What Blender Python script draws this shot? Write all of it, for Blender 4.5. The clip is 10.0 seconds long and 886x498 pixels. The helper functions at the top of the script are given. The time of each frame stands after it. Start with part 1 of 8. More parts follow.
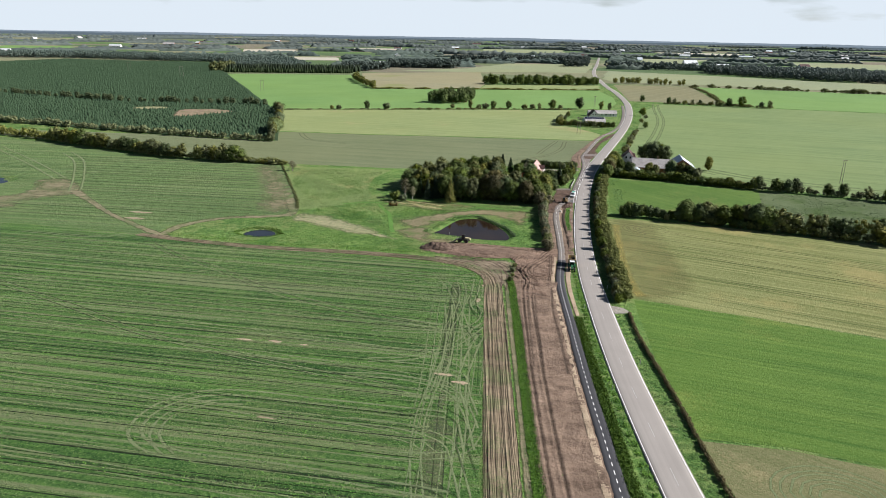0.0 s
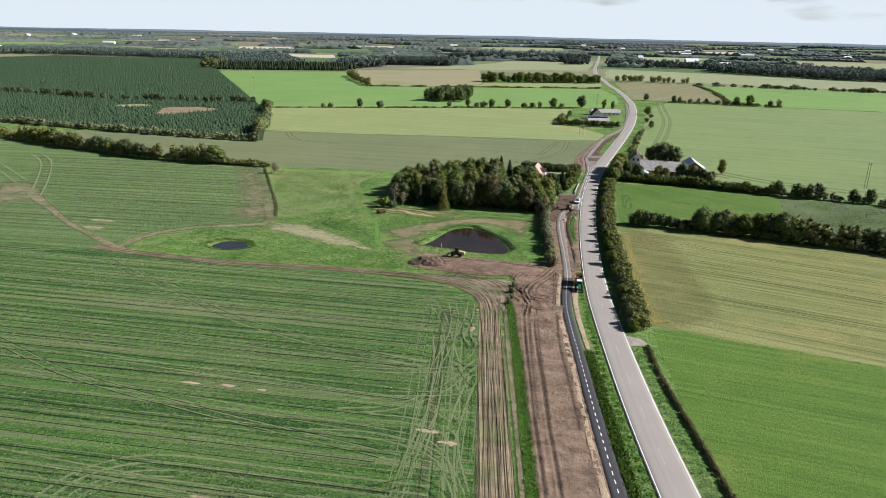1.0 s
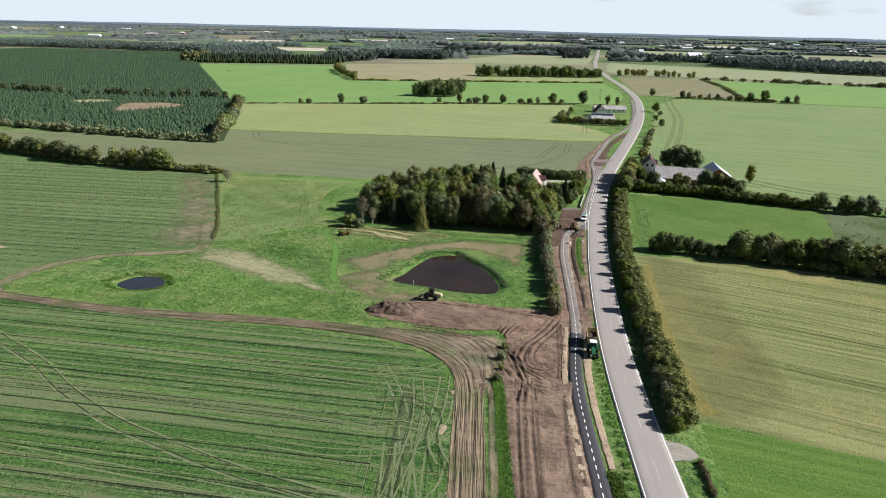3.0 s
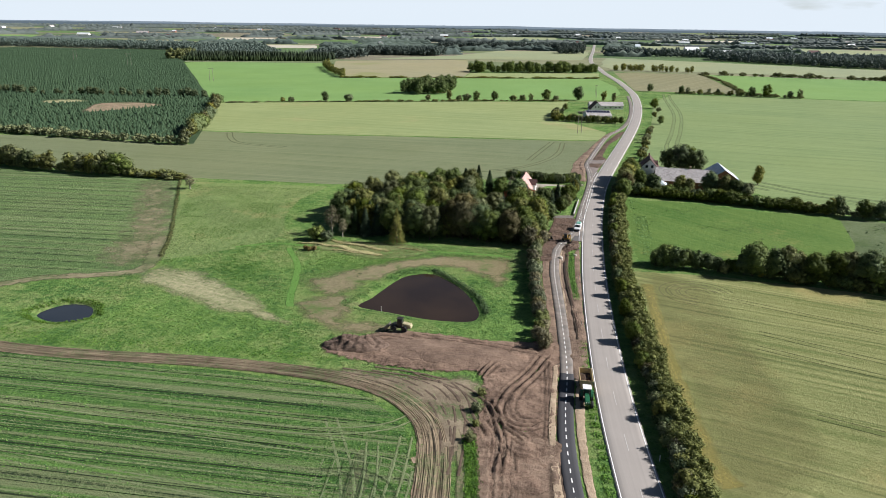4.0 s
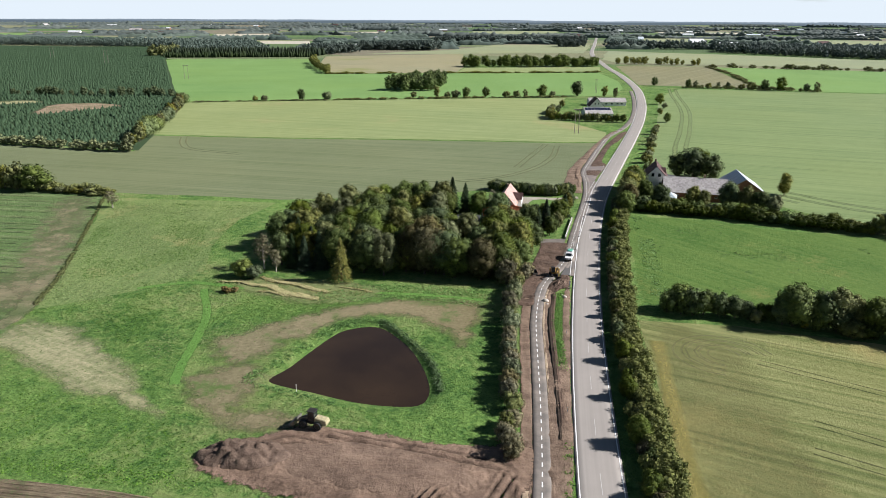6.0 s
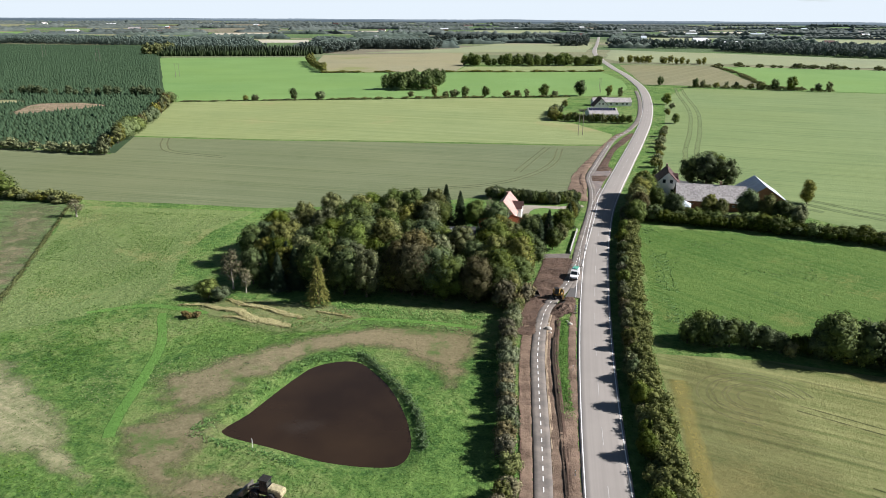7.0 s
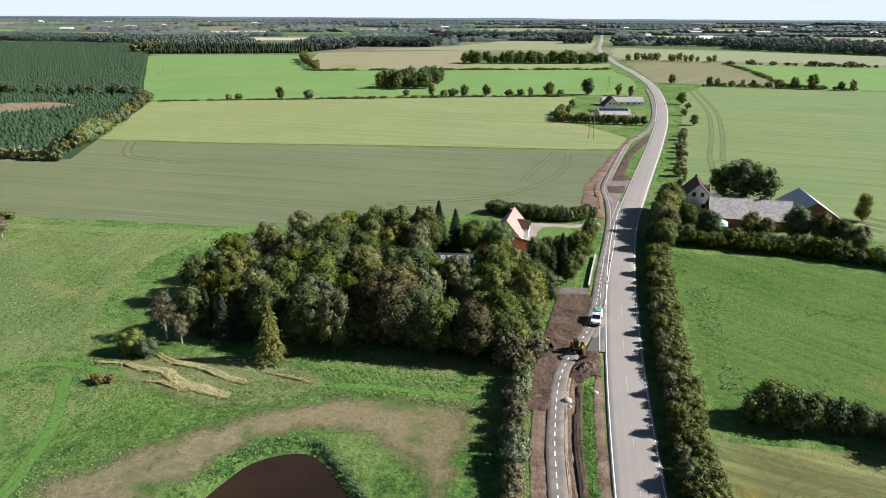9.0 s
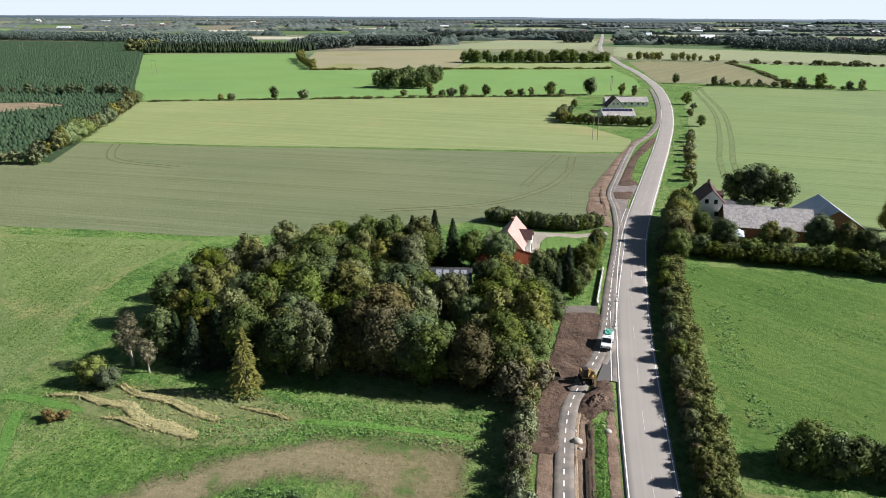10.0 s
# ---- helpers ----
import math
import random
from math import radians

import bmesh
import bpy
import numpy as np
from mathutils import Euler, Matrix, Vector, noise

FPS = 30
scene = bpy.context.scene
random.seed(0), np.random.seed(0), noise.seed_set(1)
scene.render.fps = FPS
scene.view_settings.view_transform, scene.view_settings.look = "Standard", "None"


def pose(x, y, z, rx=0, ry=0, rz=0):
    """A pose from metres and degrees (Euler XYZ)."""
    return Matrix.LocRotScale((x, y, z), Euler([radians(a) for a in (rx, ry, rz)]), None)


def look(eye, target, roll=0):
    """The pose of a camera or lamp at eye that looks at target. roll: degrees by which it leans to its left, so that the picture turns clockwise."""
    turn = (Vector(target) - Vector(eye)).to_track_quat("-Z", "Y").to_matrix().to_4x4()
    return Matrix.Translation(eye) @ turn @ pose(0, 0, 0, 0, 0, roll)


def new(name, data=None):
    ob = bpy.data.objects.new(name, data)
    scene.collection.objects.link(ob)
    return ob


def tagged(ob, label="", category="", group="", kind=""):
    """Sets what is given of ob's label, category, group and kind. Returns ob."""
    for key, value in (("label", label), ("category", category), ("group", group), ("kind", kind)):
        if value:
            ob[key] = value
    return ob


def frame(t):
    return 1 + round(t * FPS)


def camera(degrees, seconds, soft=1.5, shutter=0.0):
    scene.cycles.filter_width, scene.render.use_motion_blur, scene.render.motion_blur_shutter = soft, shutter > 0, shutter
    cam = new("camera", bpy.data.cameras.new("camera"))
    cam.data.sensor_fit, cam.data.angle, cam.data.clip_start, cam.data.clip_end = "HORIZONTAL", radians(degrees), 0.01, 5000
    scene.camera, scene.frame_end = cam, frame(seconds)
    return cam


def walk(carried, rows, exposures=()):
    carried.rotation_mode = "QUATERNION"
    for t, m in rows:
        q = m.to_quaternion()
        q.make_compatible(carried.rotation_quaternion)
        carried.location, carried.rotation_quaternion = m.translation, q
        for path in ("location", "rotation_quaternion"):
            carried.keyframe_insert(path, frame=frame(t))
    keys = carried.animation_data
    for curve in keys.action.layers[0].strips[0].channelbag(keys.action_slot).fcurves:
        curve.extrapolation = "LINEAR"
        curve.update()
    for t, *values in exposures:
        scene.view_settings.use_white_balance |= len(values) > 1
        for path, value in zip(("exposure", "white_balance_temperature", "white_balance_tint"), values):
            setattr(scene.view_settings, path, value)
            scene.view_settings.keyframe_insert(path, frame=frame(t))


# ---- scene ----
cam = camera(66.0, 10.0, soft=0.5)
METRES, EYE, TILT, LEAN, TURN = 223.9, 72.0, -1.2, 0.0, 10.4
EXPOSURE = 1.0
ROWS = [
    (0.0, 0.0, 0.0, 0.0, 0.3, -16.29, -1.03),
    (0.5, 0.0054, 0.0626, -0.0055, 0.25, -16.33, -1.11),
    (1.0, 0.0109, 0.1241, -0.0104, 0.22, -16.41, -1.16),
    (1.5, 0.0164, 0.1854, -0.0148, 0.17, -16.49, -1.23),
    (2.0, 0.0222, 0.2471, -0.019, 0.12, -16.57, -1.28),
    (2.5, 0.03, 0.3076, -0.0224, 0.09, -16.69, -1.32),
    (4.0, 0.07, 0.4803, -0.0325, -0.31, -17.05, -0.83),
    (4.5, 0.0879, 0.533, -0.0355, -0.33, -17.17, -0.6),
    (5.0, 0.1041, 0.5851, -0.0381, -0.26, -17.28, -0.45),
    (5.5, 0.1174, 0.6343, -0.0401, -0.2, -17.37, -0.33),
    (7.0, 0.1376, 0.7711, -0.0502, -0.0, -17.45, -0.34),
    (7.5, 0.1408, 0.813, -0.0535, 0.04, -17.47, -0.34),
    (8.0, 0.1437, 0.854, -0.0568, 0.06, -17.48, -0.34),
    (8.5, 0.1462, 0.8918, -0.0599, 0.08, -17.5, -0.36),
    (9.0, 0.1484, 0.9258, -0.0631, 0.1, -17.53, -0.34),
    (9.5, 0.1504, 0.9568, -0.0658, 0.11, -17.55, -0.34),
    (10.0, 0.1519, 0.9822, -0.0662, 0.07, -17.58, -0.33),
]
walk(cam, [(t, pose(0, 0, EYE, TILT, LEAN, TURN) @ pose(METRES * x, METRES * y, METRES * z, 90 + pitch, roll, yaw)) for t, x, y, z, yaw, pitch, roll in ROWS],
     exposures=[(0.0, EXPOSURE - 0.07), (5.0, EXPOSURE), (10.0, EXPOSURE + 0.06)])

# ---------------------------------------------------------------- sun and sky
TO_SUN = Vector((0.985 * math.cos(radians(34)), 0.172 * math.cos(radians(34)), math.sin(radians(34))))
sun_data = bpy.data.lights.new("sun", "SUN")
sun_data.energy, sun_data.angle, sun_data.color = 4.4, radians(0.53), (1.0, 0.97, 0.98)
sun = new("sun", sun_data)
sun.matrix_world = look(TO_SUN * 300, (0, 0, 0))

world = bpy.data.worlds.new("sky")
scene.world = world
world.use_nodes = True
wt = world.node_tree
wt.nodes.clear()
w_out, w_bg, w_sky = wt.nodes.new("ShaderNodeOutputWorld"), wt.nodes.new("ShaderNodeBackground"), wt.nodes.new("ShaderNodeTexSky")
w_sky.sky_type, w_sky.sun_disc = "NISHITA", False
w_sky.sun_elevation, w_sky.sun_rotation = radians(34), math.atan2(TO_SUN.x, TO_SUN.y)
w_sky.air_density, w_sky.dust_density, w_sky.ozone_density = 1.0, 0.2, 2.0
# thin bright cloud, thickest low over the horizon
w_co, w_map, w_noise, w_sep, w_low, w_sum, w_ramp, w_mix = [wt.nodes.new("ShaderNode" + k) for k in ("TexCoord", "Mapping", "TexNoise", "SeparateXYZ", "MapRange", "Math", "ValToRGB", "MixRGB")]
w_map.inputs["Scale"].default_value = (6.0, 6.0, 34.0)
w_noise.inputs["Scale"].default_value, w_noise.inputs["Detail"].default_value = 1.0, 7.0
w_low.inputs["From Min"].default_value, w_low.inputs["From Max"].default_value = 0.0, 0.13
w_low.inputs["To Min"].default_value, w_low.inputs["To Max"].default_value = 0.3, -0.42
w_ramp.color_ramp.elements[0].position, w_ramp.color_ramp.elements[1].position = 0.24, 0.52
w_mix.inputs["Color2"].default_value = (14.5, 16.2, 18.0, 1)
wt.links.new(w_co.outputs["Generated"], w_map.inputs["Vector"])
wt.links.new(w_co.outputs["Generated"], w_sep.inputs[0])
wt.links.new(w_sep.outputs[2], w_low.inputs["Value"])
wt.links.new(w_map.outputs[0], w_noise.inputs["Vector"])
wt.links.new(w_noise.outputs[0], w_sum.inputs[0])
wt.links.new(w_low.outputs[0], w_sum.inputs[1])
wt.links.new(w_sum.outputs[0], w_ramp.inputs[0])
wt.links.new(w_ramp.outputs[0], w_mix.inputs[0])
wt.links.new(w_sky.outputs[0], w_mix.inputs["Color1"])
wt.links.new(w_mix.outputs[0], w_bg.inputs["Color"])
w_bg.inputs["Strength"].default_value = 0.027
wt.links.new(w_bg.outputs[0], w_out.inputs[0])


# ---------------------------------------------------------------- the lie of the land
LAND_Y = [-400, 0, 110, 150, 190, 250, 330, 400, 470, 550, 800, 1100, 2000, 9000]
LAND_Z = [4, 3, 1, -0.2, -2.0, -4.2, -4.6, -2.6, -1, 0, 3, 5, 8, 8]
POND = [(-52.2, 259.5), (-42, 256.6), (-31.9, 254.6), (-22.5, 255.6), (-20.4, 260), (-22.4, 267), (-27.8, 276.6), (-33, 282.6), (-38.2, 286.2), (-44, 283.6), (-46.6, 278.4), (-50, 266.5)]
SMALL_POND = [(-124, 237), (-116, 233.5), (-110, 238), (-114, 244), (-121, 244)]
FAR_POND = [(-312, 296), (-292, 288), (-284, 299), (-300, 310)]


def smooth_loop(pts, n=8):
    """A closed rounded outline through a few corners."""
    out, m = [], len(pts)
    for i in range(m):
        p0, p1, p2, p3 = (np.array(pts[(i + k - 1) % m], float) for k in range(4))
        for j in range(n):
            t = j / n
            out.append(0.5 * (2 * p1 + (p2 - p0) * t + (2 * p0 - 5 * p1 + 4 * p2 - p3) * t * t + (3 * p1 - p0 - 3 * p2 + p3) * t ** 3))
    return np.array(out)


def curve(pts, step=3.0):
    """An open smooth line through a few points, with about a step between its points."""
    out, m = [], len(pts)
    p = [np.array(q, float) for q in pts]
    p = [2 * p[0] - p[1]] + p + [2 * p[-1] - p[-2]]
    for i in range(1, m):
        p0, p1, p2, p3 = p[i - 1], p[i], p[i + 1], p[i + 2]
        n = max(1, int(np.linalg.norm(p2 - p1) / step))
        for j in range(n):
            t = j / n
            out.append(0.5 * (2 * p1 + (p2 - p0) * t + (2 * p0 - 5 * p1 + 4 * p2 - p3) * t * t + (3 * p1 - p0 - 3 * p2 + p3) * t ** 3))
    out.append(p[-2])
    return np.array(out)


def inside_depth(loop, x, y):
    """Signed distance to a closed outline, positive inside."""
    x, y = np.asarray(x, float), np.asarray(y, float)
    a, b = loop, np.roll(loop, -1, 0)
    best, odd = np.full(x.shape, 1e9), np.zeros(x.shape, bool)
    for (ax, ay), (bx, by) in zip(a, b):
        dx, dy = bx - ax, by - ay
        t = np.clip(((x - ax) * dx + (y - ay) * dy) / (dx * dx + dy * dy + 1e-9), 0, 1)
        best = np.minimum(best, np.hypot(x - ax - t * dx, y - ay - t * dy))
        odd ^= ((ay > y) != (by > y)) & (x < (bx - ax) * (y - ay) / (by - ay + 1e-12) + ax)
    return np.where(odd, best, -best)


POND_LOOPS = [smooth_loop(POND), smooth_loop(SMALL_POND), smooth_loop(FAR_POND)]


def base_height(x, y):
    x, y = np.asarray(x, float), np.asarray(y, float)
    b = sum(np.interp(y + d, LAND_Y, LAND_Z) for d in (-40, -20, 0, 20, 40)) / 5
    k = np.clip((260 - y) / 80, 0, 1)
    far = np.clip((np.hypot(x, y - 200) - 1700) / 3100, 0, 1)
    hills = 1 + 0.1 * np.sin(x / 610 + 1) * np.sin(y / 740) + 0.08 * np.sin(x / 240 + y / 410)
    return b - 0.01 * k * np.clip(x, -250, 250) + 27 * far * far * (3 - 2 * far) * hills


def height(x, y):
    z = base_height(x, y)
    for loop in POND_LOOPS:
        cx, cy = loop.mean(0)
        near = np.hypot(np.asarray(x) - cx, np.asarray(y) - cy) < 60
        if np.any(near):
            d = inside_depth(loop, x, y)
            z = np.where(near, z - 1.5 * np.clip((d + 2.2) / 5.0, 0, 1), z)
    return z


def hz(x, y):
    return float(height(np.array([x]), np.array([y]))[0])


ROAD = curve([(72, -100), (45, 0), (29.9, 60), (22.4, 99), (16.4, 140), (12.2, 180), (9.0, 220), (7.6, 260), (7.3, 300), (8.2, 340), (10.3, 377), (14, 411),
              (23, 465), (34, 530), (45, 604), (53.5, 689), (57.5, 788), (53, 916), (43, 1058), (34, 1359), (50, 1777), (70, 2300)], 3.0)
PATH = curve([(27, 20), (15, 80), (9.3, 121), (6.5, 144), (3.6, 171), (0.6, 199), (-0.2, 215), (0, 234), (-1.3, 259), (-3.3, 286), (-3.9, 297), (-3.7, 312), (-2, 322),
              (1.5, 334), (3.2, 345), (5, 365), (8.6, 402), (9.2, 424), (8.4, 443), (11, 463), (18, 508), (23, 534), (31, 558), (38.5, 592), (44, 635), (49, 700), (51.5, 760)], 1.5)


def road_x(y):
    return float(np.interp(y, ROAD[:, 1], ROAD[:, 0]))


def path_x(y):
    return float(np.interp(y, PATH[:, 1], PATH[:, 0]))


# ---------------------------------------------------------------- meshes
def mesh_of(name, verts, faces, mats=(), smooth=False):
    me = bpy.data.meshes.new(name)
    me.from_pydata([tuple(map(float, v)) for v in verts], [], [tuple(map(int, f)) for f in faces])
    for m in mats:
        me.materials.append(m)
    if smooth:
        me.polygons.foreach_set("use_smooth", [True] * len(me.polygons))
    me.update()
    return me


def quads_mesh(name, verts, quads, mat, smooth=False, mat_ids=None):
    """A mesh from arrays: verts (n, 3), faces (m, k)."""
    verts, quads = np.asarray(verts, np.float32), np.asarray(quads, np.int32)
    me = bpy.data.meshes.new(name)
    k = quads.shape[1]
    me.vertices.add(len(verts))
    me.vertices.foreach_set("co", verts.ravel())
    me.loops.add(quads.size)
    me.loops.foreach_set("vertex_index", quads.ravel())
    me.polygons.add(len(quads))
    me.polygons.foreach_set("loop_start", np.arange(0, quads.size, k, dtype=np.int32))
    me.polygons.foreach_set("loop_total", np.full(len(quads), k, np.int32))
    if smooth:
        me.polygons.foreach_set("use_smooth", np.ones(len(quads), bool))
    for m in (mat if isinstance(mat, (list, tuple)) else [mat]):
        me.materials.append(m)
    if mat_ids is not None:
        me.polygons.foreach_set("material_index", np.asarray(mat_ids, np.int32))
    me.update(calc_edges=True)
    return me


def part(name, bm, material, parent, label=""):
    me = bpy.data.meshes.new(name)
    bm.to_mesh(me)
    bm.free()
    me.materials.append(material)
    ob = new(name, me)
    ob.parent = parent
    return tagged(ob, label)


def part_mesh(name, me, parent, label=""):
    ob = new(name, me)
    ob.parent = parent
    return tagged(ob, label)


def thing(name, x, y, rz=0.0, label="", category="", group="", z=None):
    ob = new(name)
    ob.empty_display_size = 0.5
    ob.matrix_basis = pose(x, y, hz(x, y) if z is None else z, 0, 0, rz)
    return tagged(ob, label, category, group)


def box(bm, c, s, m=None, bevel=0.0, taper=1.0):
    """A box by its centre and size, with its edges rounded by bevel and its top narrowed by taper."""
    vs = []
    for dz in (-1, 1):
        k = taper if dz > 0 else 1.0
        for dx, dy in ((-1, -1), (1, -1), (1, 1), (-1, 1)):
            p = Vector((c[0] + dx * k * s[0] / 2, c[1] + dy * k * s[1] / 2, c[2] + dz * s[2] / 2))
            vs.append(bm.verts.new(m @ p if m else p))
    fs = [bm.faces.new([vs[i] for i in f]) for f in ((3, 2, 1, 0), (4, 5, 6, 7), (0, 1, 5, 4), (1, 2, 6, 5), (2, 3, 7, 6), (3, 0, 4, 7))]
    if bevel:
        bmesh.ops.bevel(bm, geom=list({e for f in fs for e in f.edges}), offset=bevel, segments=2, affect="EDGES", profile=0.6)
    return bm


def tube(bm, a, b, r0, r1=None, n=8, caps=True):
    """A tapered rod from a to b."""
    a, b = Vector(a), Vector(b)
    r1 = r0 if r1 is None else r1
    q = (b - a).to_track_quat("Z", "Y")
    rings = []
    for p, r in ((a, r0), (b, r1)):
        rings.append([bm.verts.new(p + q @ Vector((r * math.cos(2 * math.pi * i / n), r * math.sin(2 * math.pi * i / n), 0))) for i in range(n)])
    for i in range(n):
        bm.faces.new((rings[0][i], rings[0][(i + 1) % n], rings[1][(i + 1) % n], rings[1][i]))
    if caps:
        bm.faces.new(rings[0][::-1])
        bm.faces.new(rings[1])
    return bm


def lathe(bm, profile, axis_m, n=20):
    """A turned body: profile of (radius, height) about the local z of axis_m."""
    rings = [[bm.verts.new(axis_m @ Vector((r * math.cos(2 * math.pi * i / n), r * math.sin(2 * math.pi * i / n), h))) for i in range(n)] for r, h in profile]
    for a, b in zip(rings, rings[1:]):
        for i in range(n):
            bm.faces.new((a[i], a[(i + 1) % n], b[(i + 1) % n], b[i]))
    bm.faces.new(rings[0][::-1])
    bm.faces.new(rings[-1])
    return bm


def prism(bm, outline, axis, a, b):
    """An outline of (u, v) swept along one axis from a to b. axis 'x': u=y, v=z; axis 'y': u=x, v=z; axis 'z': u=x, v=y."""
    def at(u, v, w):
        return {"x": (w, u, v), "y": (u, w, v), "z": (u, v, w)}[axis]
    lo, hi = [bm.verts.new(at(u, v, a)) for u, v in outline], [bm.verts.new(at(u, v, b)) for u, v in outline]
    n = len(outline)
    bm.faces.new(lo[::-1])
    bm.faces.new(hi)
    for i in range(n):
        bm.faces.new((lo[i], lo[(i + 1) % n], hi[(i + 1) % n], hi[i]))
    bmesh.ops.recalc_face_normals(bm, faces=bm.faces)
    return bm


# ---------------------------------------------------------------- materials
class Mat:
    """A small helper round a node material."""

    def __init__(self, name, rough=0.85, metal=0.0, spec=0.3, given=None):
        self.m = given or bpy.data.materials.new(name)
        self.m.use_nodes = True
        self.t = self.m.node_tree
        self.b = self.t.nodes["Principled BSDF"]
        if given:
            return
        self.b.inputs["Roughness"].default_value = rough
        self.b.inputs["Metallic"].default_value = metal
        self.b.inputs["Specular IOR Level"].default_value = spec

    def node(self, kind, **kw):
        n = self.t.nodes.new(kind)
        for k, v in kw.items():
            n.inputs[k].default_value = v
        return n

    def link(self, a, b):
        self.t.links.new(a, b)
        return self

    def position(self):
        return self.node("ShaderNodeNewGeometry").outputs["Position"]

    def local(self):
        return self.node("ShaderNodeTexCoord").outputs["Object"]

    def mapped(self, vec, scale=(1, 1, 1), rot=0.0, loc=(0, 0, 0)):
        n = self.node("ShaderNodeMapping")
        n.inputs["Rotation"].default_value = (0, 0, radians(rot))
        n.inputs["Scale"].default_value = scale
        n.inputs["Location"].default_value = loc
        self.link(vec, n.inputs["Vector"])
        return n.outputs[0]

    def noise(self, vec, scale, detail=4.0, rough=0.55, dist=0.0):
        n = self.node("ShaderNodeTexNoise", Scale=scale, Detail=detail, Roughness=rough, Distortion=dist)
        self.link(vec, n.inputs["Vector"])
        return n.outputs[0]

    def math(self, op, a, b=None, c=None):
        n = self.node("ShaderNodeMath")
        n.operation = op
        for i, v in enumerate((a, b, c)):
            if v is None:
                continue
            if isinstance(v, (int, float)):
                n.inputs[i].default_value = v
            else:
                self.link(v, n.inputs[i])
        return n.outputs[0]

    def ramp(self, fac, lo, hi, a=0.0, b=1.0):
        n = self.node("ShaderNodeMapRange")
        n.inputs["From Min"].default_value, n.inputs["From Max"].default_value = lo, hi
        n.inputs["To Min"].default_value, n.inputs["To Max"].default_value = a, b
        self.link(fac, n.inputs["Value"])
        return n.outputs[0]

    def mix(self, fac, a, b, mode="MIX"):
        n = self.node("ShaderNodeMixRGB")
        n.blend_type = mode
        for s, v in (("Fac", fac), ("Color1", a), ("Color2", b)):
            if isinstance(v, (int, float)):
                n.inputs[s].default_value = v
            elif isinstance(v, tuple):
                n.inputs[s].default_value = (*v[:3], 1)
            else:
                self.link(v, n.inputs[s])
        return n.outputs[0]

    def bump(self, h, strength=0.5, dist=0.1):
        n = self.node("ShaderNodeBump", Strength=strength, Distance=dist)
        self.link(h, n.inputs["Height"])
        self.link(n.outputs[0], self.b.inputs["Normal"])
        return self

    def color(self, c):
        if isinstance(c, tuple):
            self.b.inputs["Base Color"].default_value = (*c, 1)
        else:
            self.link(c, self.b.inputs["Base Color"])
        return self


def plain_mat(name, c, rough=0.6, metal=0.0, vary=0.12, scale=2.0, spec=0.4):
    """Paint, plaster, plastic: a colour with faint dirt at two scales."""
    k = Mat(name, rough, metal, spec)
    p = k.local()
    n1, n2 = k.noise(p, scale, 5), k.noise(p, scale * 9, 3)
    f = k.math("ADD", k.math("MULTIPLY", n1, 0.7), k.math("MULTIPLY", n2, 0.3))
    lo, hi = tuple(v * (1 - 2 * vary) for v in c), tuple(min(1, v * (1 + vary)) for v in c)
    k.color(k.mix(k.ramp(f, 0.3, 0.7), lo, hi))
    k.bump(n2, 0.15, 0.01)
    return k.m


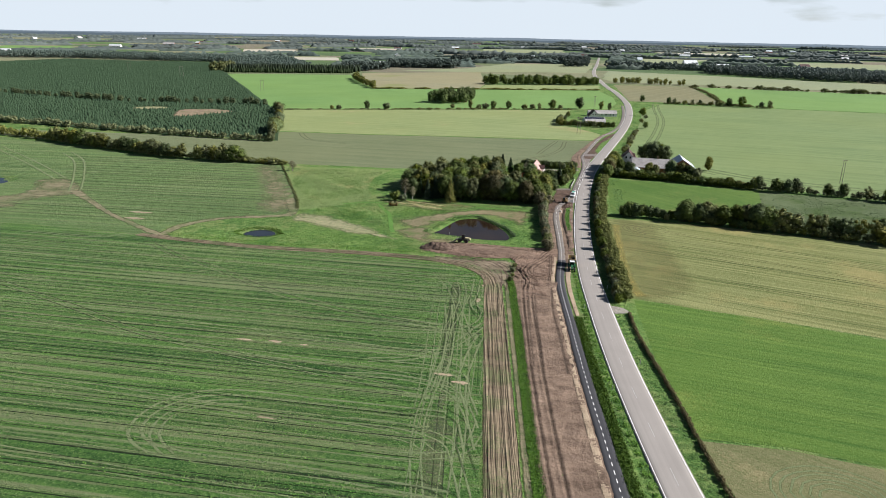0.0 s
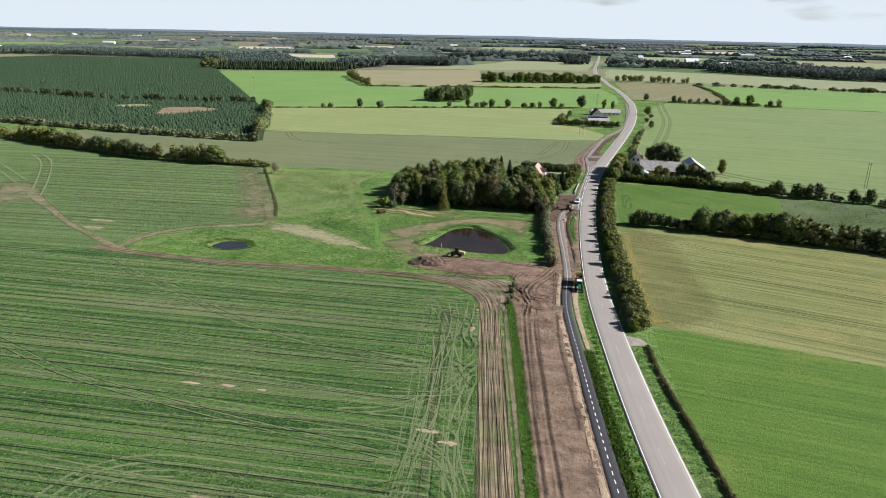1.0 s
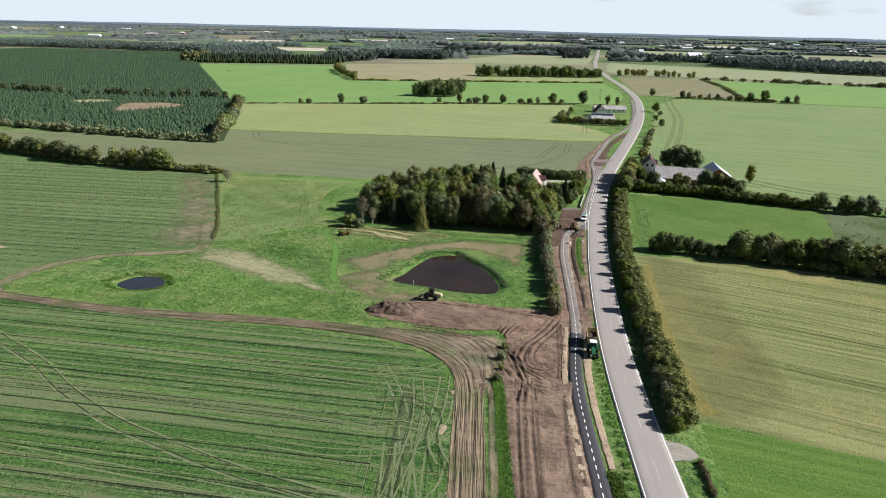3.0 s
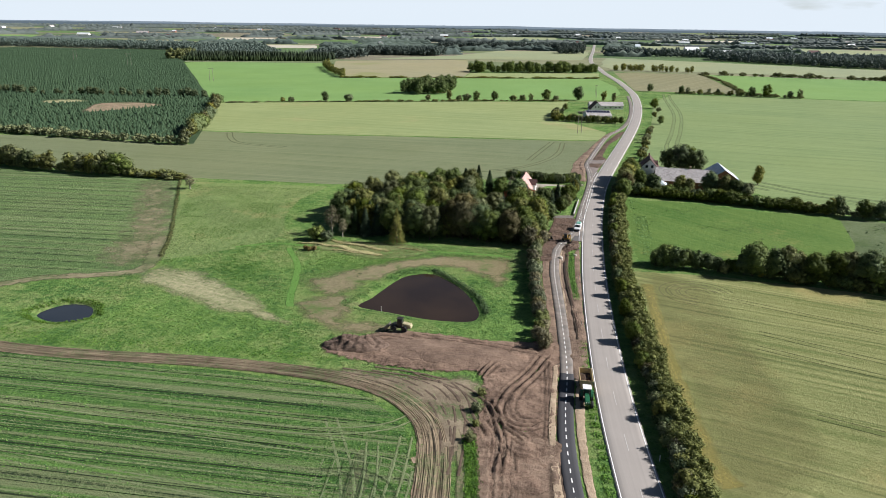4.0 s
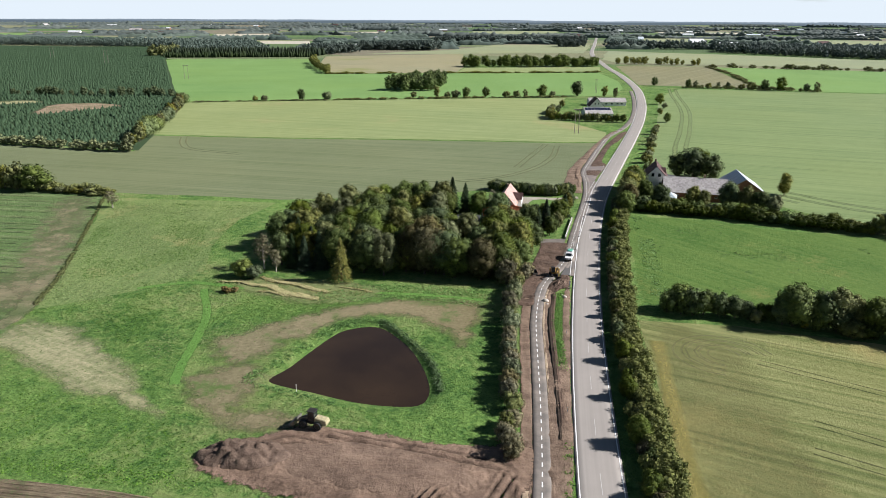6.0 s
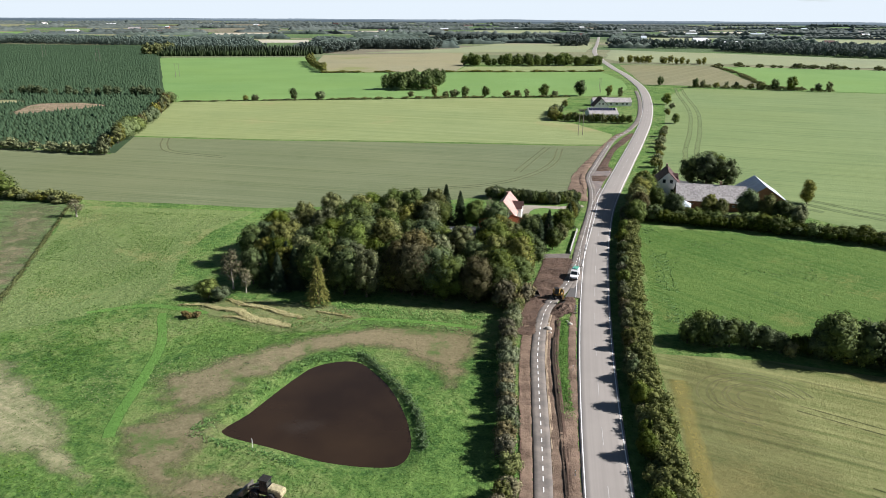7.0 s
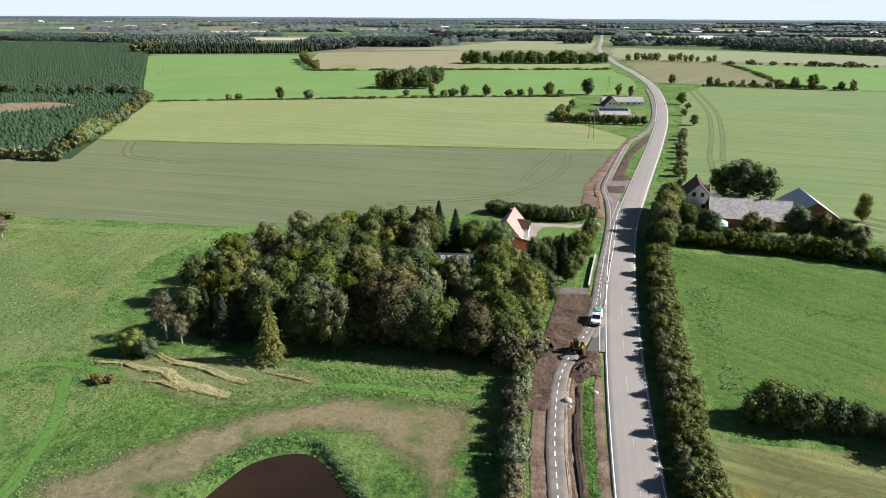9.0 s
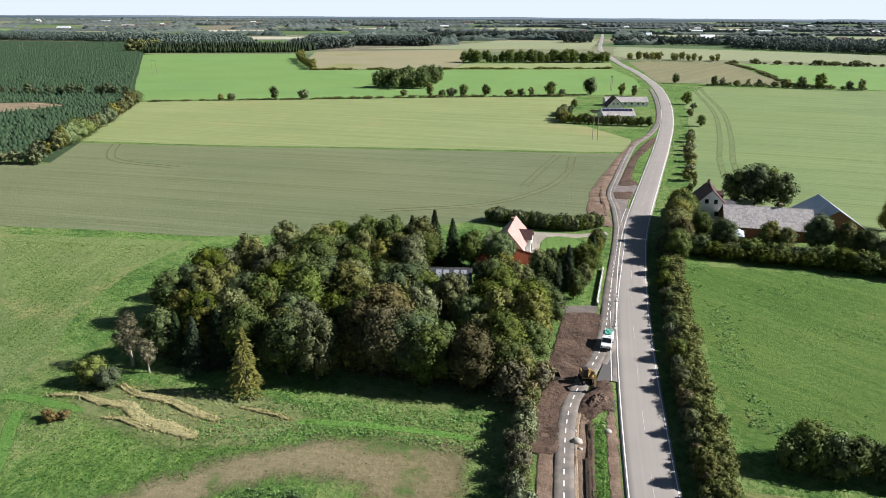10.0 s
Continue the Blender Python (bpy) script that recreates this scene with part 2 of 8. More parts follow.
def field_mat(name, dark, light, rot=0.0, rows=0.0, row_width=0.75, bands=0.0, band_width=6.0, tram=0.0, tram_amt=0.5, tram_col=None,
              patch=None, patch_scale=0.02, patch_lo=0.55, grain=1.0, bump=0.6, seed=0.0):
    """A crop or a grass field. rot: the direction of its rows; rows, bands: how plain the drill rows and the passes of the machine show;
    tram: the distance between the wheel tracks of the sprayer; patch: the colour of worn or dry places."""
    k = Mat(name, 0.95, 0.0, 0.15)
    dark, light = (dark[0], dark[1], dark[2] * 1.2), (light[0], light[1], light[2] * 1.2)
    pos = k.position()
    uv = k.mapped(pos, (1, 1, 1), rot, (seed, seed * 1.7, 0))
    sep = k.node("ShaderNodeSeparateXYZ")
    k.link(uv, sep.inputs[0])
    wob = k.noise(k.mapped(uv, (0.02, 0.05, 0)), 1.0, 3)
    v = k.math("ADD", sep.outputs[1], k.math("MULTIPLY", wob, 3.0))
    fine = k.noise(k.mapped(uv, (1, 1, 1)), 1.9 * grain, 7, 0.78)
    large = k.noise(uv, 0.018, 5, 0.6)
    streak = k.noise(k.mapped(uv, (0.012, 0.55, 1)), 1.0, 6, 0.65)
    fac = k.math("ADD", k.math("MULTIPLY", fine, 0.62), k.math("MULTIPLY", large, 0.38))
    if bands:
        fac = k.math("ADD", k.math("MULTIPLY", fac, 1 - bands), k.math("MULTIPLY", streak, bands))
    if rows:
        s = k.math("SINE", k.math("MULTIPLY", v, 2 * math.pi / row_width))
        s2 = k.math("SINE", k.math("MULTIPLY", v, 2 * math.pi / band_width))
        s = k.math("ADD", k.math("MULTIPLY", s, 0.55), k.math("MULTIPLY", s2, 0.45))
        broken = k.ramp(k.noise(k.mapped(uv, (0.03, 0.3, 1)), 1.0, 4), 0.35, 0.65)
        fac = k.math("ADD", fac, k.math("MULTIPLY", k.math("MULTIPLY", s, broken), 0.5 * rows))
    col = k.mix(k.ramp(fac, 0.39, 0.61), dark, light)
    col = k.mix(k.ramp(k.noise(uv, 0.006, 3), 0.35, 0.65, 0, 0.35), col, tuple(0.5 * (a + b) * c for a, b, c in zip(dark, light, (1.25, 1.1, 0.9))))
    if patch:
        pf = k.ramp(k.math("ADD", k.noise(uv, patch_scale, 6, 0.65), k.math("MULTIPLY", k.math("SUBTRACT", fine, 0.5), 0.25)), patch_lo, patch_lo + 0.12)
        col = k.mix(pf, col, patch)
    if tram:
        a = k.math("PINGPONG", v, tram / 2)
        b = k.math("ABSOLUTE", k.math("SUBTRACT", a, 1.0))
        line = k.math("MULTIPLY", k.ramp(b, 0.22, 0.42, 1, 0), k.ramp(k.noise(k.mapped(uv, (0.05, 0.2, 1)), 1.0, 3), 0.35, 0.5, 0.35, 1))
        col = k.mix(k.math("MULTIPLY", line, tram_amt), col, tram_col or dark)
    k.color(col)
    k.bump(k.math("ADD", fine, k.math("MULTIPLY", streak, 0.5)), min(1.0, bump * 1.2), 0.45)
    return k.m


def crop_mat(name, rot=-2.0, thin=0.0):
    """A green winter crop: leafy rows of uneven vigour, pale lines where wheels have passed and dark gaps between the drill rows."""
    k = Mat(name, 0.95, 0.0, 0.15)
    pos = k.position()
    uv = k.mapped(pos, (1, 1, 1), rot)
    wob = k.noise(k.mapped(uv, (0.012, 0.02, 0)), 1.0, 2)
    sep = k.node("ShaderNodeSeparateXYZ")
    k.link(uv, sep.inputs[0])
    v = k.math("ADD", sep.outputs[1], k.math("MULTIPLY", wob, 1.2))
    comb = k.node("ShaderNodeCombineXYZ")
    k.link(k.math("MULTIPLY", sep.outputs[0], 0.005), comb.inputs[0])
    k.link(v, comb.inputs[1])
    clump, mid = k.noise(uv, 1.6, 5, 0.75), k.noise(uv, 0.1, 4)
    bands = k.noise(k.mapped(comb.outputs[0], (1, 0.2, 1), 0, (3, 7, 0)), 1.0, 2, 0.5)
    lines = k.noise(k.mapped(comb.outputs[0], (1.5, 0.62, 1), 0, (5, 17, 0)), 1.0, 2, 0.6)
    gaps = k.noise(k.mapped(comb.outputs[0], (1.5, 0.75, 1), 0, (13, 37, 0)), 1.0, 2, 0.6)
    f = k.math("ADD", k.math("MULTIPLY", clump, 0.5), k.math("ADD", k.math("MULTIPLY", bands, 0.38), k.math("MULTIPLY", mid, 0.12)))
    col = k.mix(k.ramp(f, 0.4, 0.6), (0.018, 0.068, 0.014), (0.125, 0.24, 0.054))
    speck = k.noise(uv, 3.2, 3, 0.6)
    col = k.mix(k.ramp(speck, 0.58, 0.66, 0, 0.7), col, (0.19, 0.265, 0.115))
    pale = k.math("MULTIPLY", k.ramp(k.math("ADD", k.math("MULTIPLY", lines, 0.7), k.math("MULTIPLY", bands, 0.3)), 0.51, 0.58, 0, 1.0), k.ramp(clump, 0.28, 0.5, 0.35, 1))
    col = k.mix(pale, col, (0.178, 0.215, 0.098))
    # near-black green mixed in where the row noise is low
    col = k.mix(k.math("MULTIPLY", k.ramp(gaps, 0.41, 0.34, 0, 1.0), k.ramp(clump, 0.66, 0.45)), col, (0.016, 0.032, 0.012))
    col = k.mix(k.math("MULTIPLY", k.ramp(k.noise(uv, 0.025, 5), 0.53, 0.68, 0, 0.6), k.ramp(clump, 0.35, 0.6)), col, (0.18, 0.21, 0.09))
    if thin:
        col = k.mix(k.ramp(k.math("ADD", k.math("MULTIPLY", clump, 0.5), k.math("MULTIPLY", bands, 0.5)), 0.36, 0.6, thin * 0.55, thin), col, (0.175, 0.235, 0.098))
    k.color(col)
    k.bump(k.math("ADD", clump, k.math("ADD", k.math("MULTIPLY", gaps, 1.6), k.math("MULTIPLY", speck, 0.5))), 1.0, 0.6)
    return k.m


def soil_mat(name, dark, light, ruts=0.0, pebbles=0.4, green=0.0, width=7.0):
    """Bare earth. ruts: wheel ruts along the strip, by the u (along, metres) and v (across, metres) of its UV map."""
    k = Mat(name, 0.95, 0.0, 0.2)
    pos = k.position()
    n1, n2, n3 = k.noise(pos, 0.25, 6, 0.6), k.noise(pos, 1.7, 6, 0.7), k.noise(pos, 7.0, 3)
    n0 = k.noise(k.mapped(pos, (0.11, 0.3, 0.2), 20), 1.0, 5, 0.6)
    f = k.math("ADD", k.math("ADD", k.math("MULTIPLY", n1, 0.4), k.math("MULTIPLY", n0, 0.32)), k.math("MULTIPLY", n2, 0.28))
    hgt = k.math("ADD", n2, k.math("MULTIPLY", n3, 0.4))
    if ruts:
        uvn = k.node("ShaderNodeUVMap")
        uvn.uv_map = "along"
        sep = k.node("ShaderNodeSeparateXYZ")
        k.link(uvn.outputs[0], sep.inputs[0])
        comb = k.node("ShaderNodeCombineXYZ")
        k.link(k.math("MULTIPLY", sep.outputs[0], 0.02), comb.inputs[0])
        k.link(sep.outputs[1], comb.inputs[1])
        rut = k.noise(comb.outputs[0], 1.1, 4, 0.6)
        rut = k.ramp(rut, 0.36, 0.64)
        f = k.math("ADD", k.math("MULTIPLY", f, 1 - ruts), k.math("MULTIPLY", rut, ruts))
        hgt = k.math("ADD", hgt, k.math("MULTIPLY", rut, 2.5))
    col = k.mix(k.ramp(f, 0.38, 0.62), dark, light)
    col = k.mix(k.ramp(n3, 0.66, 0.74, 0, pebbles), col, tuple(min(1, v * 1.7) for v in light))
    if green:
        col = k.mix(k.ramp(k.math("ADD", k.math("MULTIPLY", n2, 0.5), k.math("MULTIPLY", k.noise(pos, 0.1, 4), 0.5)), 0.5, 0.56, 0, green), col, (0.07, 0.12, 0.035))
    # wheel ruts are darkened for moist soil and for the shade of their depth
    rut_dark = k.node("ShaderNodeAttribute")
    rut_dark.attribute_name = "rut"
    col = k.mix(k.math("MULTIPLY", rut_dark.outputs["Fac"], 0.85), col, tuple(v * 0.32 for v in dark))
    k.color(col)
    k.bump(hgt, 0.9, 0.3)
    return k.m


def asphalt_mat(name, c, patch=0.25, dust=None):
    k = Mat(name, 0.85, 0.0, 0.35)
    pos = k.position()
    uvn = k.node("ShaderNodeUVMap")
    uvn.uv_map = "along"
    sep = k.node("ShaderNodeSeparateXYZ")
    k.link(uvn.outputs[0], sep.inputs[0])
    comb = k.node("ShaderNodeCombineXYZ")
    k.link(k.math("MULTIPLY", sep.outputs[0], 0.012), comb.inputs[0])
    k.link(sep.outputs[1], comb.inputs[1])
    lanes = k.noise(comb.outputs[0], 1.1, 4, 0.6)
    grit, big = k.noise(pos, 25, 3), k.noise(pos, 0.12, 5)
    f = k.math("ADD", k.math("MULTIPLY", lanes, 0.45), k.math("ADD", k.math("MULTIPLY", big, 0.3), k.math("MULTIPLY", grit, 0.25)))
    col = k.mix(k.ramp(f, 0.3, 0.7), tuple(v * (1 - patch) for v in c), tuple(v * (1 + patch) for v in c))
    if dust:
        col = k.mix(k.ramp(k.noise(pos, 0.35, 6, 0.65), 0.42, 0.66, 0, 0.85), col, dust)
    k.color(col)
    k.bump(grit, 0.25, 0.01)
    return k.m


def leaf_mat(name, dark, light, hue=0.03, sat=0.25, each=0.24):
    """Foliage: each leaf and each tree differs a little; light passes through the leaves."""
    k = Mat(name, 0.7, 0.0, 0.12)
    info = k.node("ShaderNodeObjectInfo")
    geo = k.node("ShaderNodeNewGeometry")
    pos = geo.outputs["Position"]
    f = k.math("ADD", k.math("MULTIPLY", geo.outputs["Random Per Island"], each), k.math("MULTIPLY", k.noise(pos, 0.6, 5), 1 - each))
    col = k.mix(k.ramp(f, 0.22, 0.78), dark, light)
    hs = k.node("ShaderNodeHueSaturation")
    k.link(k.ramp(info.outputs["Random"], 0, 1, 0.5 - hue, 0.5 + hue), hs.inputs["Hue"])
    k.link(k.ramp(info.outputs["Random"], 0, 1, 1 + sat, 1 - sat), hs.inputs["Saturation"])
    k.link(k.ramp(k.math("FRACT", k.math("MULTIPLY", info.outputs["Random"], 7.3)), 0, 1, 0.7, 1.3), hs.inputs["Value"])
    k.link(col, hs.inputs["Color"])
    k.color(hs.outputs[0])
    k.b.inputs["Subsurface Weight"].default_value = 0.0
    tr = k.node("ShaderNodeBsdfTranslucent")
    mx = k.node("ShaderNodeMixShader", Fac=0.14)
    k.link(hs.outputs[0], tr.inputs["Color"])
    out = k.t.nodes["Material Output"]
    k.link(k.b.outputs[0], mx.inputs[1])
    k.link(tr.outputs[0], mx.inputs[2])
    k.link(mx.outputs[0], out.inputs["Surface"])
    return k.m

# ---------------------------------------------------------------- ground materials
def ground_mat():
    """Meadow grass near by; farther off a patchwork of fields of about two hundred metres."""
    k = Mat("ground_grass", 0.95, 0.0, 0.15)
    pos = k.position()
    fine, clump, mid, big = k.noise(pos, 2.0, 6, 0.78), k.noise(pos, 0.55, 5, 0.65), k.noise(pos, 0.12, 6, 0.6), k.noise(pos, 0.03, 4)
    f = k.math("ADD", k.math("ADD", k.math("MULTIPLY", fine, 0.36), k.math("MULTIPLY", clump, 0.3)), k.math("ADD", k.math("MULTIPLY", mid, 0.2), k.math("MULTIPLY", big, 0.14)))
    grass = k.mix(k.ramp(f, 0.41, 0.58), (0.036, 0.098, 0.02), (0.165, 0.275, 0.066))
    dry = k.ramp(k.math("ADD", k.math("MULTIPLY", mid, 0.35), k.math("ADD", k.math("MULTIPLY", clump, 0.3), k.math("MULTIPLY", k.noise(pos, 0.022, 5), 0.35))), 0.48, 0.6, 0, 0.75)
    grass = k.mix(dry, grass, (0.2, 0.222, 0.088))
    vor = k.node("ShaderNodeTexVoronoi", Scale=1.0, Randomness=0.8)
    k.link(k.mapped(pos, (1 / 330, 1 / 210, 0), 12), vor.inputs["Vector"])
    sep = k.node("ShaderNodeSeparateColor")
    k.link(vor.outputs["Color"], sep.inputs[0])
    cr = k.node("ShaderNodeValToRGB")
    cr.color_ramp.interpolation = "CONSTANT"
    for i, (p, c) in enumerate(((0.0, (0.09, 0.15, 0.05)), (0.28, (0.17, 0.2, 0.085)), (0.5, (0.11, 0.19, 0.05)), (0.66, (0.26, 0.25, 0.13)), (0.84, (0.24, 0.2, 0.13)))):
        e = cr.color_ramp.elements[i] if i < 2 else cr.color_ramp.elements.new(p)
        e.position, e.color = p, (*c, 1)
    k.link(sep.outputs[0], cr.inputs[0])
    # distant fields are multiplied towards blue, haze put into their colour
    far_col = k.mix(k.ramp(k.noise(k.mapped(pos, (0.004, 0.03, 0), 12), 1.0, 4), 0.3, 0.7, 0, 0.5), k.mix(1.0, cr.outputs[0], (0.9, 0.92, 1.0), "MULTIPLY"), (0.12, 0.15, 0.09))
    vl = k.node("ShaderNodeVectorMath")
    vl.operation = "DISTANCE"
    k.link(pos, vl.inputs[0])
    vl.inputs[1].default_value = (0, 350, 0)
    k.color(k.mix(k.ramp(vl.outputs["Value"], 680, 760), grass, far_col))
    k.bump(k.math("ADD", k.math("MULTIPLY", fine, 0.6), k.math("MULTIPLY", clump, 1.8)), 1.0, 0.6)
    return k.m


def soft(mat, fray=0.5, scale=0.6, lo=0.32, hi=0.5, most=1.0):
    """Lets a patch of ground fray out at its rim, where grass grows over it."""
    k = Mat("", given=mat)
    at = k.node("ShaderNodeAttribute")
    at.attribute_name = "rim"
    n = k.noise(k.position(), scale, 6, 0.7)
    a = k.math("ADD", at.outputs["Fac"], k.math("MULTIPLY", k.math("SUBTRACT", n, 0.5), 2 * fray))
    k.link(k.ramp(a, lo, hi, 0, most), k.b.inputs["Alpha"])
    return mat


GROUND = ground_mat()
WEST_CROP = crop_mat("crop_rows")
THIN_CROP = crop_mat("thin_crop_rows", -4.0, 0.55)
BRIGHT_GRASS = field_mat("bright_grass", (0.044, 0.115, 0.015), (0.138, 0.222, 0.038), 10, rows=0.07, row_width=3, bands=0.45, band_width=9, tram=21, tram_amt=0.35, tram_col=(0.05, 0.1, 0.018), grain=0.8, bump=0.7, patch=(0.175, 0.215, 0.05), patch_scale=0.014, patch_lo=0.53)
STUBBLE_EAST = field_mat("mown_stubble_grass", (0.098, 0.132, 0.033), (0.265, 0.272, 0.096), 17, rows=0.2, row_width=3.1, bands=0.62, band_width=10.5, tram=21, tram_amt=0.45, tram_col=(0.062, 0.082, 0.026), grain=0.45, bump=1.0, patch=(0.27, 0.245, 0.095), patch_scale=0.022, patch_lo=0.53)
DRY_PADDOCK = field_mat("dry_paddock_grass", (0.104, 0.128, 0.040), (0.216, 0.200, 0.088), 30, bands=0.3, grain=0.8, patch=(0.256, 0.224, 0.112), patch_scale=0.05, patch_lo=0.55)
GREY_CROP = field_mat("grey_green_crop", (0.110, 0.139, 0.058), (0.18, 0.205, 0.095), 2, rows=0.12, row_width=3, bands=0.35, band_width=12, tram=24, tram_amt=0.5, tram_col=(0.090, 0.118, 0.050), grain=0.8, bump=0.5)
GREY_CROP_EAST = field_mat("young_crop_east", (0.12, 0.182, 0.06), (0.215, 0.275, 0.098), 9, rows=0.12, row_width=3, bands=0.45, band_width=12, tram=24, tram_amt=0.45, tram_col=(0.095, 0.134, 0.050), grain=0.8, bump=0.5)
BRIGHT_FAR = field_mat("bright_far_grass", (0.118, 0.218, 0.053), (0.183, 0.301, 0.083), -12, rows=0.1, row_width=3, bands=0.25, band_width=9, tram=21, tram_amt=0.18, tram_col=(0.118, 0.201, 0.041), grain=0.8, bump=0.4)
YELLOW_CROP = field_mat("yellow_green_stubble", (0.17, 0.222, 0.073), (0.268, 0.312, 0.117), 5, rows=0.15, row_width=3, bands=0.55, band_width=10, tram=24, tram_amt=0.3, tram_col=(0.148, 0.182, 0.068), grain=0.7, patch=(0.318, 0.272, 0.138), patch_scale=0.012, patch_lo=0.6)
TAN_FIELD = field_mat("harvested_tan_field", (0.205, 0.202, 0.098), (0.3, 0.28, 0.145), 12, rows=0.2, row_width=4, bands=0.6, band_width=12, grain=0.6, patch=(0.220, 0.231, 0.099), patch_scale=0.01, patch_lo=0.55)
BROWN_FIELD = field_mat("brown_stubble_field", (0.15, 0.158, 0.072), (0.225, 0.215, 0.105), -64, rows=0.25, row_width=5, bands=0.6, band_width=14, tram=26, tram_amt=0.4, tram_col=(0.3, 0.27, 0.16), grain=0.6)
PASTURE = field_mat("pasture_grass", (0.046, 0.116, 0.017), (0.132, 0.198, 0.04), 40, bands=0.3, grain=0.5, bump=1.0, patch=(0.175, 0.19, 0.056), patch_scale=0.04, patch_lo=0.57)
ROUGH = field_mat("rough_grazing", (0.045, 0.080, 0.025), (0.131, 0.164, 0.066), 20, grain=0.45, bump=1.0, patch=(0.066, 0.107, 0.029), patch_scale=0.06, patch_lo=0.52)
MEADOW = field_mat("rough_meadow", (0.07, 0.132, 0.033), (0.22, 0.278, 0.084), 80, bands=0.2, grain=0.5, bump=1.0, patch=(0.25, 0.25, 0.1), patch_scale=0.05, patch_lo=0.57)
LAWN = field_mat("lawn", (0.085, 0.17, 0.035), (0.14, 0.245, 0.055), 80, rows=0.2, row_width=1.5, grain=2)
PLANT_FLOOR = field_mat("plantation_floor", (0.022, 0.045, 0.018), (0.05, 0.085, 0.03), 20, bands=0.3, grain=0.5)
WORK_SOIL = soft(soil_mat("worked_soil", (0.09, 0.061, 0.042), (0.29, 0.207, 0.148)), 0.6, 0.6)
YARD_SOIL = soft(soil_mat("yard_soil", (0.085, 0.056, 0.039), (0.275, 0.19, 0.135)), 0.6, 0.7)
DARK_SOIL = soft(soil_mat("dark_topsoil", (0.05, 0.033, 0.024), (0.15, 0.1, 0.072), pebbles=0.25), 0.5, 1.2)
RUT_SOIL = soft(soil_mat("rutted_track", (0.1, 0.075, 0.047), (0.285, 0.224, 0.146), ruts=0.2, green=0.5), 0.6, 0.6)
SAND = soft(soil_mat("pale_sand", (0.24, 0.18, 0.12), (0.5, 0.39, 0.27)), 0.9, 0.6)
BEIGE_TRACK = soft(soil_mat("beige_track", (0.15, 0.14, 0.075), (0.33, 0.28, 0.175), green=0.7), 0.9, 0.3, 0.3, 0.9, 0.85)
STRAW_PATCH = soft(field_mat("dry_straw_grass", (0.12, 0.165, 0.05), (0.5, 0.44, 0.235), 20, bands=0.25, grain=0.5), 0.98, 0.16, 0.3, 1.0, 0.9)
DRY_BANK = soft(field_mat("dry_bank_grass", (0.13, 0.122, 0.055), (0.31, 0.262, 0.135), 0, grain=0.6, patch=(0.1, 0.155, 0.045), patch_scale=0.15, patch_lo=0.52), 0.95, 0.2, 0.15, 0.85, 0.9)
ROAD_GREY = asphalt_mat("grey_asphalt", (0.285, 0.26, 0.232), 0.16)
WORN_PAINT = plain_mat("worn_road_paint", (0.48, 0.46, 0.43), 0.8, 0, 0.15, 1.5)
PATH_BLACK = asphalt_mat("fresh_black_asphalt", (0.045, 0.045, 0.048), 0.2)
PATH_DUSTY = asphalt_mat("dusty_asphalt", (0.14, 0.125, 0.11), 0.2, dust=(0.25, 0.215, 0.18))
GRAVEL = soil_mat("gravel", (0.27, 0.235, 0.19), (0.43, 0.385, 0.32), pebbles=0.3)
GRAVEL_SOFT = soft(soil_mat("gateway_gravel", (0.22, 0.2, 0.165), (0.38, 0.345, 0.29), pebbles=0.3), 0.6, 0.8)
LINE_WHITE = plain_mat("road_paint", (0.78, 0.77, 0.74), 0.7, 0, 0.1, 1.5)


# ---------------------------------------------------------------- the ground and its fields
def steps(*spans):
    """Coordinates: spans of (from, to, step)."""
    out = []
    for a, b, s in spans:
        n = max(1, int(round(abs(b - a) / s)))
        out += list(np.linspace(a, b, n, endpoint=False))
    return np.array(out + [spans[-1][1]])


def build_ground():
    xs = steps((-4980, -1600, 260), (-1600, -430, 60), (-430, -320, 8), (-320, -280, 2.5), (-280, -130, 6), (-130, -106, 1.5), (-106, -56, 4), (-56, -16, 1.25), (-16, 130, 4), (130, 500, 10), (500, 1600, 60), (1600, 4980, 260))
    ys = steps((-4700, -600, 500), (-600, 60, 60), (60, 228, 5), (228, 248, 1.5), (248, 292, 1.25), (292, 312, 2.5), (312, 620, 5), (620, 1200, 14), (1200, 2200, 50), (2200, 4980, 140))
    X, Y = np.meshgrid(xs, ys)
    Z = height(X.ravel(), Y.ravel())
    v = np.stack([X.ravel(), Y.ravel(), Z], 1)
    i, j = np.meshgrid(np.arange(len(xs) - 1), np.arange(len(ys) - 1))
    a = (j * len(xs) + i).ravel()
    q = np.stack([a, a + 1, a + 1 + len(xs), a + len(xs)], 1)
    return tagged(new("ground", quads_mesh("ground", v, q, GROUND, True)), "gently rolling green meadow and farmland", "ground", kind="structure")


build_ground()


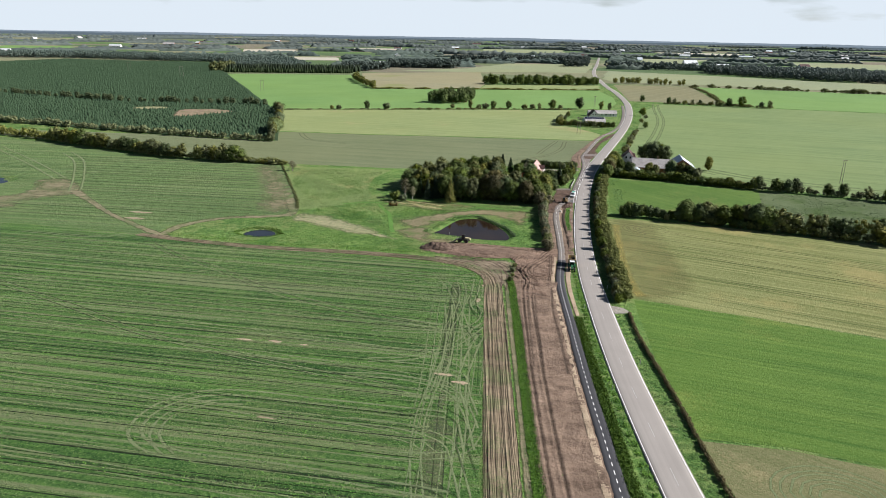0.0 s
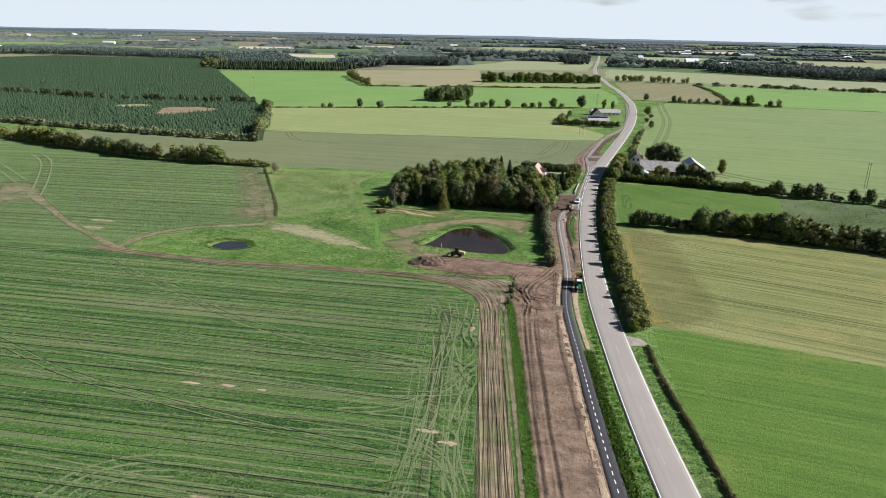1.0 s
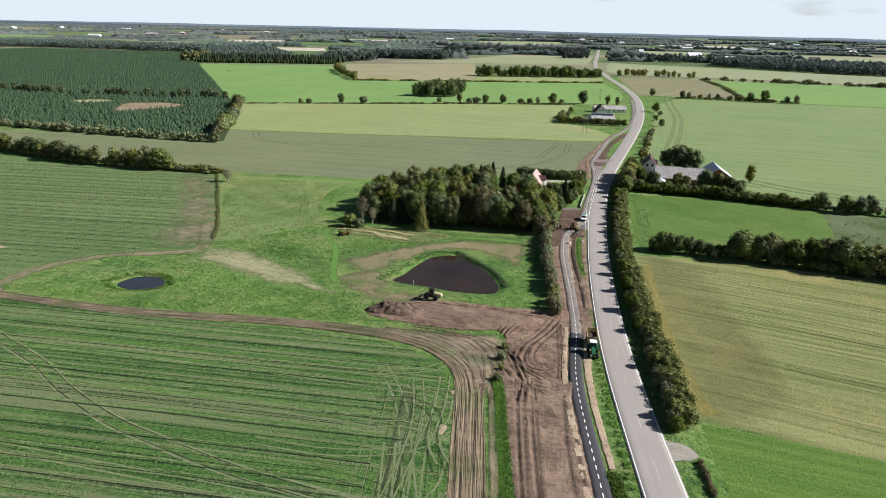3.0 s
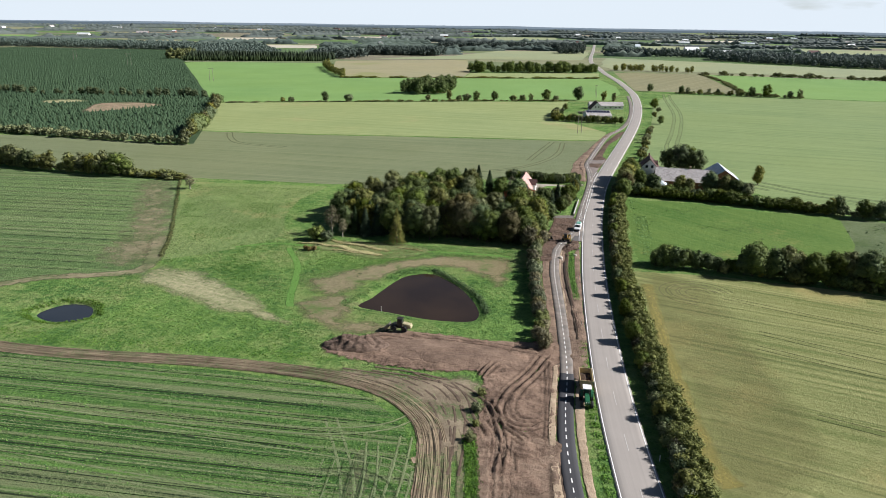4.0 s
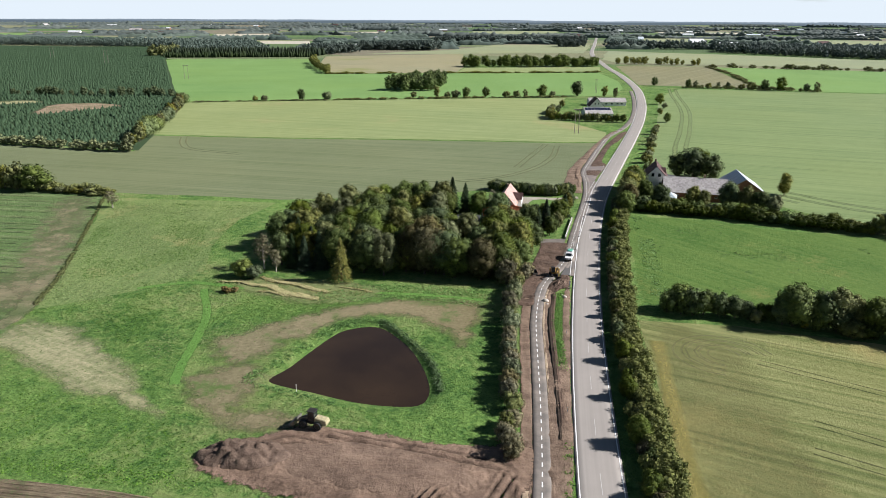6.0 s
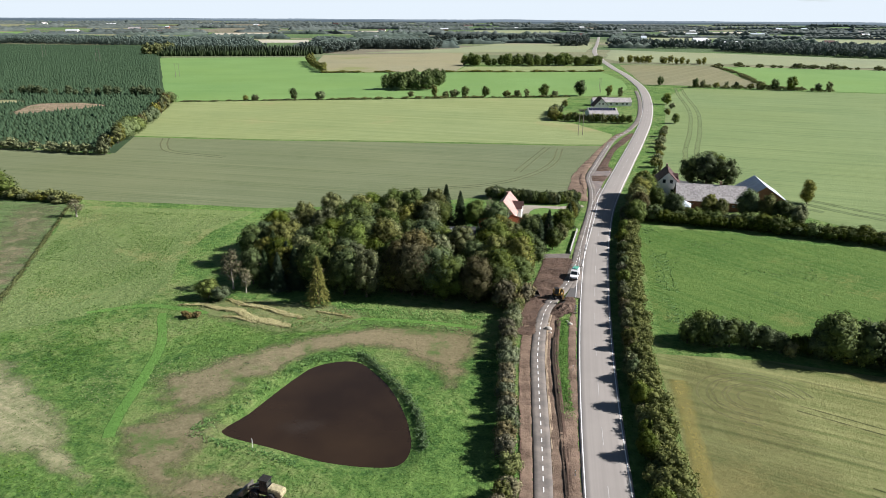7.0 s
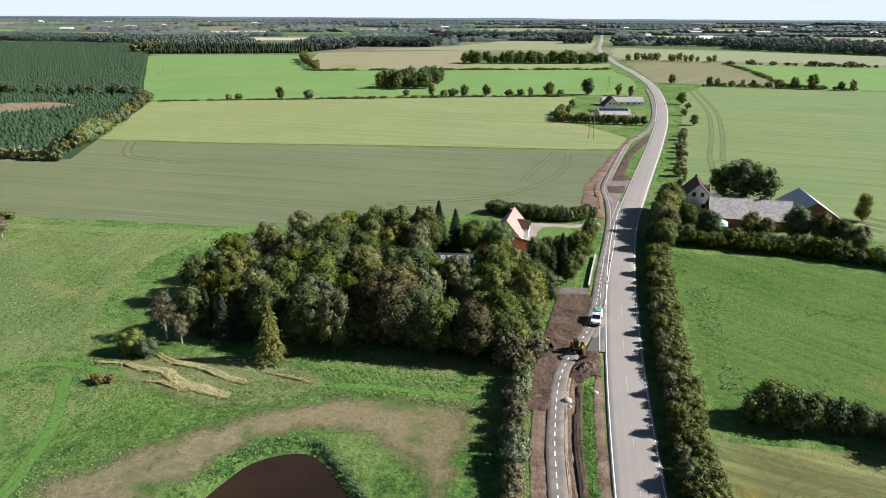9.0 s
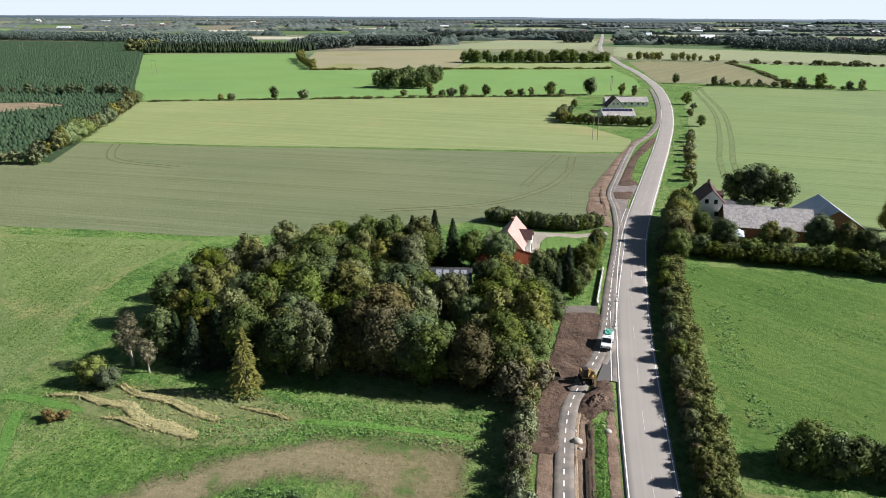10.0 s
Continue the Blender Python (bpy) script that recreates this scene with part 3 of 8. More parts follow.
def field(name, corners, mat, lift, label, step=10.0, jitter=0.5, kind="structure", category="field"):
    """A field laid over the land: its outline is slightly uneven, its surface follows the ground."""
    rnd, pts = random.Random(len(name) * 13 + int(abs(corners[0][0]))), []
    for (ax, ay), (bx, by) in zip(corners, corners[1:] + corners[:1]):
        d = math.hypot(bx - ax, by - ay)
        n = max(1, int(d / max(6.0, step)))
        for i in range(n):
            t, o = i / n, (rnd.uniform(-jitter, jitter) if i else 0)
            pts.append((ax + (bx - ax) * t - (by - ay) / d * o, ay + (by - ay) * t + (bx - ax) / d * o))
    bm = bmesh.new()
    bm.faces.new([bm.verts.new((x, y, 0)) for x, y in pts])
    bmesh.ops.triangulate(bm, faces=bm.faces[:])
    P = np.array(pts)
    for ax in (0, 1):
        lo, hi = P[:, ax].min(), P[:, ax].max()
        for c in np.arange(math.ceil(lo / step) * step, hi, step):
            co, no = ((c, 0, 0), (1, 0, 0)) if ax == 0 else ((0, c, 0), (0, 1, 0))
            bmesh.ops.bisect_plane(bm, geom=bm.verts[:] + bm.edges[:] + bm.faces[:], plane_co=co, plane_no=no)
    bm.verts.ensure_lookup_table()
    V = np.array([v.co[:] for v in bm.verts])
    Z = height(V[:, 0], V[:, 1]) + lift
    for v, z in zip(bm.verts, Z):
        v.co.z = z
    bmesh.ops.recalc_face_normals(bm, faces=bm.faces)
    for f in bm.faces:
        f.smooth = True
    me = bpy.data.meshes.new(name)
    bm.to_mesh(me)
    bm.free()
    if len(me.polygons) and me.polygons[0].normal.z < 0:
        me.flip_normals()
    me.materials.append(mat)
    return tagged(new(name, me), label, category, kind=kind)


def soft_patch(name, corners, mat, lift, label, step=1.5, rim=4.0, category="ground", relief=0.0, seed=0, ruts=()):
    """A patch of bare soil, straw or dry grass with a frayed rim; relief: lumps and hollows of the soil in metres."""
    loop = smooth_loop(corners, 6)
    lo, hi = loop.min(0) - rim * 0.5, loop.max(0) + rim * 0.5
    xs, ys = np.arange(lo[0], hi[0] + step, step), np.arange(lo[1], hi[1] + step, step)
    X, Y = np.meshgrid(xs, ys)
    x, y = X.ravel(), Y.ravel()
    d = inside_depth(loop, x, y)
    r = np.clip((d + rim * 0.4) / rim, 0, 1)
    z = height(x, y) + lift * (0.35 + 0.65 * r)
    if relief:
        z = z + relief * r * np.array([0.5 + noise.noise((a * 0.35 + seed, b * 0.35, seed)) + 0.5 * noise.noise((a * 1.1, b * 1.1, seed)) + 0.4 * noise.noise((a * 2.7, b * 2.7, seed)) for a, b in zip(x, y)]) * 0.7
    # darkening mask along the wheel lines: moisture plus painted shade of the rut
    rut_dark = np.zeros(len(x))
    for pts, gauge, width, depth in ruts:
        line = curve(pts, 0.35)
        t = np.gradient(line, axis=0)
        t /= np.linalg.norm(t, axis=1)[:, None] + 1e-9
        for sgn in (-0.5, 0.5):
            wheel_line = line + np.stack([t[:, 1], -t[:, 0]], 1) * gauge * sgn
            near = (x > wheel_line[:, 0].min() - 2) & (x < wheel_line[:, 0].max() + 2) & (y > wheel_line[:, 1].min() - 2) & (y < wheel_line[:, 1].max() + 2)
            d2 = np.full(len(x), 99.0)
            d2[near] = np.sqrt(((x[near, None] - wheel_line[None, :, 0]) ** 2 + (y[near, None] - wheel_line[None, :, 1]) ** 2).min(1))
            z = z - depth * np.exp(-(d2 / width) ** 2) + 0.5 * depth * np.exp(-((d2 - 2 * width) / width) ** 2)
            rut_dark = np.maximum(rut_dark, np.exp(-(d2 / (width * 1.1)) ** 2))
    i, j = np.meshgrid(np.arange(len(xs) - 1), np.arange(len(ys) - 1))
    a = (j * len(xs) + i).ravel()
    q = np.stack([a, a + 1, a + 1 + len(xs), a + len(xs)], 1)
    q = q[(r[q] > 0).any(1)]
    used, inv = np.unique(q, return_inverse=True)
    me = quads_mesh(name, np.stack([x, y, z], 1)[used], inv.reshape(q.shape), mat, True)
    at = me.attributes.new("rim", "FLOAT", "POINT")
    at.data.foreach_set("value", r[used].astype(np.float32))
    if ruts:
        at = me.attributes.new("rut", "FLOAT", "POINT")
        at.data.foreach_set("value", rut_dark[used].astype(np.float32))
    return tagged(new(name, me), label, category, kind="structure")


def ribbon(name, line, width, mat, lift, parent=None, label="", category="", kind="structure", across=4, skirt=0.0, rim=False, offset=0.0, crown=0.0, relief=0.0, ruts=0.0):
    """A strip along a line, width constant or (start, end); it carries a UV map in metres along and across it."""
    line = np.asarray(line, float)
    t = np.gradient(line, axis=0)
    t /= np.linalg.norm(t, axis=1)[:, None] + 1e-9
    nrm = np.stack([t[:, 1], -t[:, 0]], 1)
    s = np.concatenate([[0], np.cumsum(np.linalg.norm(np.diff(line, axis=0), axis=1))])
    w = np.full(len(line), float(width)) if not isinstance(width, tuple) else np.interp(s, np.linspace(0, s[-1], len(width)), width)
    fr = np.linspace(-0.5, 0.5, across + 1)
    if skirt:
        fr = np.concatenate([[-0.5], fr, [0.5]])
    V, U, R = [], [], []
    for c, f in enumerate(fr):
        out = skirt and c in (0, len(fr) - 1)
        off = offset + f * w + (math.copysign(0.25, f) if out else 0)
        p = line + nrm * off[:, None]
        low = 0.35 + 0.65 * min(1.0, 6 * (1 - abs(2 * f))) if rim else 1.0
        z = height(p[:, 0], p[:, 1]) + (lift - skirt if out else lift * low + crown * (1 - 4 * f * f))
        if relief:
            z = z + low * relief * np.array([noise.noise((a * 0.5, b * 0.5, c * 0.3)) + 0.6 * noise.noise((c * 3.1, sv * 0.03, 1.5)) for a, b, sv in zip(p[:, 0], p[:, 1], s)])
        if ruts:
            z = z + low * ruts * np.array([math.sin(o * 2 * math.pi / 1.15 + 1.5 * noise.noise((sv * 0.02, o * 0.2, 4))) * (0.55 + 0.45 * noise.noise((o * 0.4, sv * 0.05, 9))) for o, sv in zip(off, s)])
        V.append(np.stack([p[:, 0], p[:, 1], z], 1))
        U.append(np.stack([s, off], 1))
        R.append(np.full(len(line), 1 - abs(2 * f)))
    n, m = len(line), len(fr)
    V, U, R = np.concatenate(V), np.concatenate(U), np.concatenate(R)
    i, j = np.meshgrid(np.arange(n - 1), np.arange(m - 1))
    a = (j * n + i).ravel()
    q = np.stack([a, a + n, a + n + 1, a + 1], 1)
    me = quads_mesh(name, V, q[:, ::-1], mat, True)
    if me.polygons[0].normal.z < 0:
        me.flip_normals()
    uv = me.uv_layers.new(name="along")
    li = np.zeros(len(me.loops), np.int32)
    me.loops.foreach_get("vertex_index", li)
    uv.data.foreach_set("uv", U[li].astype(np.float32).ravel())
    if rim:
        at = me.attributes.new("rim", "FLOAT", "POINT")
        at.data.foreach_set("value", np.clip(R * (1.6 if across < 20 else 4.5), 0, 1).astype(np.float32))
    ob = new(name, me)
    if parent:
        ob.parent = parent
        return tagged(ob, label)
    return tagged(ob, label, category, kind=kind)


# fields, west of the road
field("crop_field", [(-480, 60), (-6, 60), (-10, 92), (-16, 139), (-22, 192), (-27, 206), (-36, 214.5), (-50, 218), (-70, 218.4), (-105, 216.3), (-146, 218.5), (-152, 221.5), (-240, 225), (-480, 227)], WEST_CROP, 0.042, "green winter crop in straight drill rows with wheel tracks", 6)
field("thin_crop_field", [(-480, 227.2), (-240, 225.2), (-153, 222), (-155, 236), (-150, 250), (-126, 264), (-114, 267), (-118.4, 280), (-127.2, 301), (-147.4, 339), (-166, 373), (-250, 377), (-345, 404), (-480, 432)], THIN_CROP, 0.06, "thin pale green crop north of the track", 6, 0.8)
field("grey_field", [(-480, 440), (-345, 411), (-250, 383), (-168, 379), (-100, 381), (-60, 392), (-22, 412), (0, 416), (4, 445), (12, 478), (20, 512), (-1, 508), (-78, 501), (-151, 492), (-220, 488), (-203, 448), (-300, 452)], GREY_CROP, 0.03,
      "smooth grey-green young crop with sprayer tracks", 16)
field("stubble_field", [(-221, 491), (-151, 495), (-78, 504), (-1, 511), (20, 515), (22, 545), (2, 578), (-12, 588), (-8, 640), (-2, 700), (-85, 680), (-173, 651), (-275, 617)], YELLOW_CROP, 0.07, "pale yellow-green stubble field", 20)
field("grass_field", [(-282, 622), (-173, 655), (-85, 684), (6, 712), (36, 728), (46, 780), (46, 850), (31, 948), (-124, 904), (-253, 865), (-300, 950), (-364, 1110), (-552, 1050)], BRIGHT_FAR, 0.07, "bright green grass field", 24)
field("tan_field", [(-252, 872), (-123, 911), (-126, 996), (-173, 1297), (-363, 1171), (-300, 962)], TAN_FIELD, 0.07, "harvested tan stubble field", 30)
field("strip_field", [(-122, 912), (33, 956), (36, 1040), (-124, 990)], YELLOW_CROP, 0.07, "narrow pale green stubble strip", 24)
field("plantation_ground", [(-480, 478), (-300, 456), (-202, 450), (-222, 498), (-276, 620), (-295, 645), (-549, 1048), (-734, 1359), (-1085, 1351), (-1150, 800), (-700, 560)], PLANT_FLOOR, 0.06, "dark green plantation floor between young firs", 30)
# fields, east of the road
field("bright_field", [(22, 196), (49, 191), (84, 182), (260, 150), (260, 96), (58, 117), (44, 119.5), (28, 119), (24, 150)], BRIGHT_GRASS, 0.03, "bright green freshly grown grass field", 10)
field("dry_field", [(28, 118), (44, 118.5), (58, 116), (260, 94), (260, 50), (42, 50), (32, 95)], DRY_PADDOCK, 0.03, "dry beige-green grass with round mowing marks", 10)
field("mown_field", [(18.6, 300), (40, 301), (79, 295), (125, 284), (300, 250), (300, 145), (84, 183.5), (20.6, 197.5), (20.2, 243)], STUBBLE_EAST, 0.03, "mown yellow-green grass field with faint stripes", 10)
field("pasture", [(22, 384), (46, 382), (63, 377), (98, 373), (92, 340), (80, 312), (62, 300), (38, 306), (21, 311), (20.5, 350)], PASTURE, 0.03, "grazed bright green pasture with dark tufts", 8)
field("rough_grazing", [(98, 373), (170, 360), (330, 330), (330, 240), (125, 288), (80, 300), (80, 312), (92, 340)], ROUGH, 0.035, "rough grey-green grazing with tussocks", 10)
field("east_field", [(28, 420), (37, 470), (52, 570), (68, 715), (95, 789), (218, 783), (520, 760), (640, 520), (520, 310), (330, 336), (170, 366), (98, 382), (78, 402), (60, 428), (44, 437)], GREY_CROP_EAST, 0.03,
      "broad smooth green field of young crop", 16)
field("brown_field", [(62, 815), (163, 808), (166, 1070), (56, 1061), (60, 920)], BROWN_FIELD, 0.07, "brown-green stubble field beside the road", 24)
field("far_bright_field", [(170, 800), (218, 790), (560, 766), (640, 1010), (175, 1066)], BRIGHT_FAR, 0.07, "far bright green grass field", 30)
field("meadow", [(-164, 372), (-146, 338), (-126, 300), (-117, 280), (-100, 296), (-92, 310), (-100, 330), (-104, 355), (-100, 377)], MEADOW, 0.025, "rough green meadow with tussocks", 8)

# headlands of the eastern fields, where the machines turned, and the yellowed edge under the hedge
HEADLAND = soft(field_mat("turned_headland_grass", (0.1, 0.12, 0.034), (0.26, 0.245, 0.09), 84, bands=0.4, grain=0.7, bump=1.0, patch=(0.22, 0.18, 0.08), patch_scale=0.06, patch_lo=0.6), 0.95, 0.12, 0.25, 1.0, 0.32)
soft_patch("headland", [(20.4, 297), (37, 292), (40, 270), (43, 236), (42, 212), (34, 201), (22, 200), (20.8, 240)], HEADLAND, 0.06, "rough mown headland with turning marks", 2.0, 7, "grass")
YELLOW_EDGE = soft(field_mat("yellowed_edge_grass", (0.17, 0.165, 0.035), (0.36, 0.31, 0.09), 88, bands=0.4, grain=1.0), 0.95, 0.25, 0.2, 1.0, 0.6)
ribbon("field_edge", curve([(21.6, 290), (21.2, 262), (21.6, 228), (22.8, 206), (24.6, 200)], 3), (4.5, 3.6, 4.2, 5.5), YELLOW_EDGE, 0.1, label="yellowed grass along the hedge foot", category="grass", across=6, rim=True)
soft_patch("field_gateway", [(12.8, 188.5), (17.6, 188), (19.6, 184.6), (16, 182.6), (13.4, 184)], GRAVEL_SOFT, 0.2, "pale gravel gateway beside the road", 0.5, 1.4, "drive")

# worn and dry places
soft_patch("straw_patch", [(-113, 275), (-96, 270), (-84, 262), (-72, 252), (-80, 247), (-93, 253), (-106, 258), (-116, 266)], STRAW_PATCH, 0.07, "patch of bleached straw-coloured grass", 2, 5)
soft_patch("dry_bank", [(-69, 271), (-60, 284), (-47, 296), (-33, 302), (-18, 302), (-17, 290), (-18, 280), (-23, 286), (-33, 292.5), (-44, 289), (-52, 277), (-60, 264)], DRY_BANK, 0.07, "dry brownish grass on the pond bank", 1.5, 5)
soft_patch("straw_patch", [(-78, 251), (-72, 250), (-66, 246.5), (-63, 244), (-69, 244.5), (-76, 247.5)], STRAW_PATCH, 0.075, "scattered pale straw on the meadow", 1.2, 3)
soft_patch("dry_bank", [(-62, 262), (-54, 263), (-52, 250), (-44, 248), (-38, 246), (-48, 243), (-58, 247), (-66, 256)], DRY_BANK, 0.075, "trodden dry grass beside the pond", 1.5, 5)
ribbon("beige_track", curve([(-149, 223), (-151, 236), (-148, 248), (-139, 259), (-127, 264), (-118, 270), (-121, 282), (-130, 300)], 2.5), (5, 7, 7, 6, 6, 8, 8), BEIGE_TRACK, 0.12, label="worn beige wheel track across the crop", category="track", across=12, rim=True, relief=0.06)
ribbon("beige_track", curve([(-146, 222), (-158, 228.7), (-189, 249.8), (-214, 270), (-236, 287)], 3), (6, 4.5, 4, 5, 8), BEIGE_TRACK, 0.115, label="worn beige wheel track across the crop", category="track", across=10, rim=True, relief=0.06)
soft_patch("beige_track", [(-330, 236), (-300, 250), (-262, 268), (-259, 284), (-272, 306), (-258, 312), (-238, 296), (-230, 284), (-242, 266), (-240, 246), (-290, 232)], BEIGE_TRACK, 0.10, "worn beige ground beside a field pond", 3, 9)
soft_patch("worn_strip", [(-168, 370), (-146, 334), (-127, 300), (-119, 280), (-128, 272), (-138, 282), (-146, 304), (-162, 336), (-180, 368)], BEIGE_TRACK, 0.11, "worn pale headland along the field edge", 2.5, 16, "crop")

# soil of the roadworks
TRACK = curve([(-158, 222.5), (-140, 220), (-106, 218.5), (-72, 221.5), (-50, 221.5), (-36, 219), (-27, 213), (-21.5, 203), (-18, 180), (-13, 142), (-6.5, 93), (0, 50)], 2.0)
ribbon("farm_track", TRACK, (4.5, 5.0, 5.5, 6.5, 7.0, 7.0), RUT_SOIL, 0.16, label="rutted brown earth track along the field edge", category="track", across=30, relief=0.1, ruts=0.055, rim=True)
STRIP_RUTS = [([(-10.6, 206), (-10.2, 199), (-8.8, 185), (-7.2, 170), (-5.4, 155), (-4.0, 142), (-2.4, 130), (0, 112), (3, 92)], 2.5, 0.27, 0.22), ([(-9.2, 203), (-8.2, 190), (-6.6, 172), (-4.9, 156), (-3.4, 142)], 2.2, 0.26, 0.1), ([(-1.6, 200), (-0.6, 180), (2, 158), (4, 140)], 1.6, 0.3, 0.05)]
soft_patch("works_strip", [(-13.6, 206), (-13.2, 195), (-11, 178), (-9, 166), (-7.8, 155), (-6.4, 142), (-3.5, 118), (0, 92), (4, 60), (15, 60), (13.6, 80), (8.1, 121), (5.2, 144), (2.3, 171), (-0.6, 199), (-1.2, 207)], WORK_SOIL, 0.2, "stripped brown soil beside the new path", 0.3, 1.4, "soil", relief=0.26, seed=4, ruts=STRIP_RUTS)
YARD_RUTS = [([(-5.0, 238.2), (-7.3, 230.7), (-11.0, 221.5), (-11.7, 213.9), (-9.8, 210.2), (-6.0, 209.9), (-2.8, 212.8)], 1.5, 0.24, 0.32), ([(-4.2, 236), (-6.0, 230), (-9.0, 222), (-9.6, 215.5), (-8, 212.4), (-5, 212.4)], 1.3, 0.2, 0.22),
             ([(-14.2, 210.4), (-11.6, 204.4), (-9.3, 201.2), (-8.6, 197)], 1.7, 0.24, 0.32), ([(-14.4, 217.6), (-12, 212.5), (-9.7, 208.9), (-7, 206)], 1.2, 0.24, 0.3), ([(-10.5, 196), (-10.5, 204), (-12, 211), (-13.4, 216)], 1.2, 0.24, 0.35), ([(-34, 243.6), (-24, 242.5), (-14, 241.5), (-5, 240)], 1.7, 0.22, 0.22),
             ([(-43, 239), (-38, 241), (-30, 239), (-20, 238)], 1.6, 0.22, 0.2), ([(-3.6, 200), (-3.4, 214), (-3.8, 226), (-4.2, 236)], 0.7, 0.22, 0.18), ([(-17.6, 225.6), (-16.4, 230), (-15, 234)], 1.2, 0.24, 0.34), ([(-16, 228), (-14.6, 232), (-12.5, 235)], 1.2, 0.22, 0.3)]
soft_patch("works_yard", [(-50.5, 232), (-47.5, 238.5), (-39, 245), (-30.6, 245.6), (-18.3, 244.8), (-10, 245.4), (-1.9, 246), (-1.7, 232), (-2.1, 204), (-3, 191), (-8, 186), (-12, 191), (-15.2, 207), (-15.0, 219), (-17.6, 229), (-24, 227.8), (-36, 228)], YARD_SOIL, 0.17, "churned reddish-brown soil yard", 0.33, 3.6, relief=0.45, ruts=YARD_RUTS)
soft_patch("worn_corner", [(-46, 224.5), (-30, 224.5), (-18, 226), (-15.5, 214), (-16.5, 200), (-20, 196), (-24, 208), (-33, 217)], soft(soil_mat("worn_corner_soil", (0.12, 0.09, 0.06), (0.33, 0.27, 0.185), green=0.8), 0.9, 0.45, 0.25, 0.8, 0.9), 0.12, "worn beige corner between track and yard", 0.7, 4.0, relief=0.12)


# ---------------------------------------------------------------- wheel tracks
PALE_TRACK = soft(field_mat("pale_wheel_track", (0.11, 0.158, 0.055), (0.215, 0.25, 0.108), 0, grain=1.5), 0.9, 0.9, 0.2, 0.75, 0.95)
DARK_RUT = soft(soil_mat("dark_wheel_rut", (0.03, 0.02, 0.015), (0.1, 0.07, 0.052), pebbles=0.15), 0.45, 1.5)
FIELD_TRACK = soft(field_mat("dark_field_track", (0.16, 0.185, 0.07), (0.27, 0.265, 0.115), 0, grain=1.2), 0.9, 0.6, 0.25, 0.95, 0.5)


def wheel_tracks(pts, mat, label, gauge=1.9, width=0.75, lift=0.06, relief=0.0):
    """The two lines that a machine leaves behind."""
    line = curve(pts, 2.0)
    for off in (-gauge / 2, gauge / 2):
        ribbon("wheel_track", line, width, mat, lift, label=label, category="track", across=4, rim=True, offset=off, relief=relief)

LIGHT_HEADLAND = soft(field_mat("light_headland", (0.14, 0.2, 0.07), (0.21, 0.265, 0.1), 0, grain=0.7), 0.8, 0.25, 0.2, 0.9, 0.8)

CROP_TRACK = "pale wheel track pressed into the crop"
# flat near-black green strips laid just above the crop ground
DARK_STRIP = soft(field_mat("dark_crop_strip", (0.01, 0.02, 0.007), (0.035, 0.055, 0.02), 0, grain=1.5), 0.9, 0.25, 0.3, 0.8, 0.9)
PRESSED = soft(field_mat("pressed_crop_line", (0.105, 0.165, 0.05), (0.245, 0.3, 0.12), 0, grain=1.5), 0.95, 0.35, 0.3, 1.0, 0.7)
rnd = random.Random(91)
y0, i = 80.0, 0
while y0 < 222:
    x1 = -24 - 0.118 * (y0 - 88) + rnd.uniform(-8, 6)
    x0 = -175 if y0 < 150 else -210
    if y0 + 0.035 * x0 > 205:
        x0 = -150
    xs = np.linspace(x0, x1, 14)
    line = curve([(x, min(y0 + 0.035 * x + 0.35 * noise.noise((x * 0.03, y0, 0)), 217 + 0.015 * x)) for x in xs], 4)
    strong = i % 2 == 0
    ribbon("drill_row_strip", line, rnd.uniform(0.35, 0.6) if strong else rnd.uniform(0.2, 0.3), DARK_STRIP, 0.1, label="flat dark strip between the drill rows", category="crop row", across=3, rim=True)
    if strong or rnd.random() < 0.5:
        ribbon("pressed_row", line, rnd.uniform(0.5, 1.1), PRESSED, 0.095, label="pale pressed line in the crop", category="crop row", across=3, rim=True, offset=-rnd.uniform(0.6, 0.9))
    if strong and rnd.random() < 0.6:
        ribbon("pressed_row", line, rnd.uniform(0.4, 0.7), PRESSED, 0.09, label="pale pressed line in the crop", category="crop row", across=3, rim=True, offset=rnd.uniform(0.7, 1.4))
    y0 += rnd.uniform(2.4, 4.4)
    i += 1
y0 = 246.0
while y0 < 376:
    x1 = float(np.interp(y0, [240, 262, 268, 301, 339, 373], [-160, -150, -134, -142, -165, -186])) + rnd.uniform(-6, 4)
    line = curve([(x, y0 + 0.06 * (x - x1) + 0.4 * noise.noise((x * 0.03, y0, 0))) for x in np.linspace(x1 - 110, x1, 8)], 5)
    ribbon("drill_row_strip", line, rnd.uniform(0.25, 0.55), DARK_STRIP, 0.13, label="flat dark strip between the drill rows", category="crop row", across=3, rim=True)
    ribbon("pressed_row", line, rnd.uniform(0.8, 1.5), PRESSED, 0.125, label="pale pressed line in the crop", category="crop row", across=3, rim=True, offset=-1.2)
    y0 += rnd.uniform(3.5, 6.5)
wheel_tracks([(-190, 170), (-129, 148.4), (-100, 137), (-66, 129.7), (-30, 124), (-16, 122)], PALE_TRACK, CROP_TRACK)
wheel_tracks([(-146, 212), (-127.7, 199.9), (-106.4, 188.7), (-93.4, 180.1), (-79, 172.5), (-68, 168.6), (-51.8, 163.7), (-30, 160)], PALE_TRACK, CROP_TRACK, 2.6, 1.3)
wheel_tracks([(-20, 116), (-45, 115), (-62, 114.5), (-70, 112), (-75, 106), (-75, 98), (-70, 93), (-60, 91.5), (-40, 92), (-15, 91)], PALE_TRACK, CROP_TRACK, 2.2, 1.0)
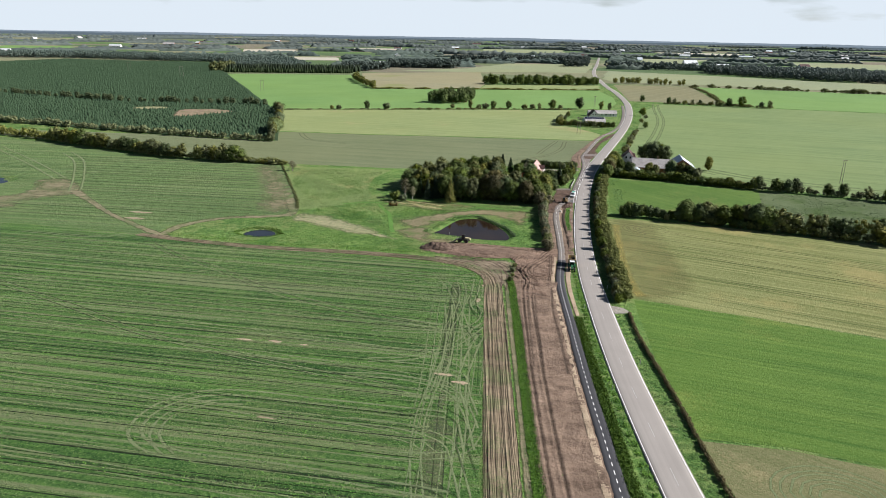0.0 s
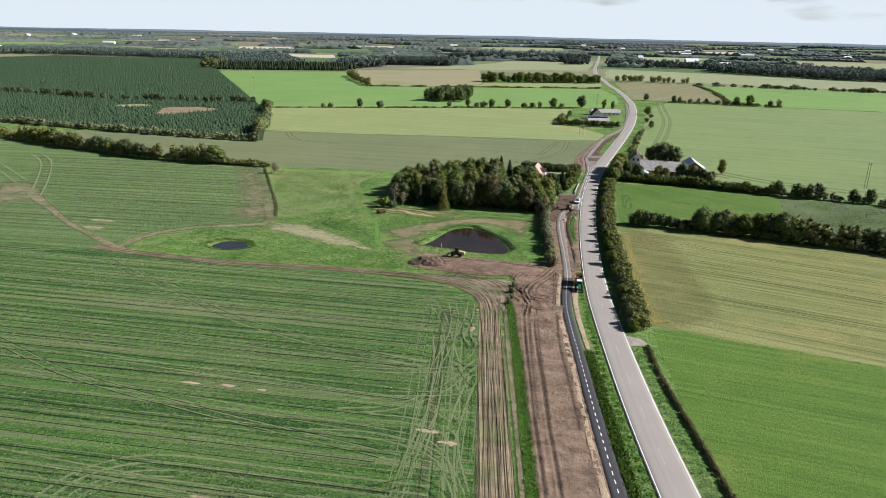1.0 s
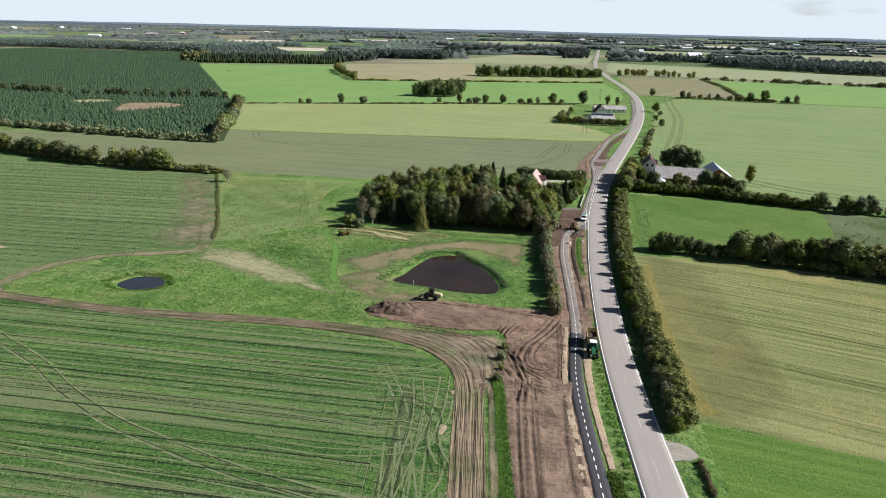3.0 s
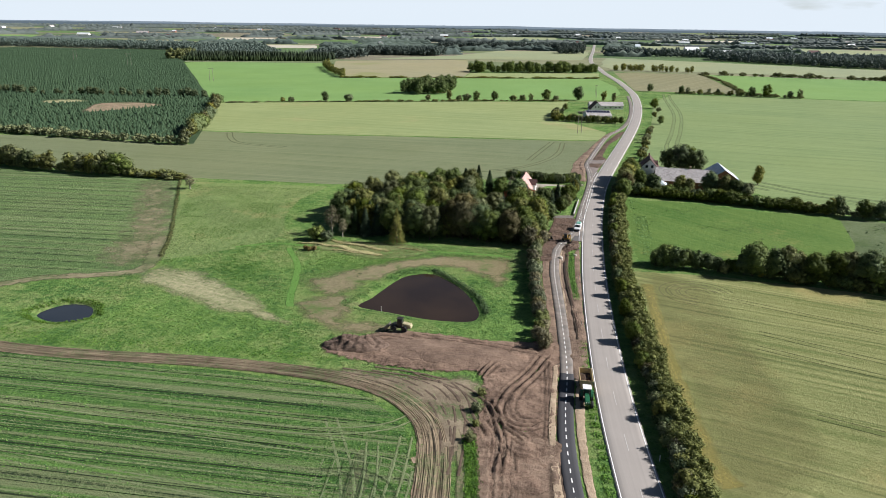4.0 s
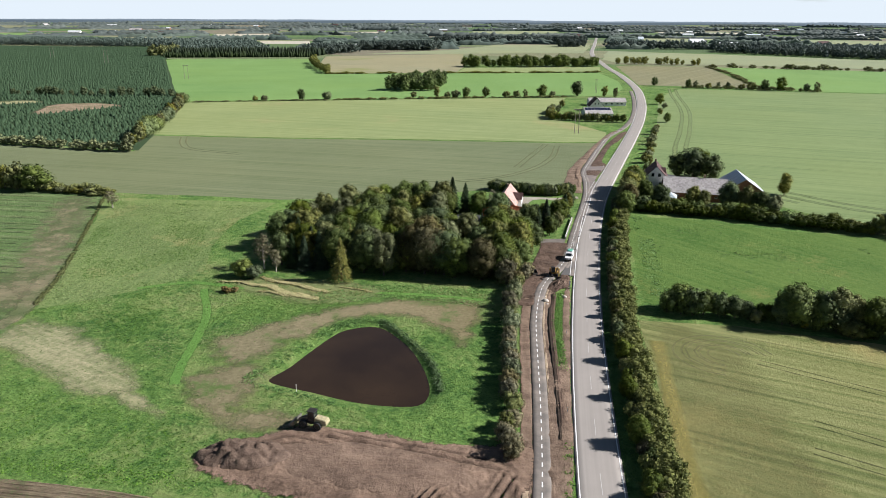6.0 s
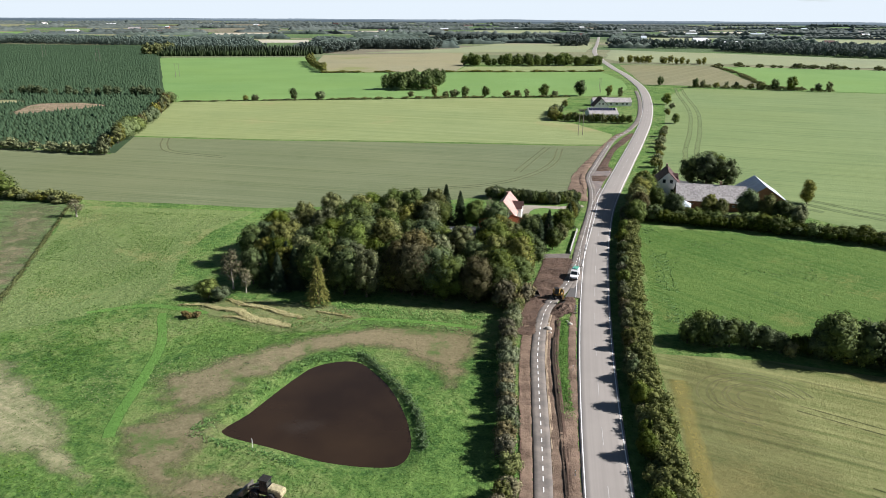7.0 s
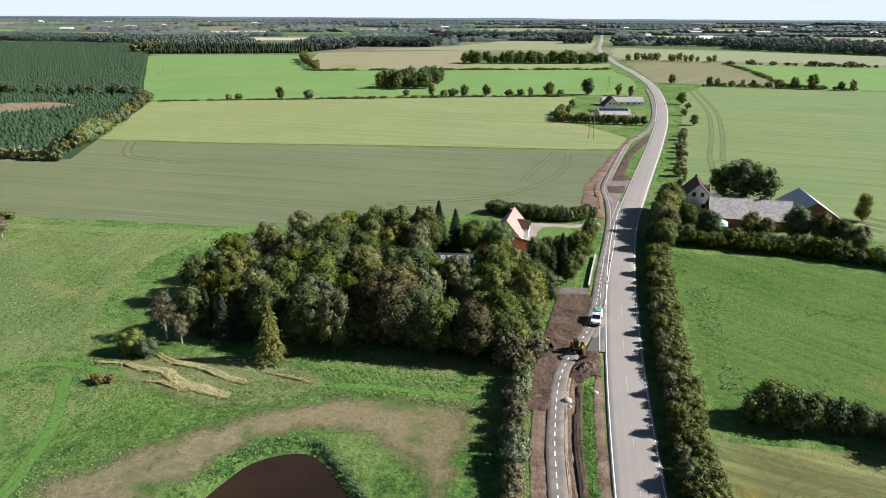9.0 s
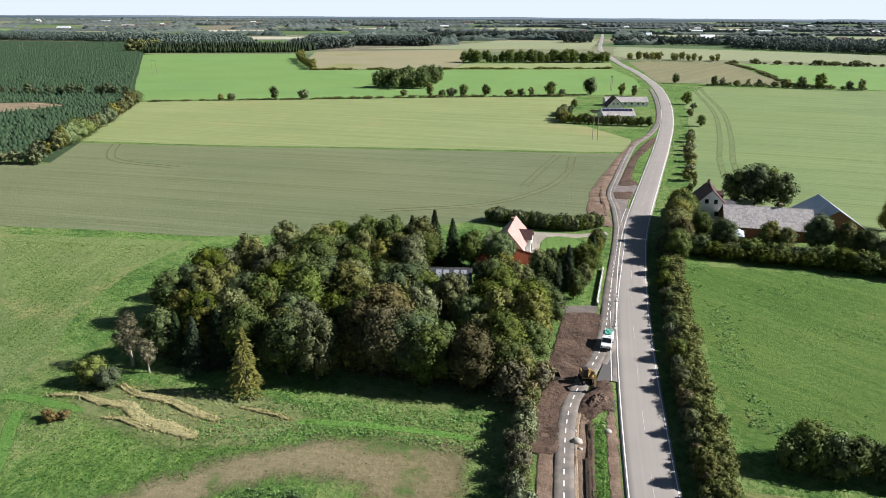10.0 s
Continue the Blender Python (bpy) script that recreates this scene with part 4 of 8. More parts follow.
wheel_tracks([(-64, 91), (-70, 96), (-71.5, 103), (-67, 109), (-60, 111)], PALE_TRACK, CROP_TRACK, 1.6, 0.8)
DARK_CROP_TRACK = soft(field_mat("dark_crop_track", (0.014, 0.032, 0.01), (0.04, 0.075, 0.025), 0, grain=1.5), 0.9, 0.9, 0.25, 0.8, 0.4)
# flat dark lines along two tracks, their shadowed side drawn in colour
for pts in ([(-146, 212), (-127.7, 199.9), (-106.4, 188.7), (-93.4, 180.1), (-79, 172.5), (-68, 168.6), (-51.8, 163.7), (-38, 161)], [(-190, 170), (-129, 148.4), (-100, 137), (-66, 129.7), (-30, 124)]):
    wheel_tracks(pts, soft(field_mat("crop_rut_shade", (0.012, 0.024, 0.009), (0.04, 0.062, 0.022), 0, grain=1.5), 0.95, 0.3, 0.3, 0.9, 0.75), "dark line painted as the shaded side of a crop track", 2.3, 0.42, 0.085)
WORN_CROP = soft(field_mat("worn_headland", (0.1, 0.115, 0.05), (0.21, 0.2, 0.11), 85, bands=0.6, grain=1.3), 0.95, 0.2, 0.3, 1.0, 0.4)
soft_patch("worn_headland", [(-10, 80), (-14, 112), (-18, 140), (-23.5, 190), (-29, 203), (-40, 208), (-38, 196), (-36, 176), (-33, 150), (-28, 120), (-25, 80)], WORN_CROP, 0.045, "headland of the crop worn by turning machines", 2.0, 11, "crop")
rnd = random.Random(45)
for i in range(9):
    off, y0 = 2.5 + i * 1.5 + rnd.uniform(-0.6, 0.6), rnd.choice((78, 92, 110, 126))
    top = 196 - max(0, off - 8) * 0.3 if i % 3 else rnd.uniform(140, 180)
    pts = [(-9 - off - 0.118 * (y - 88) + 0.7 * math.sin(y * 0.05 + i), y) for y in np.linspace(y0, top, 6)]
    wheel_tracks(pts, DARK_CROP_TRACK if i % 3 == 1 else PALE_TRACK, CROP_TRACK, 1.8, rnd.uniform(0.3, 0.55), 0.055 + 0.0015 * i)
rnd = random.Random(44)
for i in range(20):
    y0 = 88 + i * 6.0 + rnd.uniform(-2, 2)
    edge = -9 - 0.118 * (y0 - 88)
    if i % 3 == 0:
        n, x0, wob = rnd.randint(3, 5), edge - rnd.uniform(2, 14), rnd.uniform(-3, 3)
        pts = [(x0 - 0.118 * 13 * j + wob * math.sin(j * 0.9), y0 + 13 * j) for j in range(n) if y0 + 13 * j < 207]
    else:
        reach, turn = rnd.uniform(14, 34), rnd.uniform(6, 16) * rnd.choice((-1, 1))
        pts = [(edge - reach, y0 + rnd.uniform(-3, 3)), (edge - reach * 0.6, y0 + rnd.uniform(-1, 1)), (edge - reach * 0.25, y0 + 0.25 * turn), (edge - 3, y0 + 0.8 * turn), (edge - 1.5 - 0.1 * turn, y0 + 1.4 * turn)]
    if len(pts) > 1:
        wheel_tracks(pts, DARK_CROP_TRACK if i % 4 == 1 else PALE_TRACK, CROP_TRACK, 1.9, rnd.uniform(0.5, 0.8), 0.07 + 0.002 * i)
for y0, sl in ((196, 0.03), (182, 0.05), (158, 0.06), (143, 0.05), (131, 0.07), (107, 0.05), (84, 0.04)):
    wheel_tracks([(-200, y0 + sl * 150), (-140, y0 + sl * 95), (-90, y0 + sl * 50), (-45, y0 + sl * 10), (-26, y0 - 1), (-20, y0 - 5)], PALE_TRACK, CROP_TRACK, 2.0, 0.6, 0.06)
wheel_tracks([(-40, 206), (-32, 190), (-26, 170), (-20, 150)], PALE_TRACK, CROP_TRACK)
wheel_tracks([(-19, 165), (-24, 150), (-32, 140), (-42, 136)], PALE_TRACK, CROP_TRACK, 1.8, 0.9)
wheel_tracks([(-200, 214), (-176, 214), (-164, 219), (-158, 226)], PALE_TRACK, CROP_TRACK, 2.0, 1.0)

wheel_tracks([(-236, 287), (-256, 316), (-286, 355), (-310, 376)], PALE_TRACK, CROP_TRACK, 5.0, 1.6, 0.17)
wheel_tracks([(-262, 310), (-299, 337.5), (-330, 358.4), (-364, 381)], PALE_TRACK, CROP_TRACK, 5.0, 1.6, 0.17)
BROWN_TRACK = soft(soil_mat("brown_wheel_mark", (0.07, 0.05, 0.035), (0.17, 0.125, 0.09)), 0.8, 0.9, 0.25, 0.8, 0.85)
for i, pts in enumerate(([(-44, 224), (-33, 222.5), (-25, 217), (-20.5, 208), (-18.5, 196)], [(-30, 225), (-23, 221), (-19, 214), (-17.4, 204), (-16.8, 194)], [(-38, 226), (-28, 225), (-20, 222), (-15, 217)], [(-24, 224.5), (-19.5, 219), (-16.5, 211), (-13, 206)])):
    wheel_tracks(pts, BROWN_TRACK, "curved brown wheel mark at the field corner", 1.7, 0.8, 0.17 + 0.006 * i, 0.02)
GRASS_TRACK = "faint wheel track in the grass"
for r in (4.0, 6.5, 9.0):
    wheel_tracks([(34 + r * math.cos(a), 286 + 0.9 * r * math.sin(a)) for a in np.linspace(0.2, 4.6, 9)], FIELD_TRACK, GRASS_TRACK, 1.7, 0.6, 0.055)
for r in (3.5, 6.0, 8.5):
    wheel_tracks([(48 + 1.2 * r * math.cos(a), 105 + r * math.sin(a)) for a in np.linspace(0, 5.6, 10)], PALE_TRACK, GRASS_TRACK, 1.5, 0.6, 0.05)
wheel_tracks([(-4, 500), (-6, 470), (-14, 445), (-30, 425), (-60, 412)], FIELD_TRACK, GRASS_TRACK, 2.4, 1.0, 0.06)
wheel_tracks([(-10, 502), (-16, 470), (-20, 448)], FIELD_TRACK, GRASS_TRACK, 2.4, 1.0, 0.06)
wheel_tracks([(-200, 488), (-190, 470), (-178, 458), (-150, 452)], FIELD_TRACK, GRASS_TRACK, 3.0, 1.0, 0.06)
wheel_tracks([(88, 786), (84, 740), (78, 642), (66, 560), (55, 499), (52, 455), (62, 432), (85, 412)], LIGHT_HEADLAND, "pale headland strip in the young crop", 5, 3.2, 0.06)
wheel_tracks([(80, 424), (100, 408), (130, 396), (180, 382)], LIGHT_HEADLAND, "pale headland strip in the young crop", 6, 3.5, 0.06)

MOWN_TRAM = soft(field_mat("dark_mown_tram", (0.05, 0.066, 0.022), (0.12, 0.135, 0.05), 0, grain=1.2), 0.95, 0.3, 0.25, 1.0, 0.6)
for a, b in (((43.4, 262.5), (105.6, 235)), ((41, 254), (104, 229)), ((44.2, 225.2), (95.1, 208.3)), ((40, 284), (120, 250))):
    wheel_tracks([a, (a[0] * 0.66 + b[0] * 0.34, a[1] * 0.66 + b[1] * 0.34 - 0.6), b, (b[0] * 2 - a[0], b[1] * 2 - a[1])], MOWN_TRAM, "dark wheel track in the mown grass", 1.9, 0.55, 0.075)

# ---------------------------------------------------------------- trees
BARK = plain_mat("bark", (0.13, 0.1, 0.075), 0.9, 0, 0.3, 3)
BIRCH_BARK = plain_mat("pale_bark", (0.4, 0.36, 0.3), 0.85, 0, 0.3, 3)
LEAF_GREEN = leaf_mat("leaf_green", (0.026, 0.044, 0.012), (0.132, 0.168, 0.046), 0.018, each=0.35)
LEAF_OLIVE = leaf_mat("leaf_olive", (0.045, 0.056, 0.018), (0.235, 0.245, 0.085), 0.018, each=0.35)
LEAF_BROWN = leaf_mat("leaf_brown", (0.042, 0.038, 0.015), (0.155, 0.138, 0.058), 0.015)
LEAF_BRIGHT = leaf_mat("leaf_bright", (0.045, 0.076, 0.020), (0.14, 0.180, 0.052), 0.015)
LEAF_WILLOW = leaf_mat("leaf_willow", (0.07, 0.098, 0.035), (0.18, 0.22, 0.085), 0.015)
NEEDLE = leaf_mat("needle_dark", (0.014, 0.026, 0.014), (0.055, 0.08, 0.035), 0.015)
LARCH = leaf_mat("needle_larch", (0.1, 0.108, 0.03), (0.25, 0.25, 0.085), 0.015)
LEAF_HEDGE = leaf_mat("leaf_hedge", (0.058, 0.076, 0.03), (0.225, 0.248, 0.108), 0.015, each=0.4)
RUST = leaf_mat("leaf_rust", (0.09, 0.062, 0.022), (0.2, 0.15, 0.055), 0.012)
YELLOW = leaf_mat("leaf_yellow", (0.16, 0.145, 0.03), (0.29, 0.27, 0.07), 0.012)
TWIG = leaf_mat("twig_grey", (0.075, 0.07, 0.038), (0.24, 0.22, 0.122), 0.015, each=0.4)
# blue-grey and lifted: the haze over distant woods is put into the leaf colour
FAR_LEAF_HAZED = leaf_mat("far_foliage_hazed", (0.055, 0.078, 0.074), (0.14, 0.168, 0.138), 0.015)


def ico(sub):
    bm = bmesh.new()
    bmesh.ops.create_icosphere(bm, subdivisions=sub, radius=1)
    v, f = np.array([a.co[:] for a in bm.verts]), np.array([[b.index for b in a.verts] for a in bm.faces])
    bm.free()
    return v, f


ICO1, ICO2 = ico(1), ico(2)


def leaves(rng, centre, normal, size, aspect=0.6, tilt=0.42):
    """One small leaf clump, a bent quad of two triangles each, at every centre."""
    n = len(centre)
    d = normal + tilt * rng.normal(size=(n, 3))
    d /= np.linalg.norm(d, axis=1)[:, None]
    a = np.cross(d, rng.normal(size=(n, 3)))
    a /= np.linalg.norm(a, axis=1)[:, None] + 1e-9
    b = np.cross(d, a)
    s = size * rng.uniform(0.6, 1.35, n)[:, None]
    v = np.stack([centre - a * s, centre - b * s * aspect + d * s * 0.2, centre + a * s, centre + b * s * aspect + d * s * 0.2], 1)
    f = np.arange(4 * n).reshape(n, 4)
    return v.reshape(-1, 3), f


def crown_mesh(name, rng, h, w, base, mat, lobes=12, count=2200, leaf=0.33, up=0.55, core=0.8):
    """A crown of rounded lobes of leaf clumps with an uneven outline and gaps between the lobes."""
    mid, half = (h + base) / 2, (h - base) / 2
    C, R = [], []
    for i in range(lobes):
        u = (i + 0.5) / lobes * 2 - 1
        ang = i * 2.4 + rng.uniform(-0.5, 0.5)
        rad = math.sqrt(max(0.02, 1 - (u * 0.9) ** 2)) * rng.uniform(0.35, 0.68)
        r = w / 2 * rng.uniform(0.36, 0.55) * (1.0 if abs(u) < 0.6 else 0.8)
        C.append((rad * w / 2 * math.cos(ang), rad * w / 2 * math.sin(ang), mid + u * (half - r * 0.7)))
        R.append(r)
    C, R = np.array(C), np.array(R)
    pick = rng.choice(lobes, count, p=R ** 2 / (R ** 2).sum())
    d = rng.normal(size=(count, 3))
    d[:, 2] += 0.2
    d /= np.linalg.norm(d, axis=1)[:, None]
    p = C[pick] + d * (R[pick] * (0.78 + 0.42 * rng.uniform(0, 1, count) ** 1.6))[:, None] * np.array([1, 1, 0.92])
    dist = np.linalg.norm(p[:, None] - C[None], axis=2) / R[None]
    keep = (np.sort(dist, axis=1)[:, 0] > 0.72) & (p[:, 2] > base * 0.5)
    p, d = p[keep], d[keep]
    V, F = leaves(rng, p, d, leaf)
    out = p - np.array([0, 0, mid - 0.2 * half])
    out /= np.linalg.norm(out, axis=1)[:, None] + 1e-9
    N = np.repeat(0.62 * d + 0.38 * out + 0.26 * rng.normal(size=d.shape), 4, 0)
    cv, cf = ICO2 if core > 0.5 and lobes > 15 else ICO1
    Vs, Ns, Fs = [V], [N], [F[:, [0, 1, 2]], F[:, [0, 2, 3]]]
    for i, (c, r) in enumerate(zip(C, R)):
        k = 1 + 0.16 * rng.normal(size=(len(cv), 1))
        Vs.append(c + cv * r * core * k * np.array([1, 1, 0.9]))
        Ns.append(cv)
        Fs.append(cf + len(V) + i * len(cv))
    me = quads_mesh(name, np.concatenate(Vs), np.concatenate(Fs), mat, True)
    N = np.concatenate(Ns)
    N /= np.linalg.norm(N, axis=1)[:, None] + 1e-9
    me.normals_split_custom_set_from_vertices(N.tolist())
    return me


def trunk_mesh(name, rng, h, base, w, mat, r=None):
    bm = bmesh.new()
    r = r or 0.022 * h + 0.05
    top = base + (h - base) * 0.55
    lean = rng.uniform(-0.03, 0.03, 2) * h
    p = Vector((0, 0, -0.3))
    for i in range(4):
        q = Vector((lean[0] * (i + 1) / 4, lean[1] * (i + 1) / 4, top * (i + 1) / 4))
        tube(bm, p, q, r * (1 - 0.2 * i), r * (1 - 0.2 * (i + 1)), 7, False)
        p = q
    for i in range(5):
        a, z = i * 2.4 + rng.uniform(0, 1), base * 0.8 + (top - base * 0.8) * (0.15 + 0.17 * i)
        s = Vector((lean[0] * z / top, lean[1] * z / top, z))
        tube(bm, s, s + Vector((math.cos(a) * w * 0.3, math.sin(a) * w * 0.3, (h - base) * 0.22)), r * 0.4, r * 0.12, 5, False)
    me = bpy.data.meshes.new(name)
    bm.to_mesh(me)
    bm.free()
    me.materials.append(mat)
    return me


def conifer_mesh(name, rng, h, w, base, mat, count=2400, leaf=0.32, tiers=11, thin=1.0):
    """A spruce or larch: tiers of drooping boughs round a stem."""
    u = rng.uniform(0, 1, count) ** 1.35
    z = base + u * (h - base)
    tier = (u * tiers) % 1.0
    ang = rng.uniform(0, 2 * math.pi, count)
    lump = 0.8 + 0.2 * np.sin(ang * 5 + np.floor(u * tiers) * 2.1) + 0.12 * np.sin(ang * 3 + 4 * u)
    rmax = w / 2 * (1 - u) ** 0.85 * (1.08 - 0.38 * tier) * lump + 0.08
    rr = rmax * rng.uniform(0.45, 1.0, count) ** 0.6
    p = np.stack([rr * np.cos(ang), rr * np.sin(ang), z - 0.16 * rr], 1)
    out = np.stack([np.cos(ang), np.sin(ang), np.full(count, -0.35)], 1)
    out /= np.linalg.norm(out, axis=1)[:, None]
    side = np.cross(out, np.array([0, 0, 1.0]))
    side += 0.5 * rng.normal(size=side.shape)
    side /= np.linalg.norm(side, axis=1)[:, None]
    s = leaf * rng.uniform(0.6, 1.4, count)[:, None]
    V = np.stack([p - out * s * 1.2, p - side * s * 0.5, p + out * s * 1.2, p + side * s * 0.5], 1).reshape(-1, 3)
    F = [tuple(f) for f in np.arange(4 * count).reshape(count, 4)]
    extra = []
    if thin >= 1:
        n, b = 10, len(V)
        for k in range(7):
            z0, z1 = base + (h - base) * k / 7, base + (h - base) * (k + 1.25) / 7
            r0 = w / 2 * (1 - k / 7) ** 0.85 * 0.72
            ring = [(r0 * math.cos(2 * math.pi * i / n) * rng.uniform(0.8, 1.1), r0 * math.sin(2 * math.pi * i / n) * rng.uniform(0.8, 1.1), z0 - 0.1 * r0) for i in range(n)] + [(0, 0, min(z1, h))]
            F += [(b + len(extra) + i, b + len(extra) + (i + 1) % n, b + len(extra) + n) for i in range(n)]
            extra += ring
    return mesh_of(name, np.concatenate([V, np.array(extra)]) if extra else V, F, [mat])


PROTO = {}


def proto(kind, i, h, w, base, mat, bark=None, conifer=False, **kw):
    """One kind of tree in a few builds; each is later copied to its places."""
    rng = np.random.default_rng(hash((len(kind), i, int(h * 10))) % 100000 + 7 * i + sum(map(ord, kind)))
    cm = (conifer_mesh if conifer else crown_mesh)("crown", rng, h, w, base, mat, **kw)
    tm = trunk_mesh("trunk", rng, h, base, w, bark or BARK)
    PROTO.setdefault(kind, []).append((h, w, tm, cm))


for i in range(4):
    proto("oak", i, 12, 10.5, 0.9, LEAF_GREEN, lobes=24, count=6000, leaf=0.249, core=0.64)
    proto("ash", i, 11, 7.5, 0.8, LEAF_OLIVE, lobes=22, count=4875, leaf=0.224, core=0.62)
    proto("far_oak", i, 12, 10.5, 0.4, LEAF_GREEN, lobes=12, count=1625, leaf=0.361, core=0.68)
    proto("far_ash", i, 11, 7.5, 0.4, LEAF_OLIVE, lobes=10, count=1250, leaf=0.292, core=0.72)
for i in range(3):
    proto("beech", i, 12, 9.5, 0.6, LEAF_BROWN, lobes=34, count=9500, leaf=0.24, core=0.62)
    proto("maple", i, 11, 8.5, 1.2, LEAF_BRIGHT, lobes=20, count=6000, leaf=0.232, core=0.62)
    proto("willow", i, 4.5, 5.5, 0.1, LEAF_WILLOW, lobes=16, count=3000, leaf=0.129, core=0.62)
    proto("spruce", i, 13, 8.0, 0.6, NEEDLE, conifer=True, count=4750, leaf=0.224)
    proto("bush", i, 3.0, 3.6, 0.02, LEAF_HEDGE, lobes=14, count=1437, leaf=0.146, core=0.66)
    proto("hedge_bush", i, 3.4, 3.6, 0.02, TWIG, lobes=14, count=1562, leaf=0.138, core=0.64)
    proto("green_bush", i, 3.0, 3.8, 0.02, LEAF_GREEN, lobes=14, count=1437, leaf=0.150, core=0.66)
    proto("far_bush", i, 3.0, 3.6, 0.02, LEAF_OLIVE, lobes=8, count=525, leaf=0.189, core=0.72)
for i in range(2):
    proto("far_maple", i, 11, 8.5, 0.4, LEAF_BRIGHT, lobes=10, count=1250, leaf=0.327, core=0.74)
    proto("far_beech", i, 12, 9.5, 0.6, LEAF_BROWN, lobes=12, count=1500, leaf=0.310, core=0.74)
    proto("larch", i, 12, 7.2, 1.2, LARCH, conifer=True, count=3000, thin=0.5, tiers=9, leaf=0.24)
    proto("birch", i, 10, 5.0, 2.0, TWIG, BIRCH_BARK, lobes=14, count=2500, leaf=0.120, core=0.4)
    proto("far_tree", i, 12, 9.0, 0.3, FAR_LEAF_HAZED, lobes=6, count=150, leaf=0.95, core=0.72)
    proto("low_bush", i, 3.0, 3.6, 0.02, LEAF_OLIVE, lobes=7, count=230, leaf=0.27, core=0.66)
    proto("rust_bush", i, 2.0, 2.6, 0.02, RUST, lobes=10, count=1125, leaf=0.086)
    proto("yellow_bush", i, 3.0, 3.4, 0.02, YELLOW, lobes=10, count=1375, leaf=0.103)

TREE_TALK = {
    "oak": ("tree", "broad dark green tree in full leaf"), "ash": ("tree", "olive green tree with a rounded crown"), "beech": ("tree", "brownish autumn tree with a dense crown"),
    "maple": ("tree", "fresh green leafy tree"), "willow": ("shrub", "grey-green willow shrub on the meadow"), "spruce": ("tree", "dark green spruce with drooping boughs"),
    "larch": ("tree", "yellowish larch at the edge of the grove"), "birch": ("tree", "thin birch with pale bark and sparse leaves"), "bush": ("bush", "olive green hedge bush"),
    "hedge_bush": ("bush", "greyish twiggy hedge bush"), "green_bush": ("bush", "dark green hedge bush"), "rust_bush": ("bush", "low rust-brown bush in the grass"), "yellow_bush": ("bush", "yellow autumn bush in the hedge")}
TREE_N = [0]


def tree(kind, x, y, h=None, w=None, group="", turn=None, sink=0.0):
    """Plants one tree: an empty at its foot with trunk and crown."""
    k = TREE_N[0]
    TREE_N[0] += 1
    rnd = random.Random(k * 7919 + 3)
    far = (y > 428 or x < -110 or x > 85)
    look_up = kind
    if far:
        look_up = {"oak": "far_oak", "ash": "far_ash", "beech": "far_beech", "maple": "far_maple", "bush": "far_bush", "green_bush": "far_bush", "hedge_bush": "far_bush"}.get(kind, kind)
    ph, pw, tm, cm = PROTO[look_up][k % len(PROTO[look_up])]
    sh = (h or ph * rnd.uniform(0.85, 1.12)) / ph
    sw = (w / pw) if w else sh * rnd.uniform(0.9, 1.12)
    cat, text = TREE_TALK[kind]
    ob = thing(cat if cat != "shrub" else "shrub", x, y, 0, text, cat, group, z=hz(x, y) - sink)
    ob.matrix_basis = ob.matrix_basis @ Matrix.Rotation(rnd.uniform(0, 6.28) if turn is None else turn, 4, "Z") @ Matrix.Diagonal((sw, sw, sh, 1))
    part_mesh("trunk", tm, ob)
    part_mesh("crown", cm, ob)
    return ob


def grove(kinds, loop, spacing, hmin, hmax, seed, group, skip=None):
    """Trees in a loose stand inside an outline."""
    rnd = random.Random(seed)
    P = np.array(loop, float)
    y = P[:, 1].min()
    row = 0
    while y < P[:, 1].max():
        x = P[:, 0].min() + (spacing / 2 if row % 2 else 0)
        while x < P[:, 0].max():
            px, py = x + rnd.uniform(-0.3, 0.3) * spacing, y + rnd.uniform(-0.3, 0.3) * spacing
            if inside_depth(P, np.array([px]), np.array([py]))[0] > 0.5 and not (skip and skip(px, py)):
                h = rnd.uniform(hmin, hmax)
                tree(rnd.choice(kinds if px > -44 else ["ash", "ash", "ash", "oak", "maple"]), px, py, h, None, group)
            x += spacing
        y += spacing * 0.87
        row += 1


def hedge(kinds, pts, spacing, hmin, hmax, seed, group, wide=1.0, spread=0.6):
    """Bushes and small trees in a row."""
    rnd = random.Random(seed)
    line = curve(pts, spacing)
    for x, y in line:
        if rnd.random() < 0.96:
            h = rnd.uniform(hmin, hmax)
            k = rnd.choice(kinds)
            tree(k, x + rnd.uniform(-spread, spread), y + rnd.uniform(-0.3, 0.3) * spacing, h, None if wide == 0 else max(h * 0.9, spacing * 1.6) * wide * rnd.uniform(0.9, 1.2), group)


